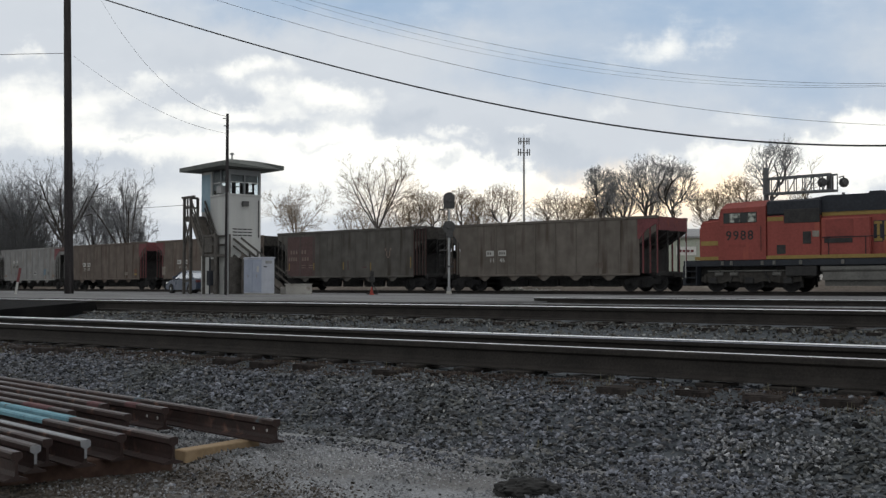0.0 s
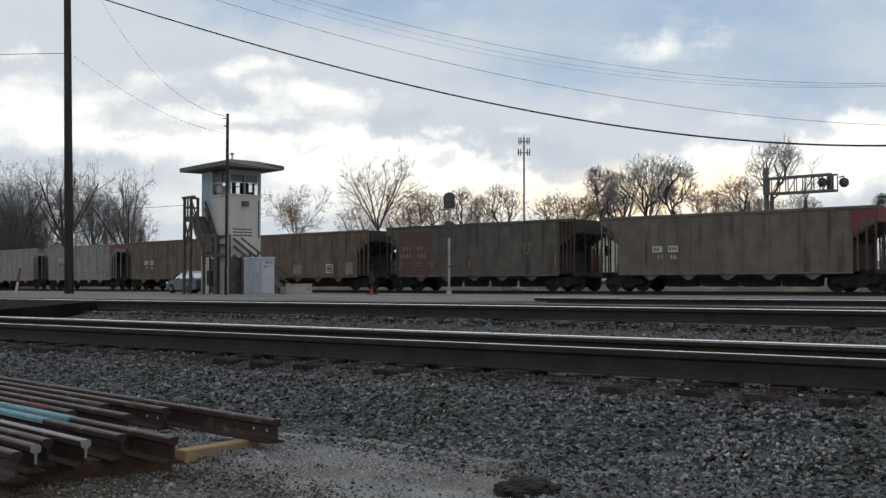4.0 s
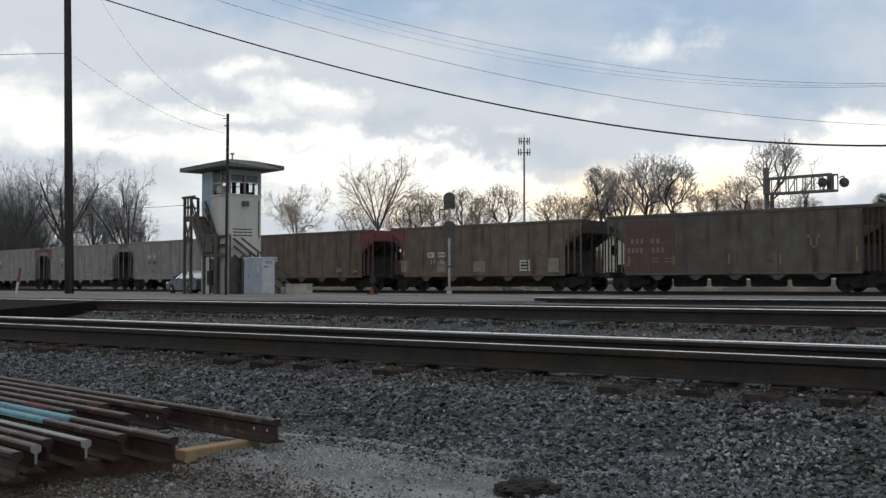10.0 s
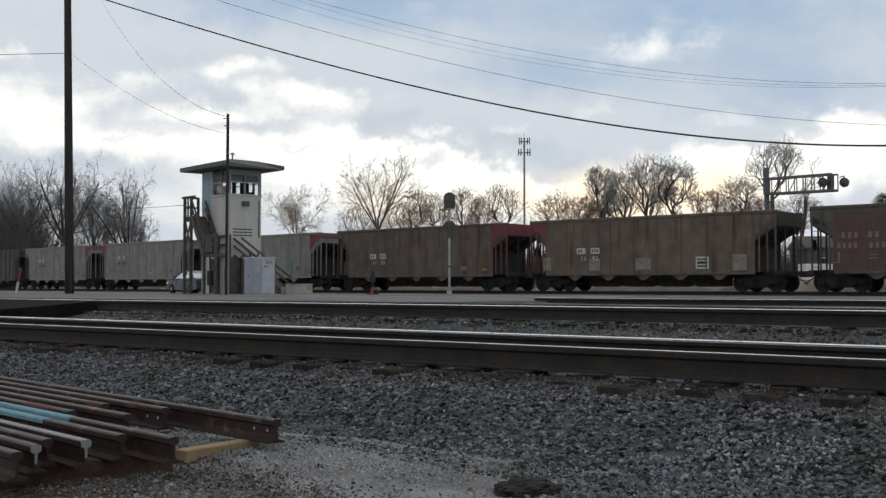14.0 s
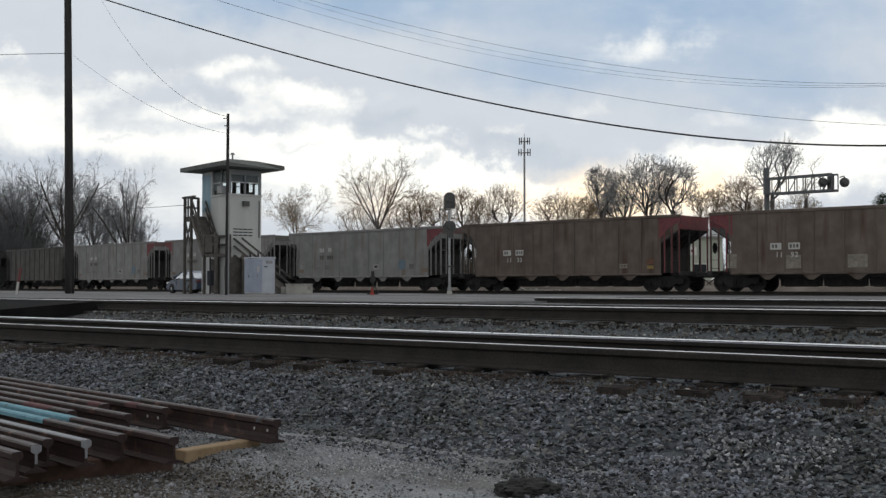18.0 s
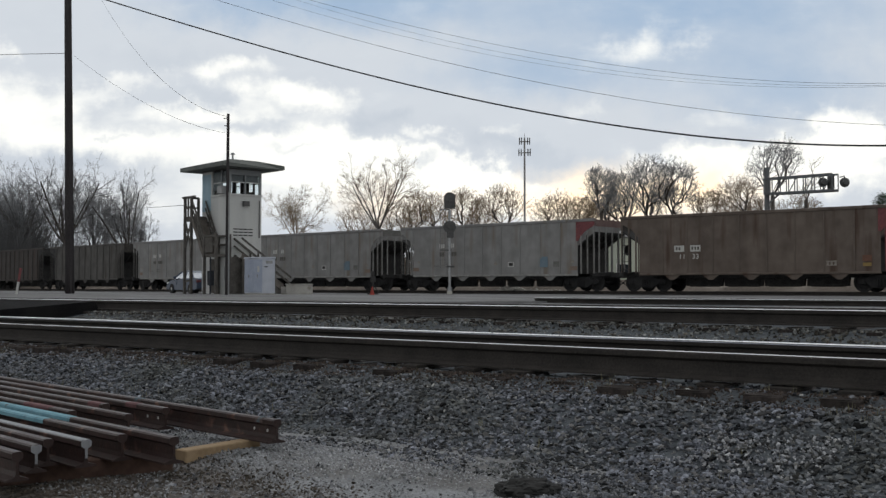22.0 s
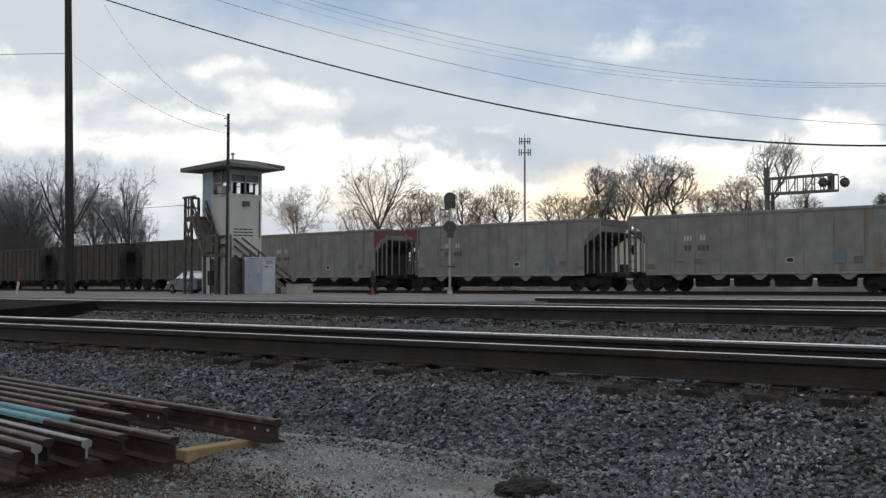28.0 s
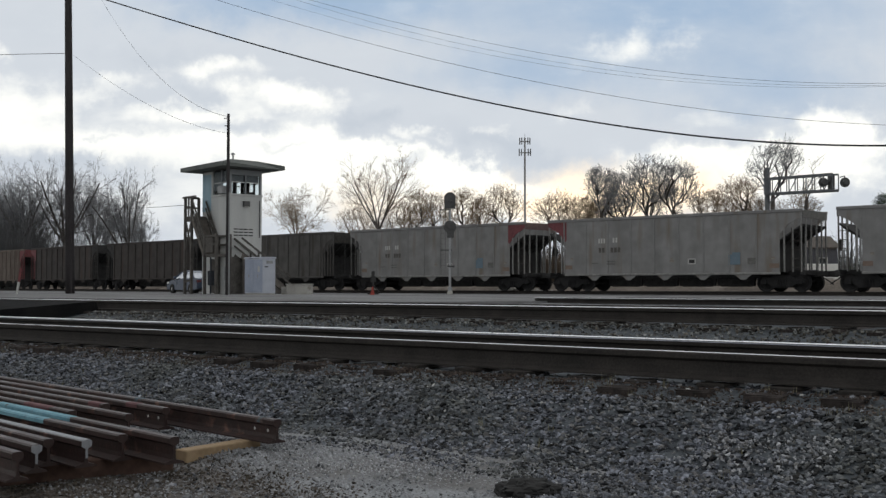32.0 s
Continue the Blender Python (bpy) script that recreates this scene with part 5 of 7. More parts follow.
def stacked_rail(q, end, length, material, label, head=None, cut=None, holes=True, paints=(), base=0.12, lean=0.0):
    """A loose rail, its right end `end` metres along the stack."""
    o = STACK_OFF * q + STACK_WAY * end
    r = thing("loose_rail", Matrix.Translation((o.x, o.y, base)) @ pose(0, 0, 0, 0, 0, math.degrees(math.atan2(STACK_WAY.y, STACK_WAY.x)) + 90) @ pose(0, 0, 0, 0, lean, 0), label, "rail", "stack of spare rails")
    shape = [(x * RS, z * RS) for x, z in RAIL_SHAPE]
    # local y runs back from the end: the end lies at y = 0
    bm = prism(shape, 0, length)
    body = part("rail_body", bm, material, r)
    head = head or M_RAILHEAD
    if head is not None:
        part("head_top", prism([(x * RS, z * RS) for x, z in ((-0.033, 0.1805), (-0.027, 0.1870), (0.027, 0.1870), (0.033, 0.1805))], 0.004, length), head, r, "worn head")
    if cut is not None:
        part("cut_end", prism([(x * RS, z * RS) for x, z in RAIL_SHAPE[3:13]], -0.004, -0.0005), cut, r, "bare cut steel end")
    if holes:
        # no holes are cut: white discs on the web paint the daylight through them
        for k in (0.09, 0.23):
            for sx in (-1, 1):
                part("bolt_hole", rod((sx * 0.005, k, 0.068), (sx * 0.0085, k, 0.068), 0.010, n=10), M_WHITEP, r, "white disc painted as daylight in a bolt hole")
    for y0, y1, m in paints:
        part("paint_mark", prism([(x * RS, z * RS) for x, z in ((-0.0385, 0.15), (-0.0385, 0.177), (-0.029, 0.1885), (0.029, 0.1885), (0.0385, 0.177), (0.0385, 0.15))], y0, y1), m, r, "paint on the head")
    return r


def along(x, d):
    return x * STACK_WAY.x + d * STACK_WAY.y


stacked_rail(3.70, along(-1.0, 6.39), 11.5, M_RAILBROWN, "long dark rusty rail with bolt holes lying on timbers", paints=((0.12, 0.19, M_RAILDULL), (1.62, 1.72, M_RAILDULL)))
stacked_rail(3.53, along(-1.80, 7.02), 11.0, M_RAILBROWN, "dark rusty rail with red paint near its end", paints=((0.35, 0.5, M_RAILPINK),))
stacked_rail(3.36, along(-2.28, 7.25), 10.0, M_RAILBROWN, "rusty brown rail with a scarred head", paints=((0.05, 0.22, M_RAILPINK),), holes=False)
stacked_rail(3.19, along(-1.98, 6.64), 10.5, M_RAILBROWN, "rusty brown rail between others in the stack", holes=False)
stacked_rail(3.02, along(-2.40, 6.82), 10.5, M_RAILBROWN, "rusty brown rail with red marks on its head", holes=False, paints=((0.3, 0.7, M_RAILPINK),))
stacked_rail(2.88, along(-1.41, 5.66), 10.0, M_RAILBROWN, "thick dark rusty rail with light blue paint on its head", holes=False, paints=((1.20, 2.35, M_RAILBLUE),))
stacked_rail(2.73, along(-1.71, 5.76), 10.0, M_RAILBROWN, "rusty rail with light blue painted head", holes=False, paints=((0.95, 1.9, M_RAILBLUE),))
stacked_rail(2.50, along(-1.90, 5.5), 9.5, M_RAILBROWN, "rail with a bare steel cut end and worn head", cut=M_RAILGREY, head=M_RAILGREY, holes=False)
stacked_rail(2.37, along(-2.06, 5.57), 9.5, M_RAILBROWN, "dark rail between two cut ones", holes=False)
stacked_rail(2.24, along(-2.01, 5.40), 9.5, M_RAILBROWN, "rusty rail with a bare steel cut end", cut=M_RAILGREY, holes=False)
stacked_rail(2.08, along(-2.02, 5.16), 9.0, M_RAILBROWN, "dark brown rail at the stack's near side", holes=False)


M_OLDWOOD = surface("brown_timber", (0.055, 0.034, 0.028), (0.115, 0.074, 0.060), 0.9, grain=25, blotch=4, bump=0.2, spec=0.1)


def timber(x0, y0, x1, y1, w, h, label, m):
    a, b = Vector((x0, y0, 0)), Vector((x1, y1, 0))
    ang = math.degrees(math.atan2(y1 - y0, x1 - x0))
    ln = (b - a).length
    bm = box(-ln / 2, ln / 2, -w / 2, w / 2, -0.02, h, 0.006)
    ob = part("timber", bm, m)
    ob.matrix_basis = pose((x0 + x1) / 2, (y0 + y1) / 2, 0, 0, 0, ang)
    return tagged(ob, label, "timber", "timbers under the rails")


timber(-1.16, 6.62, -1.50, 6.14, 0.10, 0.12, "pale new timber lying under the rail ends", M_NEWWOOD)
timber(-1.52, 6.02, -2.95, 5.42, 0.12, 0.12, "weathered brown timber under the near rail ends", M_OLDWOOD)
timber(-3.2, 8.6, -4.4, 6.9, 0.12, 0.12, "weathered timber under the stacked rails", M_STEP)
timber(-6.4, 11.6, -7.6, 10.0, 0.12, 0.12, "weathered timber under the far rail ends", M_STEP)


def black_lump():
    bm = bmesh.new()
    bmesh.ops.create_icosphere(bm, subdivisions=4, radius=1.0)
    for v in bm.verts:
        k = 1 + 0.25 * noise.noise(v.co * 2.1) + 0.14 * noise.noise(v.co * 5) + 0.10 * noise.noise(v.co * 13)
        v.co = Vector((v.co.x * 0.155 * k, v.co.y * 0.13 * k, max(-0.03, v.co.z * 0.062 * k)))
    ob = part("asphalt_lump", bm, M_RUBBER)
    ob.matrix_basis = pose(0.42, 5.45, 0.02)
    tagged(ob, "black crumbling lump of asphalt on the dirt", "asphalt lump")


black_lump()


# ------------------------------------------------------------------ crossing on the left
def crossing():
    base = thing("road_crossing", Matrix.Translation((*at(0, 0), 0)) @ pose(0, 0, 0, 0, 0, -math.degrees(TRACK_ANGLE)), "dark asphalt and pale concrete crossing between the tracks", "crossing", kind="structure")

    def slab(name, p_a, z_a, p_b, z_b, s0, s1, m, thick=0.25):
        bm = bmesh.new()
        rnd = random.Random(3)
        n = 14
        top, low = [], []
        for i in range(n + 1):
            s = s0 + (s1 - s0) * i / n
            w = 0.05 * rnd.uniform(-1, 1)
            top.append([bm.verts.new((s, p_a + w, z_a + 0.01 * rnd.uniform(-1, 1))), bm.verts.new((s, p_b, z_b + 0.01 * rnd.uniform(-1, 1)))])
            low.append([bm.verts.new((s, p_a - 0.08, z_a - thick)), bm.verts.new((s, p_b + 0.08, z_b - thick))])
        for i in range(n):
            bm.faces.new((top[i][0], top[i + 1][0], top[i + 1][1], top[i][1]))
            bm.faces.new((low[i][0], low[i + 1][0], top[i + 1][0], top[i][0]))
            bm.faces.new((top[i][1], top[i + 1][1], low[i + 1][1], low[i][1]))
        bm.faces.new((low[0][0], top[0][0], top[0][1], low[0][1]))
        bm.faces.new((low[n][0], low[n][1], top[n][1], top[n][0]))
        part(name, bm, m, base)

    slab("asphalt_panel", 9.6, 0.56, 12.55, 0.745, -60, -19.0, M_ASPHALT)
    slab("asphalt_panel", 12.9, 0.74, 14.1, 0.745, -60, -19.2, M_ASPHALT)
    slab("concrete_apron", 14.5, 0.745, 18.5, 0.70, -60, -17.5, M_ROAD)
    slab("concrete_apron", 18.5, 0.70, 30.0, 0.61, -70, -16, M_ROAD)


crossing()
# ------------------------------------------------------------------ the switch tower
TOWER_C = Vector((spot(403, 62), 62.0))
DL, NL = Vector((-0.656, 0.755)), Vector((-0.755, -0.656))    # along the left face, and out of it
DR, NR = Vector((0.755, 0.656)), Vector((0.656, -0.755))      # along the right face, and out of it


def tower():
    """Local x runs along the right face from the near corner, y back along the left face."""
    yaw = math.degrees(math.atan2(DR.y, DR.x))
    t = thing("yard_tower", pose(TOWER_C.x, TOWER_C.y, YARD, 0, 0, yaw), "narrow white two-storey yard tower with a flat wide roof", "tower")
    w, d, h = 2.15, 3.2, 7.25
    # walls below the windows
    part("wall", box(0, w, 0, 0.15, 0, 5.72), M_WALL, t)
    part("wall", box(0, w, d - 0.15, d, 0, 5.72), M_WALL, t)
    lw = part("wall", box(0, 0.15, 0.15, d - 0.15, 0, 5.72), M_WALL, t)
    part("wall", box(w - 0.15, w, 0.15, d - 0.15, 0, 5.72), M_WALL, t)
    part("blue_panel", box(-0.012, -0.002, 2.15, d, 4.9, 7.1), M_WALLBLUE, t, "pale blue painted strip")
    part("floor", box(0.15, w - 0.15, 0.15, d - 0.15, 5.0, 5.15), M_CONC, t)
    part("sill_band", box(-0.06, w + 0.06, -0.06, 0.15, 5.72, 5.84, 0.01), M_WALL, t, "white sill ledge")
    part("sill_band", box(-0.06, 0.15, 0.15, 2.1, 5.72, 5.84, 0.01), M_WALL, t)
    # window storey: posts, rails and panes
    for x, y in ((0, 0), (w - 0.14, 0), (0, d - 0.14), (w - 0.14, d - 0.14)):
        part("corner_post", box(x, x + 0.14, y, y + 0.14, 5.72, h), M_EAVESHADE, t)
    for x in (w / 2,):
        part("mullion", box(x - 0.05, x + 0.05, 0.02, 0.12, 5.84, h), M_EAVESHADE, t)
        part("mullion", box(x - 0.05, x + 0.05, d - 0.12, d - 0.02, 5.72, h), M_WALL, t)
    for x0, x1 in ((0.14, w / 2 - 0.05), (w / 2 + 0.05, w - 0.14)):
        for y in (0.07, d - 0.07):
            win = part("window", box(x0, x1, y - 0.03, y + 0.03, 6.5, 6.56), M_WALL, t)
            part("pane", box(x0, x1, y - 0.006, y + 0.006, 5.84, 6.5), M_GLASS, win).visible_shadow = False
            part("pane", box(x0, x1, y - 0.006, y + 0.006, 6.56, h), M_GLASS, win).visible_shadow = False
    part("header", box(0.14, w - 0.14, 0.005, 0.135, 6.95, h), M_EAVESHADE, t)
    part("wall", box(0, 0.14, 2.0, d, 5.72, h), M_WALL, t)
    for y0, y1 in ((0.14, 0.95), (1.05, 2.0)):
        win = part("window", box(0.04, 0.10, y0, y1, 6.5, 6.56), M_WALL, t)
        part("pane", box(0.064, 0.076, y0, y1, 5.84, 6.5), M_GLASS, win).visible_shadow = False
        part("pane", box(0.064, 0.076, y0, y1, 6.56, h), M_GLASS, win).visible_shadow = False
    part("mullion", box(0.02, 0.12, 0.95, 1.05, 5.84, h), M_EAVESHADE, t)
    for y0, y1 in ((0.14, 1.2), (1.3, 2.3), (2.4, 3.06)):
        win = part("window", box(w - 0.10, w - 0.04, y0, y1, 6.5, 6.56), M_WALL, t)
        part("pane", box(w - 0.076, w - 0.064, y0, y1, 5.84, h), M_GLASS, win).visible_shadow = False
    part("inner_wall", box(0.14, w - 0.14, d - 0.30, d - 0.26, 6.8, h), M_STEP, t, "dark back wall of the cabin")
    part("inner_wall", box(0.14, w - 0.14, d - 0.30, d - 0.26, 5.15, 6.05), M_STEP, t, "dark back wall of the cabin")
    part("inner_wall", box(w - 0.30, w - 0.26, 0.3, d - 0.30, 6.72, h), M_STEP, t, "dark side wall of the cabin")
    part("inner_wall", box(w - 0.30, w - 0.26, 0.3, d - 0.30, 5.15, 6.05), M_STEP, t, "dark side wall of the cabin")
    for y0, y1 in ((0.3, 0.5), (0.95, 1.25), (1.6, 1.95), (2.45, 2.9)):
        part("inner_wall", box(w - 0.30, w - 0.26, y0, y1, 6.05, 6.72), M_STEP, t, "dark wall between the side windows")
    part("inner_wall", box(0.2, 0.24, 1.3, d - 0.30, 5.15, h), M_STEP, t, "dark side wall of the cabin")
    part("dark_desk", box(0.3, w - 0.35, 0.6, 1.4, 5.15, 5.9, 0.03), M_STEP, t, "dark console behind the windows")
    for x0, x1 in ((0.16, 1.0), (1.14, w - 0.16)):
        part("blind", box(x0, x1, 0.13, 0.15, 6.56, 6.95), M_BLIND, t, "drawn grey blind")
    part("blind", box(0.13, 0.15, 0.16, 0.95, 6.5, 7.2), M_BLIND, t, "drawn grey blind")
    part("blind", box(0.13, 0.15, 1.05, 2.0, 6.1, 7.2), M_BLIND, t, "drawn grey blind")
    part("ceiling", box(0, w, 0, d, h, h + 0.06), M_STEP, t)
    o = 0.98
    roof = prism(((-o, h + 0.06), (-o, h + 0.30), (0.25, h + 0.62), (w - 0.25, h + 0.62), (w + o, h + 0.30), (w + o, h + 0.06)), -o, d + o)
    for v in roof.verts:
        if v.co.z > h + 0.45:
            v.co.y = 0.25 if v.co.y < 1 else d - 0.25
    part("roof", roof, M_ROOF, t, "grey green low hipped roof with wide eaves")
    part("vent_pipe", rod((0.55, 0.6, h + 0.3), (0.55, 0.6, h + 0.95), 0.05, n=8), M_STEEL, t)
    part("vent_cap", rod((0.55, 0.6, h + 0.93), (0.55, 0.6, h + 1.03), 0.14, 0.09, n=10), M_STEEL, t)
    lamp = part("wall_lamp", box(0.85, 1.25, -0.22, 0, 5.1, 5.42, 0.03), M_SIGNAL, t, "dark wall flood lamp")
    part("lamp_glass", box(0.90, 1.20, -0.2, -0.03, 5.085, 5.10), M_LAMP, lamp)
    # number on the wall, as plain bars
    for i in range(4):
        x = 0.28 + i * 0.33
        for z in (3.42, 3.60, 3.78):
            part("number_bar", box(x, x + 0.29, -0.006, 0.0, z - 0.034, z + 0.034), M_BLACK, t)
    part("conduit", rod((w - 0.16, -0.03, 3.3), (w - 0.16, -0.03, 5.5), 0.03, n=6), M_SIGNAL, t, "dark conduit")
    part("conduit", rod((w + 0.02, 0.3, 0), (w + 0.02, 0.3, 7.0), 0.03, n=6), M_STEEL, t)
    part("window_unit", box(-0.3, 0.06, 0.35, 0.9, 5.86, 6.3, 0.02), M_STEEL, t, "grey window air unit")
    part("ground_door", box(-0.02, 0.0, 1.3, 2.15, 0.05, 2.05, 0.005), M_STEP, t, "dark door under the stairs")
    return t


tower()


plain_part = part


def tower_stairs():
    """Timber stairs along the left face: x runs to the right along it, -y out of it."""
    yaw = math.degrees(math.atan2(-DL.y, -DL.x))
    t = thing("outside_stairs", pose(TOWER_C.x, TOWER_C.y, YARD, 0, 0, yaw), "weathered timber stairs and landings up the tower's side", "stairs")
    y0, y1 = -1.0, -0.12
    up, mid = 4.6, 2.3
    part("upper_landing", box(-3.55, -2.55, y0, y1, up - 0.30, up, 0.01), M_STEP, t)
    part("middle_landing", box(-1.1, 0.35, y0, y1, mid - 0.16, mid, 0.01), M_STEP, t)

    def flight(xa, za, xb, zb, turn=0):
        def part(*a):
            ob = plain_part(*a)
            ob.matrix_basis = pose(0, 0, 0, 0, 0, turn)
        n = max(3, round(abs(za - zb) / 0.2))
        for y in (y0, y1):
            part("stringer", bar((xa, y, za - 0.12), (xb, y, zb - 0.12), 0.05, 0.28), M_STEP, t)
            part("handrail", bar((xa, y, za + 0.92), (xb, y, zb + 0.92), 0.06, 0.10), M_STEP, t)
            part("middle_rail", bar((xa, y, za + 0.5), (xb, y, zb + 0.5), 0.05, 0.09), M_STEP, t)
            for k in (0.33, 0.66):
                x, z = xa + (xb - xa) * k, za + (zb - za) * k
                part("baluster", box(x - 0.04, x + 0.04, y - 0.04, y + 0.04, z - 0.1, z + 0.95), M_STEP, t)
        for i in range(1, n):
            x, z = xa + (xb - xa) * i / n, za + (zb - za) * i / n
            part("tread", box(x - 0.14, x + 0.14, y0, y1, z - 0.05, z), M_STEPPALE, t)
            part("riser", box(x + (0.10 if xb > xa else -0.13), x + (0.13 if xb > xa else -0.10), y0 + 0.05, y1 - 0.05, z - 0.24, z - 0.05), M_STEPPALE, t)
        # boards that close the flight's outer side
        part("skirt_board", prism(((xa, za - 0.28), (xa, za + 0.10), (xb, zb + 0.10), (xb, zb - 0.28)), y0 - 0.045, y0 - 0.028), M_STEPPALE, t)
        if turn:
            # dark triangle added as the shade below the lower flight
            part("skirt_board", prism(((xa + 0.05, 0.03), (xa + 0.05, za - 0.3), (xb - 0.5, 0.03)), y0 - 0.02, y0 + 0.0), M_STEP, t)

    flight(-2.6, up, -1.1, mid)
    flight(0.25, mid, 3.6, 0.05, 90)
    for x, z in ((-3.45, up), (-2.65, up), (-1.05, mid), (0.3, mid)):
        for y in (y0, y1):
            if z == up and y == y1:
                continue
            part("post", box(x - 0.07, x + 0.07, y - 0.07, y + 0.07, 0, z + 1.15), M_STEP, t)
    part("brace", bar((-3.45, y0, 2.6), (-2.7, y0, up - 0.25), 0.06, 0.11), M_STEP, t)
    part("brace", bar((-2.65, y0, 2.6), (-3.4, y0, up - 0.25), 0.06, 0.11), M_STEP, t)
    part("landing_rail", box(-3.75, -2.2, y0 - 0.05, y0 + 0.05, up + 1.08, up + 1.2), M_STEP, t)
    part("landing_rail", box(-3.5, -2.6, y0 - 0.03, y0 + 0.03, up + 0.45, up + 0.60), M_STEP, t)
    for y in (y0, y1):
        part("landing_rail", box(-1.05, 0.3, y - 0.03, y + 0.03, mid + 1.0, mid + 1.12), M_STEP, t)
        part("landing_rail", box(-1.05, 0.3, y - 0.03, y + 0.03, mid + 0.5, mid + 0.62), M_STEP, t)
    part("landing_rail", box(-3.5, -3.4, y0, y1, up + 1.08, up + 1.2), M_STEP, t)
    part("landing_rail", box(-3.5, -3.4, y0, y1, up + 0.5, up + 0.6), M_STEP, t)
    part("post", box(-3.52, -3.40, y1 - 0.07, y1 + 0.07, up, up + 1.15), M_STEP, t)
    part("post", box(-3.10, -3.02, y0 - 0.04, y0 + 0.04, up, up + 1.1), M_STEP, t)
    part("cross_brace", bar((-3.45, y0, 0.7), (-2.65, y0, 0.85), 0.06, 0.10), M_STEP, t)
    # dark panel drawn in for the shade between the lower flight and the wall
    part("under_stair_shade", prism(((-0.2, 0.02), (-0.2, 2.15), (0.25, 2.1), (1.15, 1.45), (1.15, 0.02)), -0.52, -0.48), M_STEP, t, "dark panel added as the shade under the lower flight").matrix_basis = pose(0, 0, 0, 0, 0, 90)
    part("rail_panel", box(-0.95, -0.1, y0 - 0.02, y0 + 0.02, mid + 0.1, mid + 0.95), M_STEP, t, "boarded landing side")
    part("switch_box", box(-0.9, -0.45, y0 + 0.1, y0 + 0.4, 0.5, 1.35, 0.02), M_DKGREEN, t, "dark switch box")
    part("pipe", rod((-0.25, y0 - 0.05, 0), (-0.25, y0 - 0.05, mid - 0.2), 0.05, n=7), M_DKGREEN, t)
    part("meter_box", box(-0.3, 0.15, y1 - 0.02, y1 + 0.1, 0.8, 1.6, 0.02), M_STEEL, t, "grey meter box")
    return t


tower_stairs()


def cabinet():
    yaw = math.degrees(math.atan2(DR.y, DR.x))
    c = thing("relay_cabinet", pose(spot(463, 57.5), 57.5, YARD - 0.03, 0, 0, yaw), "galvanised grey signal relay cabinet with double doors", "cabinet")
    part("body", box(0, 0.78, 0, 1.9, 0.1, 1.98, 0.015), M_CABINET, c)
    part("plinth", box(0.02, 0.76, 0.02, 1.88, 0.0, 0.1), M_CONC, c)
    part("roof", box(-0.04, 0.82, -0.04, 1.94, 1.98, 2.06, 0.02), M_CABINET, c)
    for y0, y1 in ((0.05, 0.94), (0.96, 1.85)):
        dr = part("door", box(-0.02, 0.0, y0, y1, 0.16, 1.92, 0.004), M_CABINETD, c, "bluish grey door")
        part("handle", box(-0.05, -0.02, (y0 + y1) / 2 - 0.03, (y0 + y1) / 2 + 0.03, 0.95, 1.12, 0.005), M_STEEL, dr)
    part("notice", box(-0.026, -0.021, 0.3, 0.5, 1.25, 1.55), M_WHITEP, c, "small white notice")
    part("vent", box(0.2, 0.6, -0.02, 0.0, 1.7, 1.85), M_STEEL, c)
    part("vent", box(0.1, 0.3, -0.015, 0.0, 1.5, 1.56), M_BLACK, c)


M_CABINETD = surface("blue_grey_cabinet_door", (0.26, 0.30, 0.39), (0.36, 0.40, 0.49), 0.5, 0.2, grain=25, blotch=2, bump=0.02)
cabinet()


def concrete_box():
    x0, x1 = spot(497, 60), spot(550, 60)
    c = thing("concrete_vault", pose((x0 + x1) / 2, 60, YARD - 0.03), "low pale concrete vault with a steel rail", "concrete block")
    part("body", box(x0 - (x0 + x1) / 2 + 0.3, (x1 - x0) / 2, -0.5, 0.5, 0, 0.56, 0.03), M_CONC, c)
    part("lid", box(x0 - (x0 + x1) / 2 + 0.26, (x1 - x0) / 2 + 0.03, -0.53, 0.53, 0.56, 0.62, 0.02), M_CONC, c)
    part("step_block", box((x0 - x1) / 2, (x0 - x1) / 2 + 0.28, -0.3, 0.5, 0, 0.45, 0.02), M_CONC, c)


concrete_box()


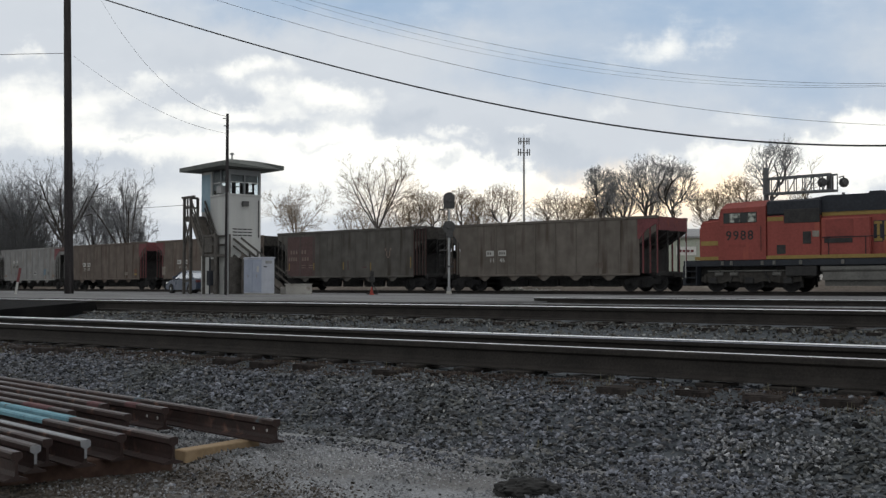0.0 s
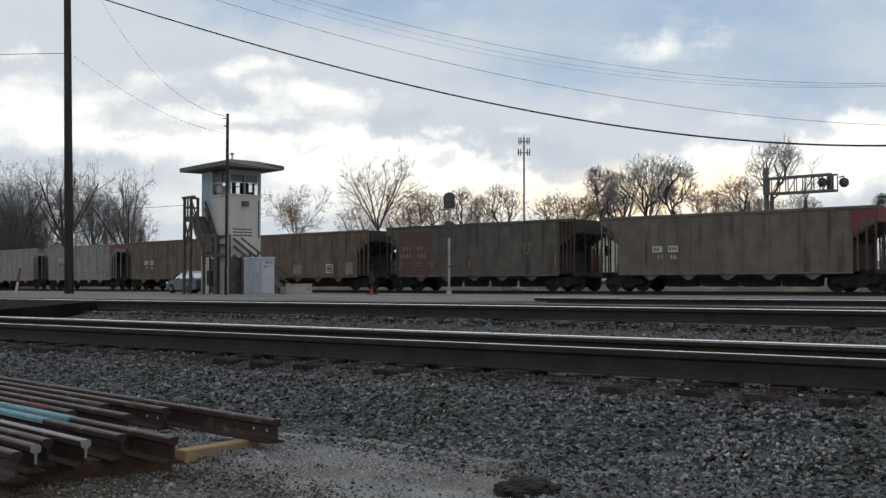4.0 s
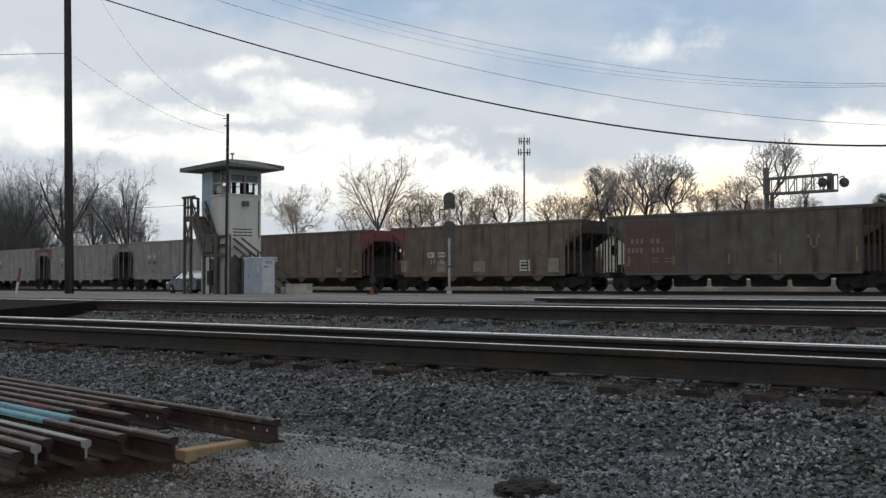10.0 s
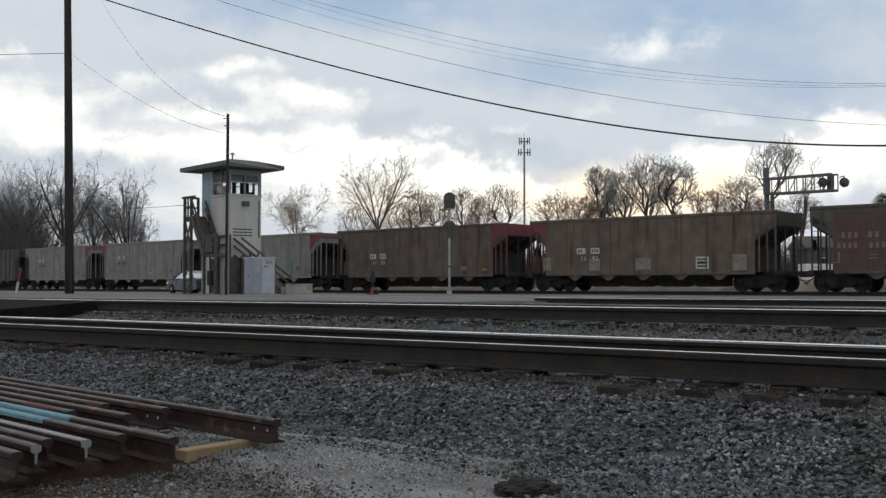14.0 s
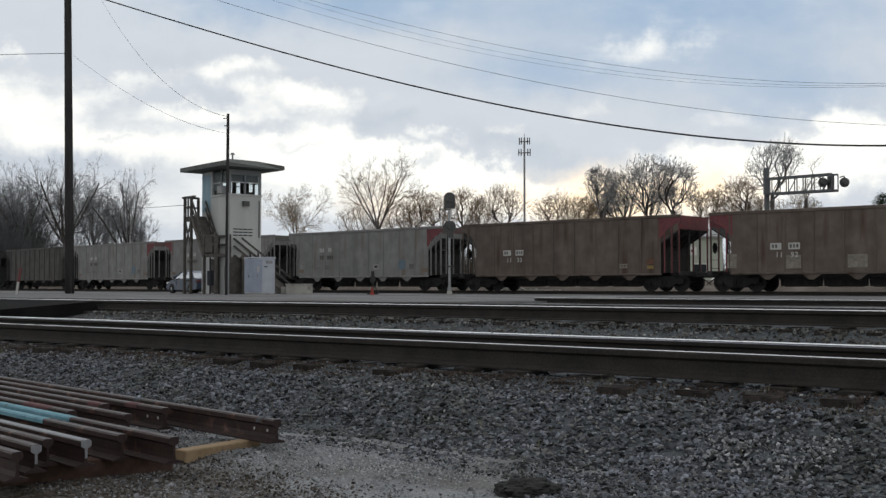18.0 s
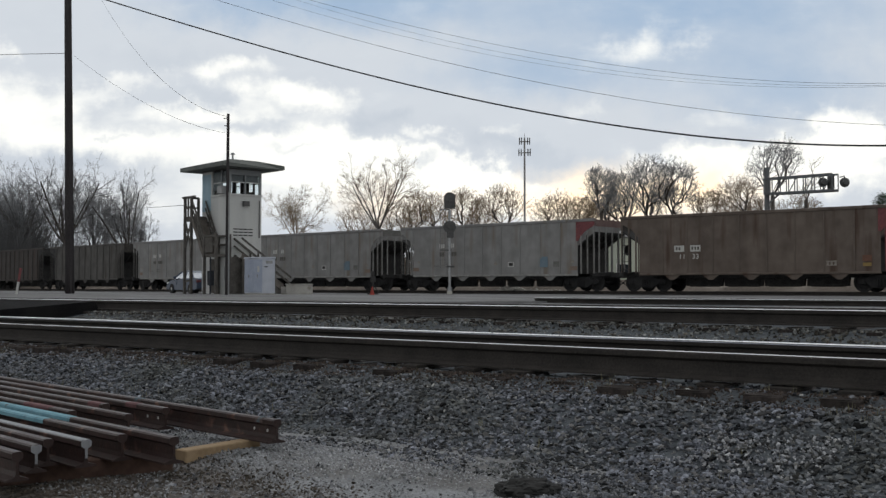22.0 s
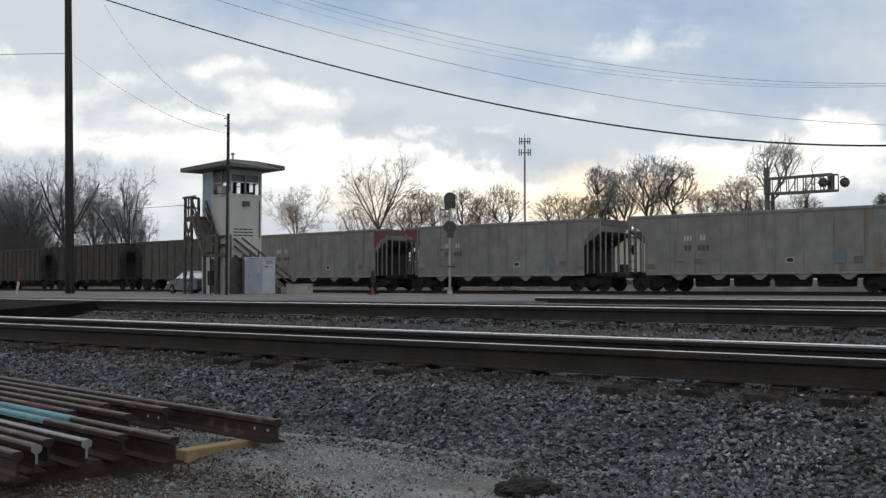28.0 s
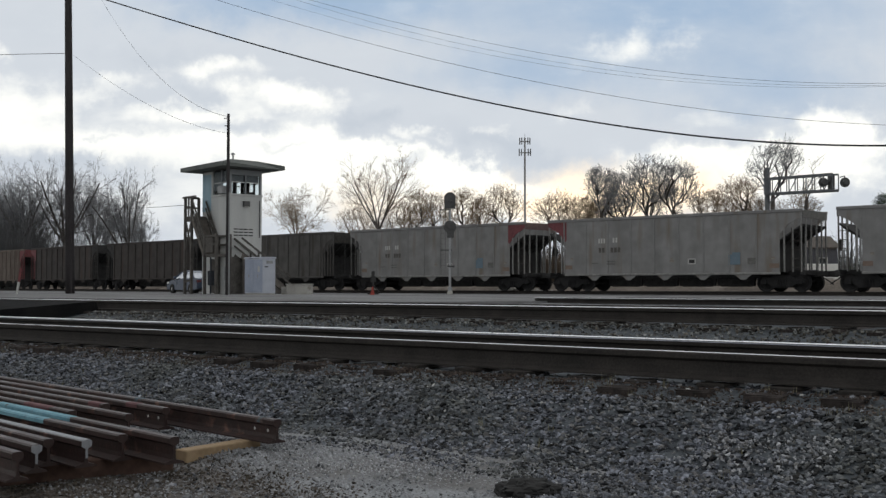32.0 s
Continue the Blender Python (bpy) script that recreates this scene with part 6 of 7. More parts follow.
def sedan():
    """A small saloon car; x runs forwards."""
    fwd = math.degrees(math.atan2(0.785, -0.62))
    c = thing("parked_car", pose(spot(341, 69.0), 69.0, YARD - 0.03, 0, 0, fwd), "silver blue saloon car parked behind the tower stairs", "car")
    lower = ((-2.25, 0.35), (-2.28, 0.75), (-2.15, 0.95), (-1.1, 1.0), (0.9, 0.98), (1.9, 0.84), (2.22, 0.68), (2.25, 0.32), (1.75, 0.25), (-1.8, 0.25))
    bm = prism(lower, -0.86, 0.86)
    bmesh.ops.bevel(bm, geom=[e for e in bm.edges if abs(e.verts[0].co.y - e.verts[1].co.y) < 0.01 and min(v.co.z for v in e.verts) > 0.5], offset=0.10, segments=3, affect="EDGES")
    part("body", bm, M_CARPAINT, c)
    cabin = prism(((-1.75, 0.98), (-1.1, 1.38), (-0.2, 1.46), (0.35, 1.40), (1.15, 0.97)), -0.80, 0.80)
    for v in cabin.verts:
        if v.co.z > 1.2:
            v.co.y *= 0.80
    part("cabin_glass", cabin, M_CARWINDOW, c, "car windows mirroring the sky")
    roof = prism(((-1.15, 1.36), (-1.05, 1.40), (-0.2, 1.48), (0.32, 1.42), (0.42, 1.36), (-0.2, 1.44)), -0.66, 0.66)
    part("roof", roof, M_CARPAINT, c)
    for y in (-1, 1):
        for xa, za, xb, zb, ya, yb in ((0.35, 1.40, 1.12, 0.98, 0.65, 0.80), (-0.35, 1.45, -0.4, 0.98, 0.65, 0.80), (-1.1, 1.38, -1.72, 0.98, 0.65, 0.80)):
            part("pillar", bar((xa, y * ya, za), (xb, y * yb, zb), 0.06, 0.07), M_CARPAINT, c)
        part("headlight", box(2.0, 2.24, y * 0.72 - 0.13, y * 0.72 + 0.13, 0.62, 0.76, 0.03), M_LAMP, c)
        part("tail_light", box(-2.29, -2.16, y * 0.70 - 0.14, y * 0.70 + 0.14, 0.72, 0.88, 0.02), M_RED, c)
        part("door_mirror", box(0.7, 0.85, y * 0.95 - 0.09, y * 0.95 + 0.09, 0.98, 1.12, 0.03), M_CARPAINT, c)
        for x in (-1.35, 1.38):
            wh = part("wheel", revolve(((0.20, -0.1), (0.31, -0.1), (0.325, -0.06), (0.325, 0.06), (0.31, 0.1), (0.20, 0.1)), 18, pose(x, y * 0.80, 0.325, 90)), M_RUBBER, c)
            part("rim", revolve(((0.05, -0.105), (0.20, -0.09), (0.20, 0.09), (0.05, 0.105)), 14, pose(x, y * 0.80, 0.325, 90)), M_ALU, wh)
    part("bumper", box(2.2, 2.3, -0.75, 0.75, 0.32, 0.5, 0.03), M_CARPAINT, c)


sedan()


def cone(x, depth, z):
    c = thing("traffic_cone", pose(spot(x, depth), depth, z), "small orange traffic cone on the yard gravel", "cone")
    part("base", box(-0.14, 0.14, -0.14, 0.14, 0, 0.03, 0.01), M_CONE, c)
    part("shell", revolve(((0.115, 0.03), (0.03, 0.42), (0.018, 0.43)), 14), M_CONE, c)


cone(657, 57, YARD)


def switch_stand():
    d = 58.6
    c = thing("switch_stand", pose(spot(658, d), d, YARD), "low black switch stand behind the cone", "switch stand")
    part("base", box(-0.3, 0.3, -0.15, 0.15, -0.03, 0.08, 0.01), M_BLACK, c)
    part("post", rod((0, 0, 0.05), (0, 0, 0.7), 0.05, n=8), M_BLACK, c)
    part("target", box(-0.15, 0.15, -0.06, 0.06, 0.66, 1.0, 0.03), M_BLACK, c)
    part("lamp", box(-0.09, 0.09, -0.07, 0.07, 1.0, 1.28, 0.03), M_BLACK, c)
    part("lever", bar((0.05, -0.05, 0.5), (0.35, -0.15, 0.12), 0.04, 0.04), M_BLACK, c)


switch_stand()


def marker_post():
    x = spot(30, 62)
    c = thing("marker_post", pose(x, 62, YARD), "leaning slim marker post, red above white", "marker post")
    part("lower_post", bar((-0.08, 0, 0), (0.03, 0, 0.7), 0.09, 0.12), M_WHITEP, c, "white lower half")
    part("upper_post", bar((0.03, 0, 0.7), (0.16, 0, 1.5), 0.09, 0.12), M_RED, c, "red upper half")


marker_post()


def utility_pole(x, depth, r0, r1, top, label, lean=0.0):
    c = thing("utility_pole", pose(spot(x, depth), depth, YARD - 0.02, 0, lean, 0), label, "utility pole")
    bm = bmesh.new()
    n = 14
    pts = [(r0 + (r1 - r0) * i / 10, top * i / 10) for i in range(11)]
    add_revolve(bm, pts, n)
    part("shaft", bm, M_POLE, c, smooth=True)
    return c


BIG = utility_pole(122.0, 66, 0.28, 0.19, 24.0, "tall dark wooden utility pole, leaning slightly", -1.05)
part("ground_wire_cover", box(0.12, 0.2, -0.30, -0.24, 0, 4.0), M_POLE, BIG)
part("crossarm", box(-1.3, 1.3, -0.30, -0.18, 22.6, 22.75, 0.01), M_POLE, BIG)
SMALL = utility_pole(400, 57.5, 0.11, 0.075, 9.75, "slim dark pole before the tower")
part("bracket", bar((-0.25, 0, 9.5), (0.0, 0, 9.5), 0.04, 0.05), M_STEEL, SMALL)
part("bracket", bar((-0.2, 0, 9.1), (0.0, 0, 9.1), 0.04, 0.05), M_STEEL, SMALL)
part("conduit", rod((0.10, -0.08, 0), (0.09, -0.07, 5.5), 0.04, n=6), M_STEEL, SMALL)


def cable(way, d0, d1, r, label):
    """A hanging wire through a few bearings (x, y), its depth running from d0 to d1."""
    bm = bmesh.new()
    rings = []
    n = 40
    x0, x1 = way[0][0], way[-1][0]
    curve = np.polyfit([p[0] / 1000 for p in way], [p[1] for p in way], min(3, len(way) - 1))
    for i in range(n + 1):
        x = x0 + (x1 - x0) * i / n
        y = float(np.polyval(curve, x / 1000))
        d = d0 + (d1 - d0) * i / n
        rings.append([bm.verts.new((spot(x, d), d + r * math.cos(k * 2.0944), level(y, d) + r * math.sin(k * 2.0944))) for k in range(3)])
    for p, q in zip(rings, rings[1:]):
        for k in range(3):
            bm.faces.new((p[k], p[(k + 1) % 3], q[(k + 1) % 3], q[k]))
    bmesh.ops.recalc_face_normals(bm, faces=bm.faces)
    ob = part("overhead_cable", bm, M_WIRE)
    return tagged(ob, label, "cable", "overhead cables")


THIN = "thin black overhead wire across the yard"
cable(((119, -25), (200, 4), (400, 62), (600, 118), (784, 163), (1000, 207), (1200, 237), (1400, 253), (1600, 257)), 66, 44, 0.046, "thick black overhead cable sagging across the yard")
cable(((340, -15), (500, 31), (784, 108), (1000, 154), (1200, 187), (1480, 214), (1650, 224)), 66, 60, 0.014, THIN)
cable(((540, -5), (784, 56), (1000, 99), (1200, 129), (1400, 142), (1660, 143)), 70, 62, 0.012, THIN)
cable(((520, -4), (784, 69), (1000, 109), (1200, 138), (1400, 148), (1660, 146)), 71, 63, 0.008, THIN)
cable(((470, -6), (784, 78), (1000, 117), (1200, 145), (1400, 151), (1660, 147)), 72, 64, 0.008, THIN)
cable(((170, -8), (230, 82), (300, 156), (350, 188), (398, 205)), 65, 57.6, 0.013, "thin drooping wire down to the slim pole")
cable(((124, 96), (200, 150), (250, 180), (398, 235)), 65.8, 57.6, 0.010, "thin drooping wire between the two poles")
cable(((-80, 97), (50, 93), (119, 92)), 66, 66, 0.020, "thin wire into the tall pole")
cable(((180, 372), (252, 368), (326, 363)), 130, 65.4, 0.020, "thin service wire to the tower stairs")


# ------------------------------------------------------------------ signals
def signal_mast():
    d = 60.5
    c = thing("railway_signal", pose(spot(794, d), d, YARD + 0.12), "silver signal mast with two round black heads", "railway signal")
    k = F / d
    z = lambda y: level(y, d) - YARD - 0.12
    part("base", box(-0.15, 0.15, -0.15, 0.15, -0.2, 0.06, 0.03), M_CONC, c)
    part("mast", rod((0, 0, 0.1), (0, 0, z(372)), 0.075, n=10), M_ALU, c)
    part("mast_collar", rod((0, 0, 0.05), (0, 0, 0.28), 0.13, n=10), M_ALU, c)
    for y0, r, name in ((354, 0.34, "upper"), (402, 0.36, "lower")):
        bm = bmesh.new()
        if name == "upper":
            add_box(bm, -0.31, 0.31, -0.10, -0.06, z(y0) - 0.50, z(y0) + 0.18)
            add_rod(bm, (0, -0.106, z(y0) + 0.10), (0, -0.055, z(y0) + 0.10), 0.33, n=20)
        else:
            add_rod(bm, (0, -0.10, z(y0)), (0, -0.06, z(y0)), r, n=20)
        head = part("signal_head", bm, M_SIGNAL, c, "round black signal backplate")
        part("lamp_housing", box(-0.16, 0.16, -0.06, 0.3, z(y0) - 0.3, z(y0) + 0.24, 0.03), M_SIGNAL, head)
        part("hood", rod((0, -0.32, z(y0) + 0.02), (0, -0.1, z(y0) + 0.02), 0.12, n=12), M_SIGNAL, head)
    part("junction_box", box(-0.16, 0.22, -0.12, 0.12, z(421), z(411), 0.02), M_SIGNAL, c)
    part("clamp", box(-0.30, 0.1, -0.05, 0.05, z(443) - 0.03, z(443) + 0.03), M_SIGNAL, c)
    part("clamp", box(-0.15, 0.26, -0.08, 0.05, z(472) - 0.05, z(472) + 0.05), M_SIGNAL, c)
    part("bracket", bar((-0.55, 0, z(443)), (0, 0, z(443)), 0.05, 0.05), M_SIGNAL, c)
    rail = part("ladder", bar((-0.52, 0.12, z(474)), (-0.52, 0.12, z(366)), 0.018, 0.018), M_SIGNAL, c, "thin steel ladder")
    part("ladder_rail", bar((-0.26, 0.12, z(474)), (-0.26, 0.12, z(366)), 0.018, 0.018), M_SIGNAL, rail)
    for i in range(11):
        part("rung", rod((-0.52, 0.12, z(470 - i * 9.5)), (-0.26, 0.12, z(470 - i * 9.5)), 0.007, n=5), M_SIGNAL, rail)
    part("platform", box(-0.58, 0.05, 0.0, 0.3, z(371) - 0.02, z(371) + 0.02), M_SIGNAL, c)


signal_mast()


M_LATTICE = surface("weathered_galvanised_lattice", (0.10, 0.108, 0.116), (0.18, 0.19, 0.20), 0.6, 0.3, grain=20, blotch=3, bump=0.04)


def cantilever():
    """A crossing signal with a lattice arm and round flashing lamps, turned off."""
    d0 = 62.0
    c = thing("crossing_signal", pose(spot(1357, d0), d0, YARD), "grey lattice cantilever crossing signal with round black lamps", "crossing signal")
    z = lambda y, d: level(y, d) - YARD
    part("mast", rod((0, 0, 0), (0, 0, z(297, d0)), 0.15, n=12), M_LATTICE, c)
    part("mast_base", box(-0.35, 0.35, -0.35, 0.35, 0, 0.35, 0.03), M_CONC, c)
    d1 = 58.8
    a = Vector((0.0, 0.0, 0))
    b = Vector((spot(1478, d1) - spot(1357, d0), d1 - d0, 0))
    way = b.normalized()
    side = Vector((-way.y, way.x, 0)) * 0.32
    top0, top1, low0, low1 = z(317, d0), z(308, d1), z(344, d0), z(337, d1)
    for sgn in (-1, 1):
        o = side * sgn
        part("top_chord", bar(a + o + Vector((0, 0, top0)), b + o + Vector((0, 0, top1)), 0.08, 0.10), M_LATTICE, c)
        part("bottom_chord", bar(a + o + Vector((0, 0, low0)), b + o + Vector((0, 0, low1)), 0.08, 0.12), M_LATTICE, c)
        n = 8
        for i in range(n + 1):
            f0 = i / n
            p = a + (b - a) * f0 + o
            zt, zl = top0 + (top1 - top0) * f0, low0 + (low1 - low0) * f0
            part("strut", bar(p + Vector((0, 0, zl)), p + Vector((0, 0, zt)), 0.05, 0.05), M_LATTICE, c)
            if i < n and sgn < 0 and i % 2 == 1:
                p2 = a + (b - a) * (i + 1) / n + o
                part("diagonal", bar(p + Vector((0, 0, zl)), p2 + Vector((0, 0, zt)), 0.04, 0.04), M_LATTICE, c)
    for i in range(5):
        p = a + (b - a) * i / 4
        part("tie_bar", bar(p - side + Vector((0, 0, low0 + (low1 - low0) * i / 4)), p + side + Vector((0, 0, low0 + (low1 - low0) * i / 4)), 0.05, 0.05), M_LATTICE, c)
    part("walkway", bar(a + Vector((0, 0, low0 + 0.05)), b + Vector((0, 0, low1 + 0.05)), 0.5, 0.03), M_LATTICE, c)
    part("knee_brace", bar((0, 0, low0 - 0.6), a + (b - a) * 0.2 + Vector((0, 0, low0)), 0.08, 0.08), M_LATTICE, c)
    for xp in (1452, 1490):
        f0 = (xp - 1357) / 121.0
        p = a + (b - a) * f0
        dd = d0 + p.y
        q = Vector((spot(xp, dd) - spot(1357, d0), p.y, z(324, dd)))
        bm = bmesh.new()
        add_rod(bm, q + Vector((0, -0.42, 0)), q + Vector((0, -0.36, 0)), 0.265, n=20)
        lamp = part("flasher", bm, M_SIGNAL, c, "round black lamp backplate")
        part("hood", rod(q + Vector((0, -0.7, 0)), q + Vector((0, -0.42, 0)), 0.16, n=12), M_SIGNAL, lamp)
        part("lamp_arm", bar(q + Vector((0, -0.36, 0.35)), q + Vector((0, 0.3, 0.35)), 0.05, 0.05), M_LATTICE, c)
        part("lamp_arm", bar(q + Vector((0, -0.36, 0)), q + Vector((0, -0.36, 0.36)), 0.05, 0.05), M_LATTICE, c)
    q = Vector((spot(1470, 59) - spot(1357, d0), 59 - d0, z(323, 59)))
    part("lamp_cluster", box(q.x - 0.10, q.x + 0.12, q.y - 0.3, q.y + 0.3, q.z - 0.40, q.z + 0.40, 0.05), M_SIGNAL, c, "dark end-on lamps")
    part("junction_box", box(-0.3, 0.3, -0.3, 0.0, 1.2, 2.0, 0.02), M_LATTICE, c)


cantilever()


def cell_tower():
    d = 420.0
    c = thing("phone_mast", pose(spot(927, d), d, YARD), "slim grey phone mast with two antenna rings", "phone mast")
    k = d / F
    zt = level(243, d) - YARD
    part("pole", rod((0, 0, 0), (0, 0, zt), 0.5, 0.36, n=10), M_STEEL, c)
    for yc, w in ((250, 9), (270, 10)):
        zc = level(yc, d) - YARD
        part("ring", add_bar(bar((-w * k, 0, zc), (w * k, 0, zc), 0.35, 0.35), (0, -w * k * 0.6, zc), (0, w * k * 0.6, zc), 0.35, 0.35), M_STEEL, c)
        for i in range(6):
            x = (-1 + 2 * i / 5) * w * k
            if abs(x) > 0.3 * w * k:
                part("antenna", box(x - 0.2, x + 0.2, -0.6, -0.2, zc - 1.2, zc + 1.5, 0.05), M_SIGNAL, c)
    part("lightning_rod", rod((0, 0, zt), (0, 0, zt + 1.5), 0.1, n=5), M_STEEL, c)


cell_tower()
# ------------------------------------------------------------------ beyond the train
def berm():
    """A low brown bank along the far side of the train's track."""
    us = [-150 + 2.5 * i for i in range(92)]
    rows = []
    for j, (d, z) in enumerate(((5.0, YARD - 0.08), (6.2, YARD + 0.35), (7.4, YARD + 0.78), (11.0, YARD + 0.84), (16.0, YARD + 0.45), (22.0, YARD - 0.08))):
        rows.append([(*train_line(u, 1.55 + d + 0.5 * noise.noise((u * 0.12, j, 0)))[:2], z + (0.16 * noise.noise((u * 0.22, j * 2.0, 1)) if 0 < j < 5 else 0)) for u in us])
    w = len(us)
    faces = [(j * w + i, j * w + i + 1, (j + 1) * w + i + 1, (j + 1) * w + i) for j in range(5) for i in range(w - 1)]
    me = bpy.data.meshes.new("earth_bank")
    me.from_pydata([v for r in rows for v in r], [], faces)
    me.materials.append(M_BANK)
    me.shade_smooth()
    tagged(new("earth_bank", me), "low bank of brown earth and dead grass behind the train", "bank", kind="structure")


M_BANK = surface("brown_bank", (0.105, 0.091, 0.080), (0.20, 0.175, 0.152), 0.95, grain=6, blotch=0.4, bump=0.3, stain=(0.24, 0.215, 0.19), stain_at=0.6, spec=0.1)
M_SHED = surface("pale_green_cladding", (0.38, 0.42, 0.36), (0.50, 0.53, 0.46), 0.7, grain=6, blotch=0.6, bump=0.05, streak=True)
M_WHITEWALL = surface("white_cladding", (0.62, 0.62, 0.60), (0.74, 0.74, 0.72), 0.7, grain=6, blotch=0.6, bump=0.05)
berm()


def shed():
    d = 92.0
    x0, x1 = spot(1068, d), spot(1300, 88)
    c = thing("shed", pose(x0, d, YARD), "pale green metal-clad shed behind the train", "shed")
    w = x1 - x0
    part("wall", box(0, w, 0, 0.2, 0, 4.6), M_SHED, c)
    part("wall", box(0, 0.2, 0.2, 7.8, 0, 4.6), M_SHED, c)
    part("wall", box(w - 0.2, w, 0.2, 7.8, 0, 4.6), M_SHED, c)
    part("wall", box(0, w, 7.8, 8.0, 0, 4.6), M_SHED, c)
    part("roof", prism(((-0.3, 4.6), (-0.3, 4.75), (4.0, 5.6), (8.3, 4.75), (8.3, 4.6)), -0.3, w + 0.3, pose(0, 0, 0, 0, 0, -90) @ Matrix.Diagonal((-1, 1, 1, 1))), M_STEEL, c, "grey metal roof")
    n = int(w / 0.9)
    for i in range(n):
        part("cladding_rib", box(0.4 + i * 0.9, 0.46 + i * 0.9, -0.04, 0.0, 0.1, 4.5), M_SHED, c)
    sx = spot(1196, d) - x0
    part("sign", box(sx, sx + 1.7, -0.09, -0.045, 3.1, 3.85, 0.01), M_WHITEWALL, c, "white sign with unreadable red lettering")
    for i in range(4):
        part("sign_bar", box(sx + 0.2 + i * 0.34, sx + 0.46 + i * 0.34, -0.10, -0.09, 3.36, 3.58), M_RED, c)
    for k in (1.0, 4.2, 7.6):
        win = part("window", box(k, k + 1.2, -0.05, 0.0, 1.4, 2.4), M_WHITEWALL, c)
        part("pane", box(k + 0.07, k + 1.13, -0.06, -0.05, 1.47, 2.33), M_DKGLASS, win)


shed()


M_WEED = surface("dead_weeds", (0.075, 0.058, 0.046), (0.155, 0.122, 0.095), 0.95, grain=5, blotch=0.4, bump=0.0, spec=0.05)
M_HOUSE = surface("grey_house_cladding", (0.085, 0.088, 0.105), (0.14, 0.142, 0.16), 0.8, grain=6, blotch=0.6, bump=0.05)


def weeds():
    """Tall dead weeds on the bank behind the train."""
    rnd = random.Random(41)
    verts, faces = [], []
    for _ in range(11000):
        u = rnd.uniform(-48, 14)
        x, y, _a = train_line(u, 1.55 + rnd.uniform(8.0, 14.0))
        if x / y * F + 784 > 1062:
            continue
        h = rnd.uniform(0.7, 1.25) * (2.4 + 0.8 * noise.noise((u * 0.25, 0, 3)))
        a = rnd.uniform(0, 6.283)
        dx, dy = math.cos(a) * rnd.uniform(0.02, 0.06), math.sin(a) * 0.04
        z = YARD + 0.55
        k = len(verts)
        verts += [(x - dx, y - dy, z), (x + dx, y + dy, z), (x + rnd.gauss(0, 0.22), y + rnd.gauss(0, 0.22), z + h)]
        faces.append((k, k + 1, k + 2))
    me = bpy.data.meshes.new("dead_weeds")
    me.from_pydata(verts, [], faces)
    me.materials.append(M_WEED)
    tagged(new("dead_weeds", me), "tall dead brown weeds on the bank behind the train", "weeds", kind="stuff")


weeds()


def far_house():
    d = 118.0
    x0, x1 = spot(1428, d), spot(1480, d)
    w = x1 - x0
    c = thing("small_house", pose(x0, d, YARD), "small grey clad house with a brown gable roof", "house")
    part("wall", box(0, w, 0, 0.2, 0, 4.6), M_HOUSE, c)
    part("wall", box(0, w, 5.8, 6.0, 0, 4.6), M_HOUSE, c)
    part("wall", box(0, 0.2, 0.2, 5.8, 0, 4.6), M_HOUSE, c)
    part("wall", box(w - 0.2, w, 0.2, 5.8, 0, 4.6), M_HOUSE, c)
    part("roof", prism(((-0.3, 4.6), (-0.3, 4.75), (3.0, 6.1), (6.3, 4.75), (6.3, 4.6)), -0.3, w + 0.3, pose(0, 0, 0, 0, 0, -90) @ Matrix.Diagonal((-1, 1, 1, 1))), M_STEPPALE, c, "brown shingle roof")
    win = part("window", box(w / 2 - 0.5, w / 2 + 0.5, -0.05, 0.0, 2.4, 3.6), M_WHITEWALL, c)
    part("pane", box(w / 2 - 0.42, w / 2 + 0.42, -0.06, -0.05, 2.48, 3.52), M_DKGLASS, win)


far_house()


def white_trailer():
    d = 88.0
    x0, x1 = spot(1424, d), spot(1484, d)
    w = x1 - x0
    c = thing("white_trailer", pose(x0, d, YARD + 0.1), "low white box trailer parked beyond the train", "trailer")
    part("box_body", box(0, w, 0, 1.9, 0.75, 2.2, 0.05), M_WHITEWALL, c)
    part("chassis", box(0.1, w - 0.1, 0.2, 1.7, 0.55, 0.75), M_BLACK, c)
    for x in (0.7, w - 0.7):
        part("wheel", revolve(((0.15, -0.1), (0.33, -0.1), (0.33, 0.1), (0.15, 0.1)), 16, pose(x, 0.15, 0.33, 90)), M_RUBBER, c)
        part("wheel", revolve(((0.15, -0.1), (0.33, -0.1), (0.33, 0.1), (0.15, 0.1)), 16, pose(x, 1.75, 0.33, 90)), M_RUBBER, c)


white_trailer()


def white_car():
    d = 84.0
    c = thing("white_car", pose(spot(1292, d), d, YARD + 0.05, 0, 0, 12), "white parked car beyond the train", "car")
    part("body", prism(((-2.1, 0.3), (-2.15, 0.8), (-1.3, 0.95), (-0.9, 1.45), (0.5, 1.5), (1.1, 0.98), (2.0, 0.85), (2.15, 0.35)), -0.8, 0.8), M_WHITEWALL, c)
    part("side_glass", prism(((-1.1, 1.0), (-0.8, 1.38), (0.45, 1.42), (0.95, 1.0)), -0.815, 0.815), M_DKGLASS, c)
    for x in (-1.3, 1.3):
        for y in (-0.75, 0.75):
            part("wheel", revolve(((0.15, -0.1), (0.32, -0.1), (0.32, 0.1), (0.15, 0.1)), 14, pose(x, y, 0.32, 90)), M_RUBBER, c)


white_car()


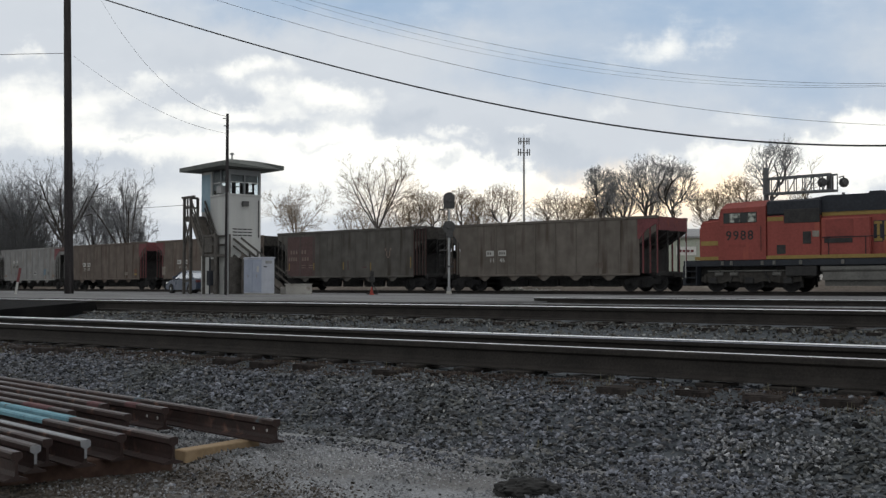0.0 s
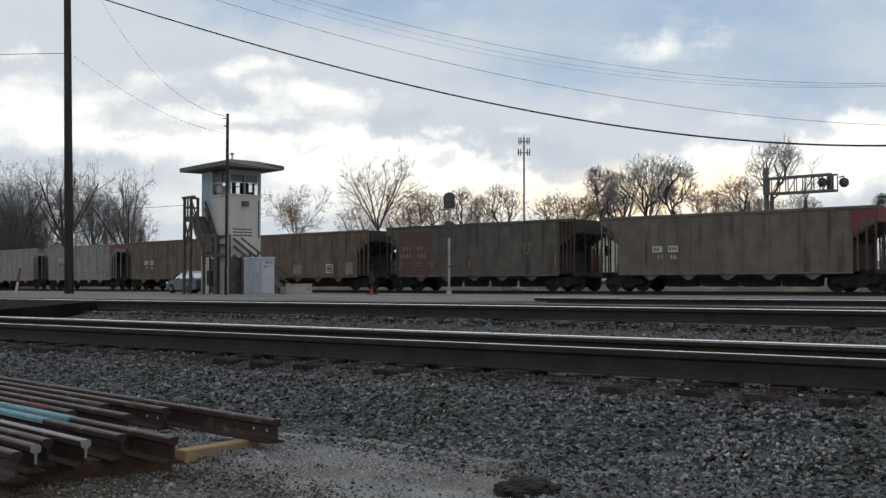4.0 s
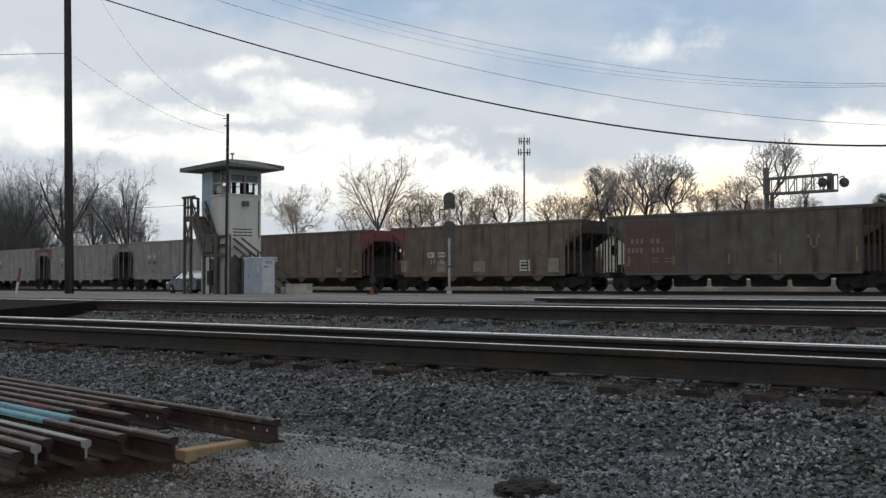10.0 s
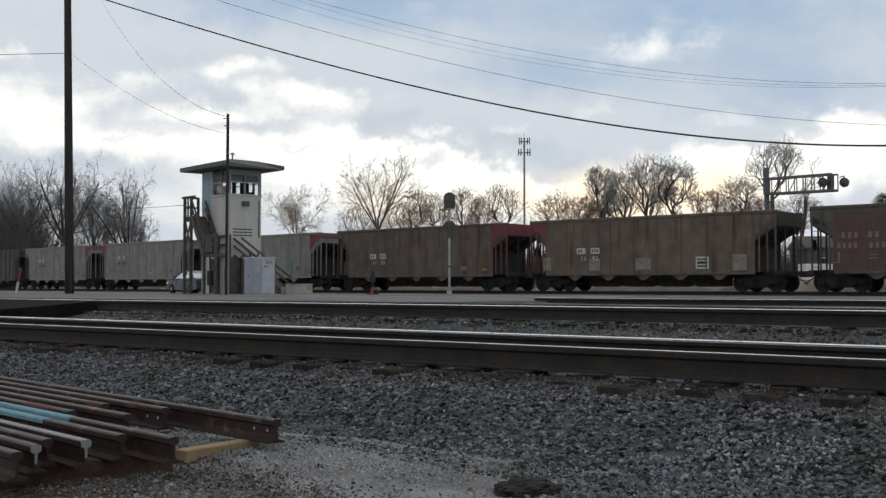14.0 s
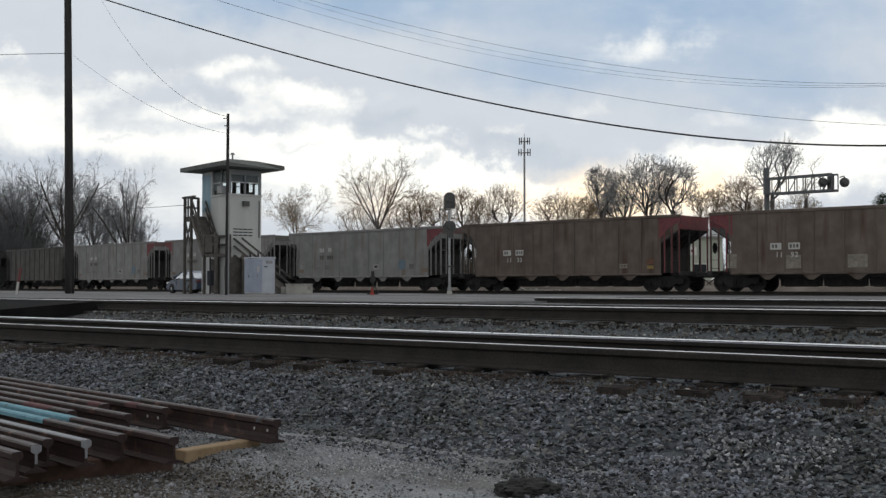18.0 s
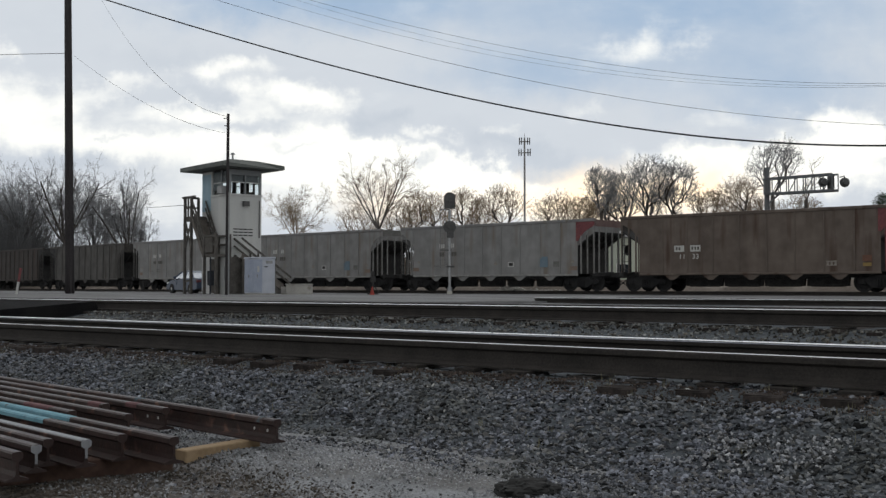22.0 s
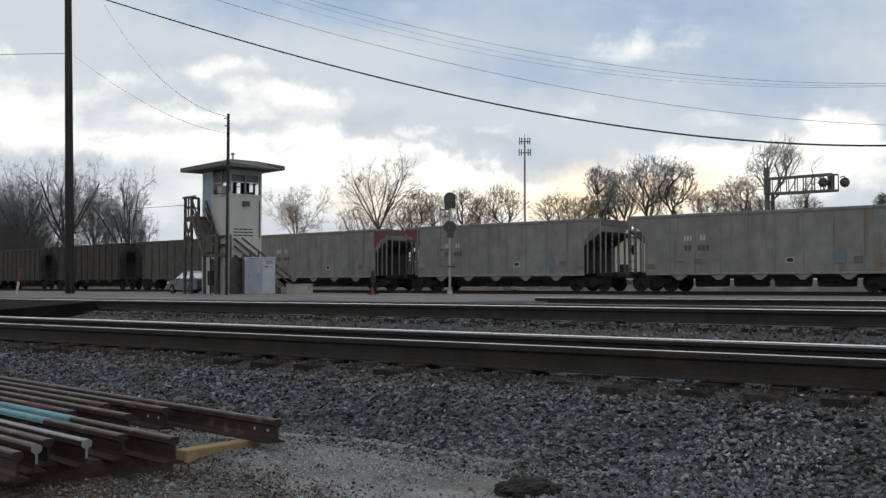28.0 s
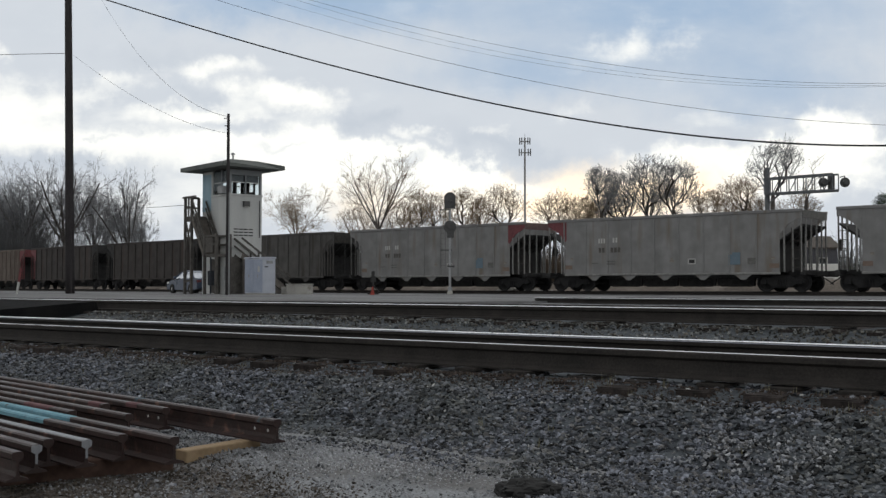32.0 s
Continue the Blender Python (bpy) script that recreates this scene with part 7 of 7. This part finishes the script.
def rubble():
    rnd = random.Random(9)
    spots, sizes = [], []
    cx, cy = spot(903, 69.0), 69.0
    for _ in range(520):
        a, r = rnd.uniform(0, 6.283), rnd.random() ** 0.6
        # a steep heap with a low tail to one side
        tail = rnd.random() < 0.35
        spots.append((cx + (1.15 * r * math.cos(a) if not tail else rnd.uniform(0.5, 3.4)), cy + 0.6 * r * math.sin(a), YARD + (0.66 * (1 - r) if not tail else 0.22 * rnd.random()) * rnd.uniform(0.6, 1.0)))
        sizes.append(rnd.uniform(0.05, 0.15))
    scatter("rubble_heap", spots, sizes, M_CONC, "heap of pale broken concrete beyond the train", "rubble", 8)


rubble()
for x, w, h, dd in ((1463, 0.45, 0.35, 0.0), (1496, 0.8, 0.4, 0.4), (1521, 0.45, 0.5, 0.2), (1548, 0.3, 0.7, 0.3)):
    d = 61.5 + dd
    ob = part("concrete_block", box(-w / 2, w / 2, -0.25, 0.25, 0, h, 0.03), M_CONC)
    ob.matrix_basis = pose(spot(x, d), d, YARD + 0.60, 0, 0, 10 * dd)
    tagged(ob, "pale concrete block lying on the bank", "concrete block", "blocks on the bank")


# ------------------------------------------------------------------ trees
def tubes(segs, sides):
    verts, faces = [], []
    ring = [(math.cos(6.283 * k / sides), math.sin(6.283 * k / sides)) for k in range(sides)]
    for a, b, ra, rb in segs:
        d = (b - a).normalized()
        u = d.orthogonal().normalized()
        w = d.cross(u)
        k0 = len(verts)
        for p, r in ((a, ra), (b, rb)):
            verts += [tuple(p + (u * c + w * s) * r) for c, s in ring]
        for k in range(sides):
            faces.append((k0 + k, k0 + (k + 1) % sides, k0 + sides + (k + 1) % sides, k0 + sides + k))
    return verts, faces


# how a kind of bare tree branches: limbs, their angles, wander, lift, kids by level, kids' angles, share of length, twigs on each tip, twig length
FAN = dict(limbs=6, angle=(8, 48), wander=0.06, lift=0.03, kids=(6, 5, 4), spread=30, share=0.46, spray=5, twig=(0.3, 0.8), start=0.2, fine=0.008)
SHRUB = dict(limbs=9, angle=(6, 46), wander=0.09, lift=0.04, kids=(6, 5, 4), spread=34, share=0.44, spray=4, twig=(0.4, 1.0), start=0.22, fine=0.008)
# crowns strewn with clumps of twigs: clumps, limb points, how straight the limbs run, clump size
ROUND = dict(clumps=40, points=1500, pull=0.20, size=0.20, dome=0.8, spray=13, twig=(0.14, 0.48), fine=0.0076, stout=0.007)
UMBRELLA = dict(clumps=38, points=1900, pull=0.20, size=0.15, dome=0.5, spray=13, twig=(0.12, 0.42), fine=0.0072, stout=0.0068)
WISP = dict(clumps=9, points=260, pull=0.3, size=0.2, spray=4, twig=(0.2, 0.5), fine=0.0075, stout=0.008)
OAK = dict(limbs=8, angle=(4, 50), wander=0.055, lift=0.0, kids=(7, 5, 4), spread=38, share=0.46, spray=4, twig=(0.3, 0.8), start=0.16, fine=0.009, reach=95)
ARCH = dict(clumps=46, points=1600, pull=0.28, size=0.22, spray=6, twig=(0.3, 0.9), fine=0.009, stout=0.015)


def limb(out, tips, rnd, p, d, length, r, lev, k):
    """One limb with the limbs that spring from it."""
    n = max(2, min(9, round(length / (0.75 if lev < 2 else 0.45))))
    step, pts = length / n, [(p, d, r)]
    for i in range(n):
        d = (d + Vector((rnd.gauss(0, k["wander"]), rnd.gauss(0, k["wander"]), rnd.gauss(k["lift"], k["wander"] * 0.6)))).normalized()
        q = p + d * step
        r1 = r * (1 - 0.6 / n)
        out.append((p, q, r, r1))
        p, r = q, r1
        pts.append((p, d, r))
    if lev == 3:
        tips.append((pts[n // 2][0], d))
        tips.append((p, d))
        return
    turn = rnd.uniform(0, 6.283)
    kids = k["kids"][lev]
    for c in range(kids):
        f = k["start"] + (1 - k["start"]) * (c + rnd.uniform(0.2, 1.0)) / kids
        o, w, ro = pts[min(n, round(f * n))]
        turn += 2.4 + rnd.uniform(-0.5, 0.5)
        side = w.orthogonal().normalized()
        side = (side * math.cos(turn) + w.cross(side) * math.sin(turn)).normalized()
        a = radians(rnd.gauss(k["spread"], 10))
        limb(out, tips, rnd, o, (w * math.cos(a) + side * math.sin(a)).normalized(), length * k["share"] * rnd.uniform(0.7, 1.2) * (1.2 - 0.45 * f), ro * 0.62, lev + 1, k)


def strewn(rs, h, rx, fork, k, seed):
    """Limbs that join clumps of points, strewn through an uneven crown, each to the nearest limb below it."""
    rz = (h - fork.z * 0.96) / 2
    way = rs.randn(k["clumps"], 3)
    way /= np.linalg.norm(way, axis=1)[:, None]
    if "dome" in k:
        way[:, 2] = np.where(way[:, 2] < -k["dome"], -way[:, 2], way[:, 2])
    bulge = np.array([1 + 0.22 * noise.noise(Vector(w) * 1.6 + Vector((seed, 0, 0))) for w in way])
    mid = way * (rs.rand(k["clumps"]) ** (0.22 if "dome" in k else 0.30) * bulge * 0.84)[:, None]
    size = k["size"] * (0.6 + 0.8 * rs.rand(k["clumps"]))
    pick = rs.randint(0, k["clumps"], k["points"])
    pts = mid[pick] + rs.randn(k["points"], 3) * size[pick][:, None] * np.array([1, 1, 0.75])
    far = np.linalg.norm(pts, axis=1)
    pts *= (np.minimum(far, 1.0 + 0.08 * rs.rand(len(pts))) / far)[:, None]
    pts = pts * np.array([rx, rx, rz]) + np.array([fork.x, 0, h - rz])
    pts = pts[np.argsort(np.linalg.norm(pts - np.array(fork), axis=1))]
    P = np.zeros((1 + len(pts), 3))
    P[0] = fork
    run, up = np.zeros(len(P)), np.zeros(len(P), int)
    for m, p in enumerate(pts, 1):
        old = P[:m]
        gap = np.linalg.norm(old - p, axis=1)
        best = int(np.argmin(gap + k["pull"] * run[:m] + 0.9 * np.maximum(0, old[:, 2] - p[2])))
        P[m], up[m], run[m] = p, best, run[best] + gap[best]
    for _ in range(4):
        total, number = np.zeros_like(P), np.zeros(len(P))
        np.add.at(total, up[1:], P[1:])
        np.add.at(number, up[1:], 1)
        inner = np.where(number[1:] > 0)[0] + 1
        P[inner] = 0.5 * P[inner] + 0.28 * P[up[inner]] + 0.22 * total[inner] / number[inner][:, None]
    load = np.ones(len(P))
    for m in range(len(P) - 1, 0, -1):
        load[up[m]] += load[m]
    r = np.minimum(k["fine"] * 0.85 * load ** 0.5, h * k["stout"])
    segs, tips = [], []
    for m in range(1, len(P)):
        a, b = Vector(P[up[m]]), Vector(P[m])
        if (b - a).length > 0.01:
            segs.append((a, b, min(r[up[m]], r[m] * 1.3), r[m]))
            if load[m] < 5:
                tips.append((a.lerp(b, 0.7), (b - a).normalized()))
    return segs, tips


def tree(x, depth, top_y, label, seed, half, first, kind, bark, lean=0.0, scale=1.0):
    """A bare tree fitted to its height and spread; first: the trunk's share of the height."""
    rnd = random.Random(seed)
    h, rx = level(top_y, depth) - YARD, half / F * depth
    segs, tips = [], []
    fork = Vector((lean * 0.35, 0, first * h))
    last = Vector((0, 0, -0.2))
    r = h * 0.017 * scale
    for i in range(4):
        q = fork * ((i + 1) / 4) + Vector((rnd.gauss(0, 0.06), rnd.gauss(0, 0.06), 0))
        segs.append((last, q, r * (1.25 - 0.06 * i), r * (1.19 - 0.06 * i)))
        last = q
    n0 = len(segs)
    if "clumps" in kind:
        more, tips = strewn(np.random.RandomState(seed), h, rx, last, kind, seed)
        segs += more
    turn = rnd.uniform(0, 6.283)
    for i in range(0 if "clumps" in kind else kind["limbs"]):
        turn += 2.4 + rnd.uniform(-0.4, 0.4)
        a = radians(kind["angle"][0] + (kind["angle"][1] - kind["angle"][0]) * (i + rnd.random()) / kind["limbs"])
        d = Vector((math.sin(a) * math.cos(turn), math.sin(a) * math.sin(turn), math.cos(a)))
        limb(segs, tips, rnd, last, d, (h - fork.z) * rnd.uniform(0.5, 0.72) / max(0.62, d.z), r * rnd.uniform(0.5, 0.68), 0, kind)
    # fit the crown to its height and spread
    ends = np.array([s[1][:] for s in segs[n0:]])
    kz = 1.0 if "clumps" in kind else (h - fork.z) / (np.percentile(ends[:, 2], 99.7) - fork.z)
    kx = 1.0 if "clumps" in kind else rx / max(0.1, np.percentile(abs(ends[:, 0] - fork.x), kind["reach"] if "reach" in kind else 99.3))

    def fit(v):
        z = fork.z + (v.z - fork.z) * kz
        return Vector((fork.x + (v.x - fork.x) * kx + lean * max(0, z - fork.z) / h, (v.y - fork.y) * kx, max(0.3, z)))

    segs = segs[:n0] + [(fit(a), fit(b), max(ra, kind["fine"]), max(rb, kind["fine"])) for a, b, ra, rb in segs[n0:]]
    t = thing("bare_tree", pose(spot(x, depth), depth, YARD), label, "tree")
    tv, tf = [], []
    for o, d in tips:
        o = fit(o)
        for _ in range(kind["spray"]):
            e = o + (d + Vector((rnd.gauss(0, 0.6), rnd.gauss(0, 0.6), rnd.gauss(0.15, 0.45)))).normalized() * rnd.uniform(*kind["twig"])
            w = Vector((rnd.uniform(-1, 1), rnd.uniform(-1, 1), rnd.uniform(-1, 1))).normalized() * kind["fine"]
            k0 = len(tv)
            tv += [tuple(o - w), tuple(o + w), tuple(e)]
            tf.append((k0, k0 + 1, k0 + 2))
    for pname, pick, sides, m in (("trunk", lambda r: r > 0.06, 6, M_BARK), ("crown", lambda r: r <= 0.06, 3, bark)):
        v, f = tubes([s for s in segs if pick(s[3])], sides)
        if pname == "crown":
            f += [tuple(i + len(v) for i in q) for q in tf]
            v += tv
        me = bpy.data.meshes.new(pname)
        me.from_pydata(v, [], f)
        link(pname, me, m, t)


BARE = "bare leafless deciduous tree against the evening sky"
THICKET = "bare many-stemmed tree in the grey thicket beyond the track"
SUNSET = "bare round-headed tree, dark twigs edged with sunset light"
# the wood on the left: bearing, depth, top, half width, trunk's share, lean
for i, (x, d, y, half, fi, lean, kind) in enumerate(((-40, 150, 300, 60, 0.3, 0, ARCH), (52, 136, 280, 66, 0.30, -2.0, OAK), (110, 134, 272, 70, 0.34, 0.4, OAK), (20, 150, 326, 60, 0.25, 0, ARCH), (14, 146, 296, 62, 0.3, 0.4, OAK), (160, 148, 306, 52, 0.3, 0.5, OAK), (224, 138, 299, 48, 0.22, 0, OAK), (244, 142, 335, 30, 0.08, 0, SHRUB), (186, 142, 330, 42, 0.10, 0, SHRUB), (134, 146, 352, 46, 0.15, 0, SHRUB), (46, 146, 352, 46, 0.15, 0, SHRUB), (-6, 142, 330, 50, 0.12, 0, SHRUB))):
    tree(x, d, y, THICKET if kind is SHRUB else BARE, 20 + i, half, fi, kind, M_GREYTWIG, lean, 0.55 if kind is SHRUB else 0.9)
# the trees along the far side of the yard
for i, (x, d, y, half, fi, kind) in enumerate(((521, 150, 332, 52, 0.46, OAK), (667, 135, 262, 78, 0.42, FAN), (630, 150, 360, 42, 0.5, ROUND), (735, 145, 336, 38, 0.58, ROUND), (772, 150, 341, 38, 0.58, ROUND), (818, 140, 332, 40, 0.60, ROUND), (892, 138, 326, 48, 0.60, ROUND), (848, 146, 345, 34, 0.6, ROUND), (978, 140, 331, 44, 0.60, ROUND), (1022, 146, 346, 36, 0.6, ROUND), (705, 148, 352, 40, 0.56, ROUND))):
    tree(x, d, y, BARE, 50 + i, half, fi, kind, M_TWIG, scale=0.5 if kind is OAK else 0.7)
for i, (x, d, y, half, fi, lean) in enumerate(((1066, 118, 286, 34, 0.60, -0.4), (1050, 124, 346, 32, 0.50, 0), (1084, 120, 326, 32, 0.55, 0), (1168, 120, 312, 36, 0.5, 0), (1100, 114, 296, 48, 0.52, 0.2), (1146, 116, 269, 60, 0.50, 0), (1192, 112, 271, 48, 0.52, 0.2), (1254, 122, 330, 44, 0.50, 0), (1306, 126, 305, 48, 0.52, 0), (1340, 128, 338, 48, 0.48, 0), (1362, 118, 236, 50, 0.60, 1.2), (1404, 124, 272, 26, 0.66, 4.2), (1410, 130, 342, 50, 0.50, 0))):
    tree(x, d, y, SUNSET, 80 + i, half, fi, UMBRELLA if half > 30 else WISP, M_GREYTWIG if i in (0, 2, 3, 4, 5, 6, 10) else M_TWIG, lean, 0.75)


def conifer(x, depth, top_y, label):
    rnd = random.Random(3)
    h = level(top_y, depth) - YARD
    t = thing("conifer", pose(spot(x, depth), depth, YARD), label, "tree")
    part("trunk", rod((0, 0, 0), (0, 0, h * 0.97), 0.22, 0.04, n=7), M_BARK, t)
    verts, faces = [], []
    for i in range(620):
        k = rnd.random() ** 0.8
        z = h * (0.12 + 0.88 * k)
        reach = (1 - k) * h * 0.36 + 0.25
        a = rnd.uniform(0, 6.283)
        r = reach * rnd.uniform(0.5, 1.05)
        p = Vector((math.cos(a) * r, math.sin(a) * r, z - r * 0.18))
        for _ in range(9):
            o = Vector((rnd.gauss(0, 0.28), rnd.gauss(0, 0.28), rnd.gauss(0, 0.16)))
            s = Vector((rnd.uniform(-1, 1), rnd.uniform(-1, 1), rnd.uniform(-0.4, 0.6))).normalized() * rnd.uniform(0.15, 0.4)
            w = s.orthogonal().normalized() * 0.035
            n = len(verts)
            verts += [tuple(p + o - w), tuple(p + o + w), tuple(p + o + s)]
            faces.append((n, n + 1, n + 2))
    me = bpy.data.meshes.new("crown")
    me.from_pydata(verts, [], faces)
    link("crown", me, M_PINE, t)


conifer(1562, 110, 345, "dark green conifer beyond the train")
conifer(1600, 112, 352, "dark green conifer beyond the train")


def brush():
    """Far brush and scrub along the edge of the yard: a mass of fine twigs."""
    rnd = random.Random(31)
    verts, faces = [], []

    def clump(cx, cy, base, w, h, n):
        for _ in range(n):
            a = Vector((cx + rnd.gauss(0, w), cy + rnd.gauss(0, w), base))
            top = a + Vector((rnd.gauss(0, 0.28 * h), rnd.gauss(0, 0.28 * h), h * rnd.uniform(0.35, 1.0)))
            mid = (a + top) / 2 + Vector((rnd.gauss(0, 0.15), rnd.gauss(0, 0.15), 0.2))
            r = rnd.uniform(0.018, 0.04)
            k = len(verts)
            for p, q in ((a, r), (mid, r * 0.8), (top, r * 0.35)):
                verts.extend(((p.x - q, p.y, p.z), (p.x + q, p.y, p.z), (p.x, p.y + q * 1.7, p.z)))
            for j in (0, 3):
                for m in range(3):
                    faces.append((k + j + m, k + j + (m + 1) % 3, k + j + 3 + (m + 1) % 3, k + j + 3 + m))
            for _ in range(3):
                o = mid.lerp(top, rnd.random())
                e = o + Vector((rnd.gauss(0, 0.5), rnd.gauss(0, 0.5), rnd.uniform(0.2, 0.9)))
                k = len(verts)
                verts.extend(((o.x - 0.014, o.y, o.z), (o.x + 0.014, o.y, o.z), (e.x, e.y, e.z)))
                faces.append((k, k + 1, k + 2))

    for x in range(-60, 290, 7):
        d = rnd.uniform(128, 150)
        clump(spot(x, d), d, YARD, 1.2, rnd.uniform(9.0, 13.0) if x < 40 else rnd.uniform(4.5, 8.0) if x < 120 else rnd.uniform(3.5, 6.5), 270 if x < 40 else 90 if x < 120 else 80)
    for x in range(590, 1700, 9):
        d = rnd.uniform(118, 150)
        clump(spot(x, d), d, YARD, 1.5, rnd.uniform(4.0, 7.5) if x < 1060 else rnd.uniform(5.0, 7.5) if 1335 < x < 1500 else rnd.uniform(2.5, 5.0), 110 if 1335 < x < 1500 else 26)
    me = bpy.data.meshes.new("scrub")
    me.from_pydata(verts, [], faces)
    me.materials.append(M_SCRUB)
    tagged(new("scrub", me), "grey brown leafless scrub along the edge of the yard", "scrub", kind="stuff")


brush()


def far_woods():
    """A far line of bare woods on the horizon."""
    rnd = random.Random(77)
    verts, faces = [], []
    for i in range(2600):
        x = rnd.uniform(-400, 2000)
        d = rnd.uniform(300, 420)
        h = rnd.uniform(4, 9) * (1.5 if x < 60 else 1.0)
        X = spot(x, d)
        w = rnd.uniform(0.05, 0.12)
        k = len(verts)
        verts += [(X - w, d, YARD), (X + w, d, YARD), (X + rnd.gauss(0, 1.2), d, YARD + h)]
        faces.append((k, k + 1, k + 2))
        for _ in range(6):
            z = YARD + h * rnd.uniform(0.2, 0.9)
            k = len(verts)
            verts += [(X, d, z - 0.1), (X, d, z + 0.1), (X + rnd.gauss(0, 2.2), d + rnd.gauss(0, 1), z + rnd.uniform(0.5, 2.5))]
            faces.append((k, k + 1, k + 2))
    me = bpy.data.meshes.new("far_woods")
    me.from_pydata(verts, [], faces)
    me.materials.append(M_TWIG)
    tagged(new("far_woods", me), "far grey line of leafless woods", "woods", kind="stuff")


far_woods()


# ------------------------------------------------------------------ movement
def motions():
    # the clouds drift to the left
    walk(SKY, [(0.0, Matrix.Translation((19, 2500, CZ))), (32.0, Matrix.Translation((-67, 2500, CZ)))])
    for mover, u0 in MOVERS:
        walk(mover, [(t, on_train_line(u0 + SPEED * t)) for t in [2.0 * i for i in range(17)]])
    for wheel, r in WHEELS:
        base = wheel.matrix_basis.translation.copy()
        turns = SPEED / r
        rows = [(0.2 * i, pose(*base, 0, math.degrees(turns * 0.2 * i), 0)) for i in range(161)]
        walk(wheel, rows)


motions()
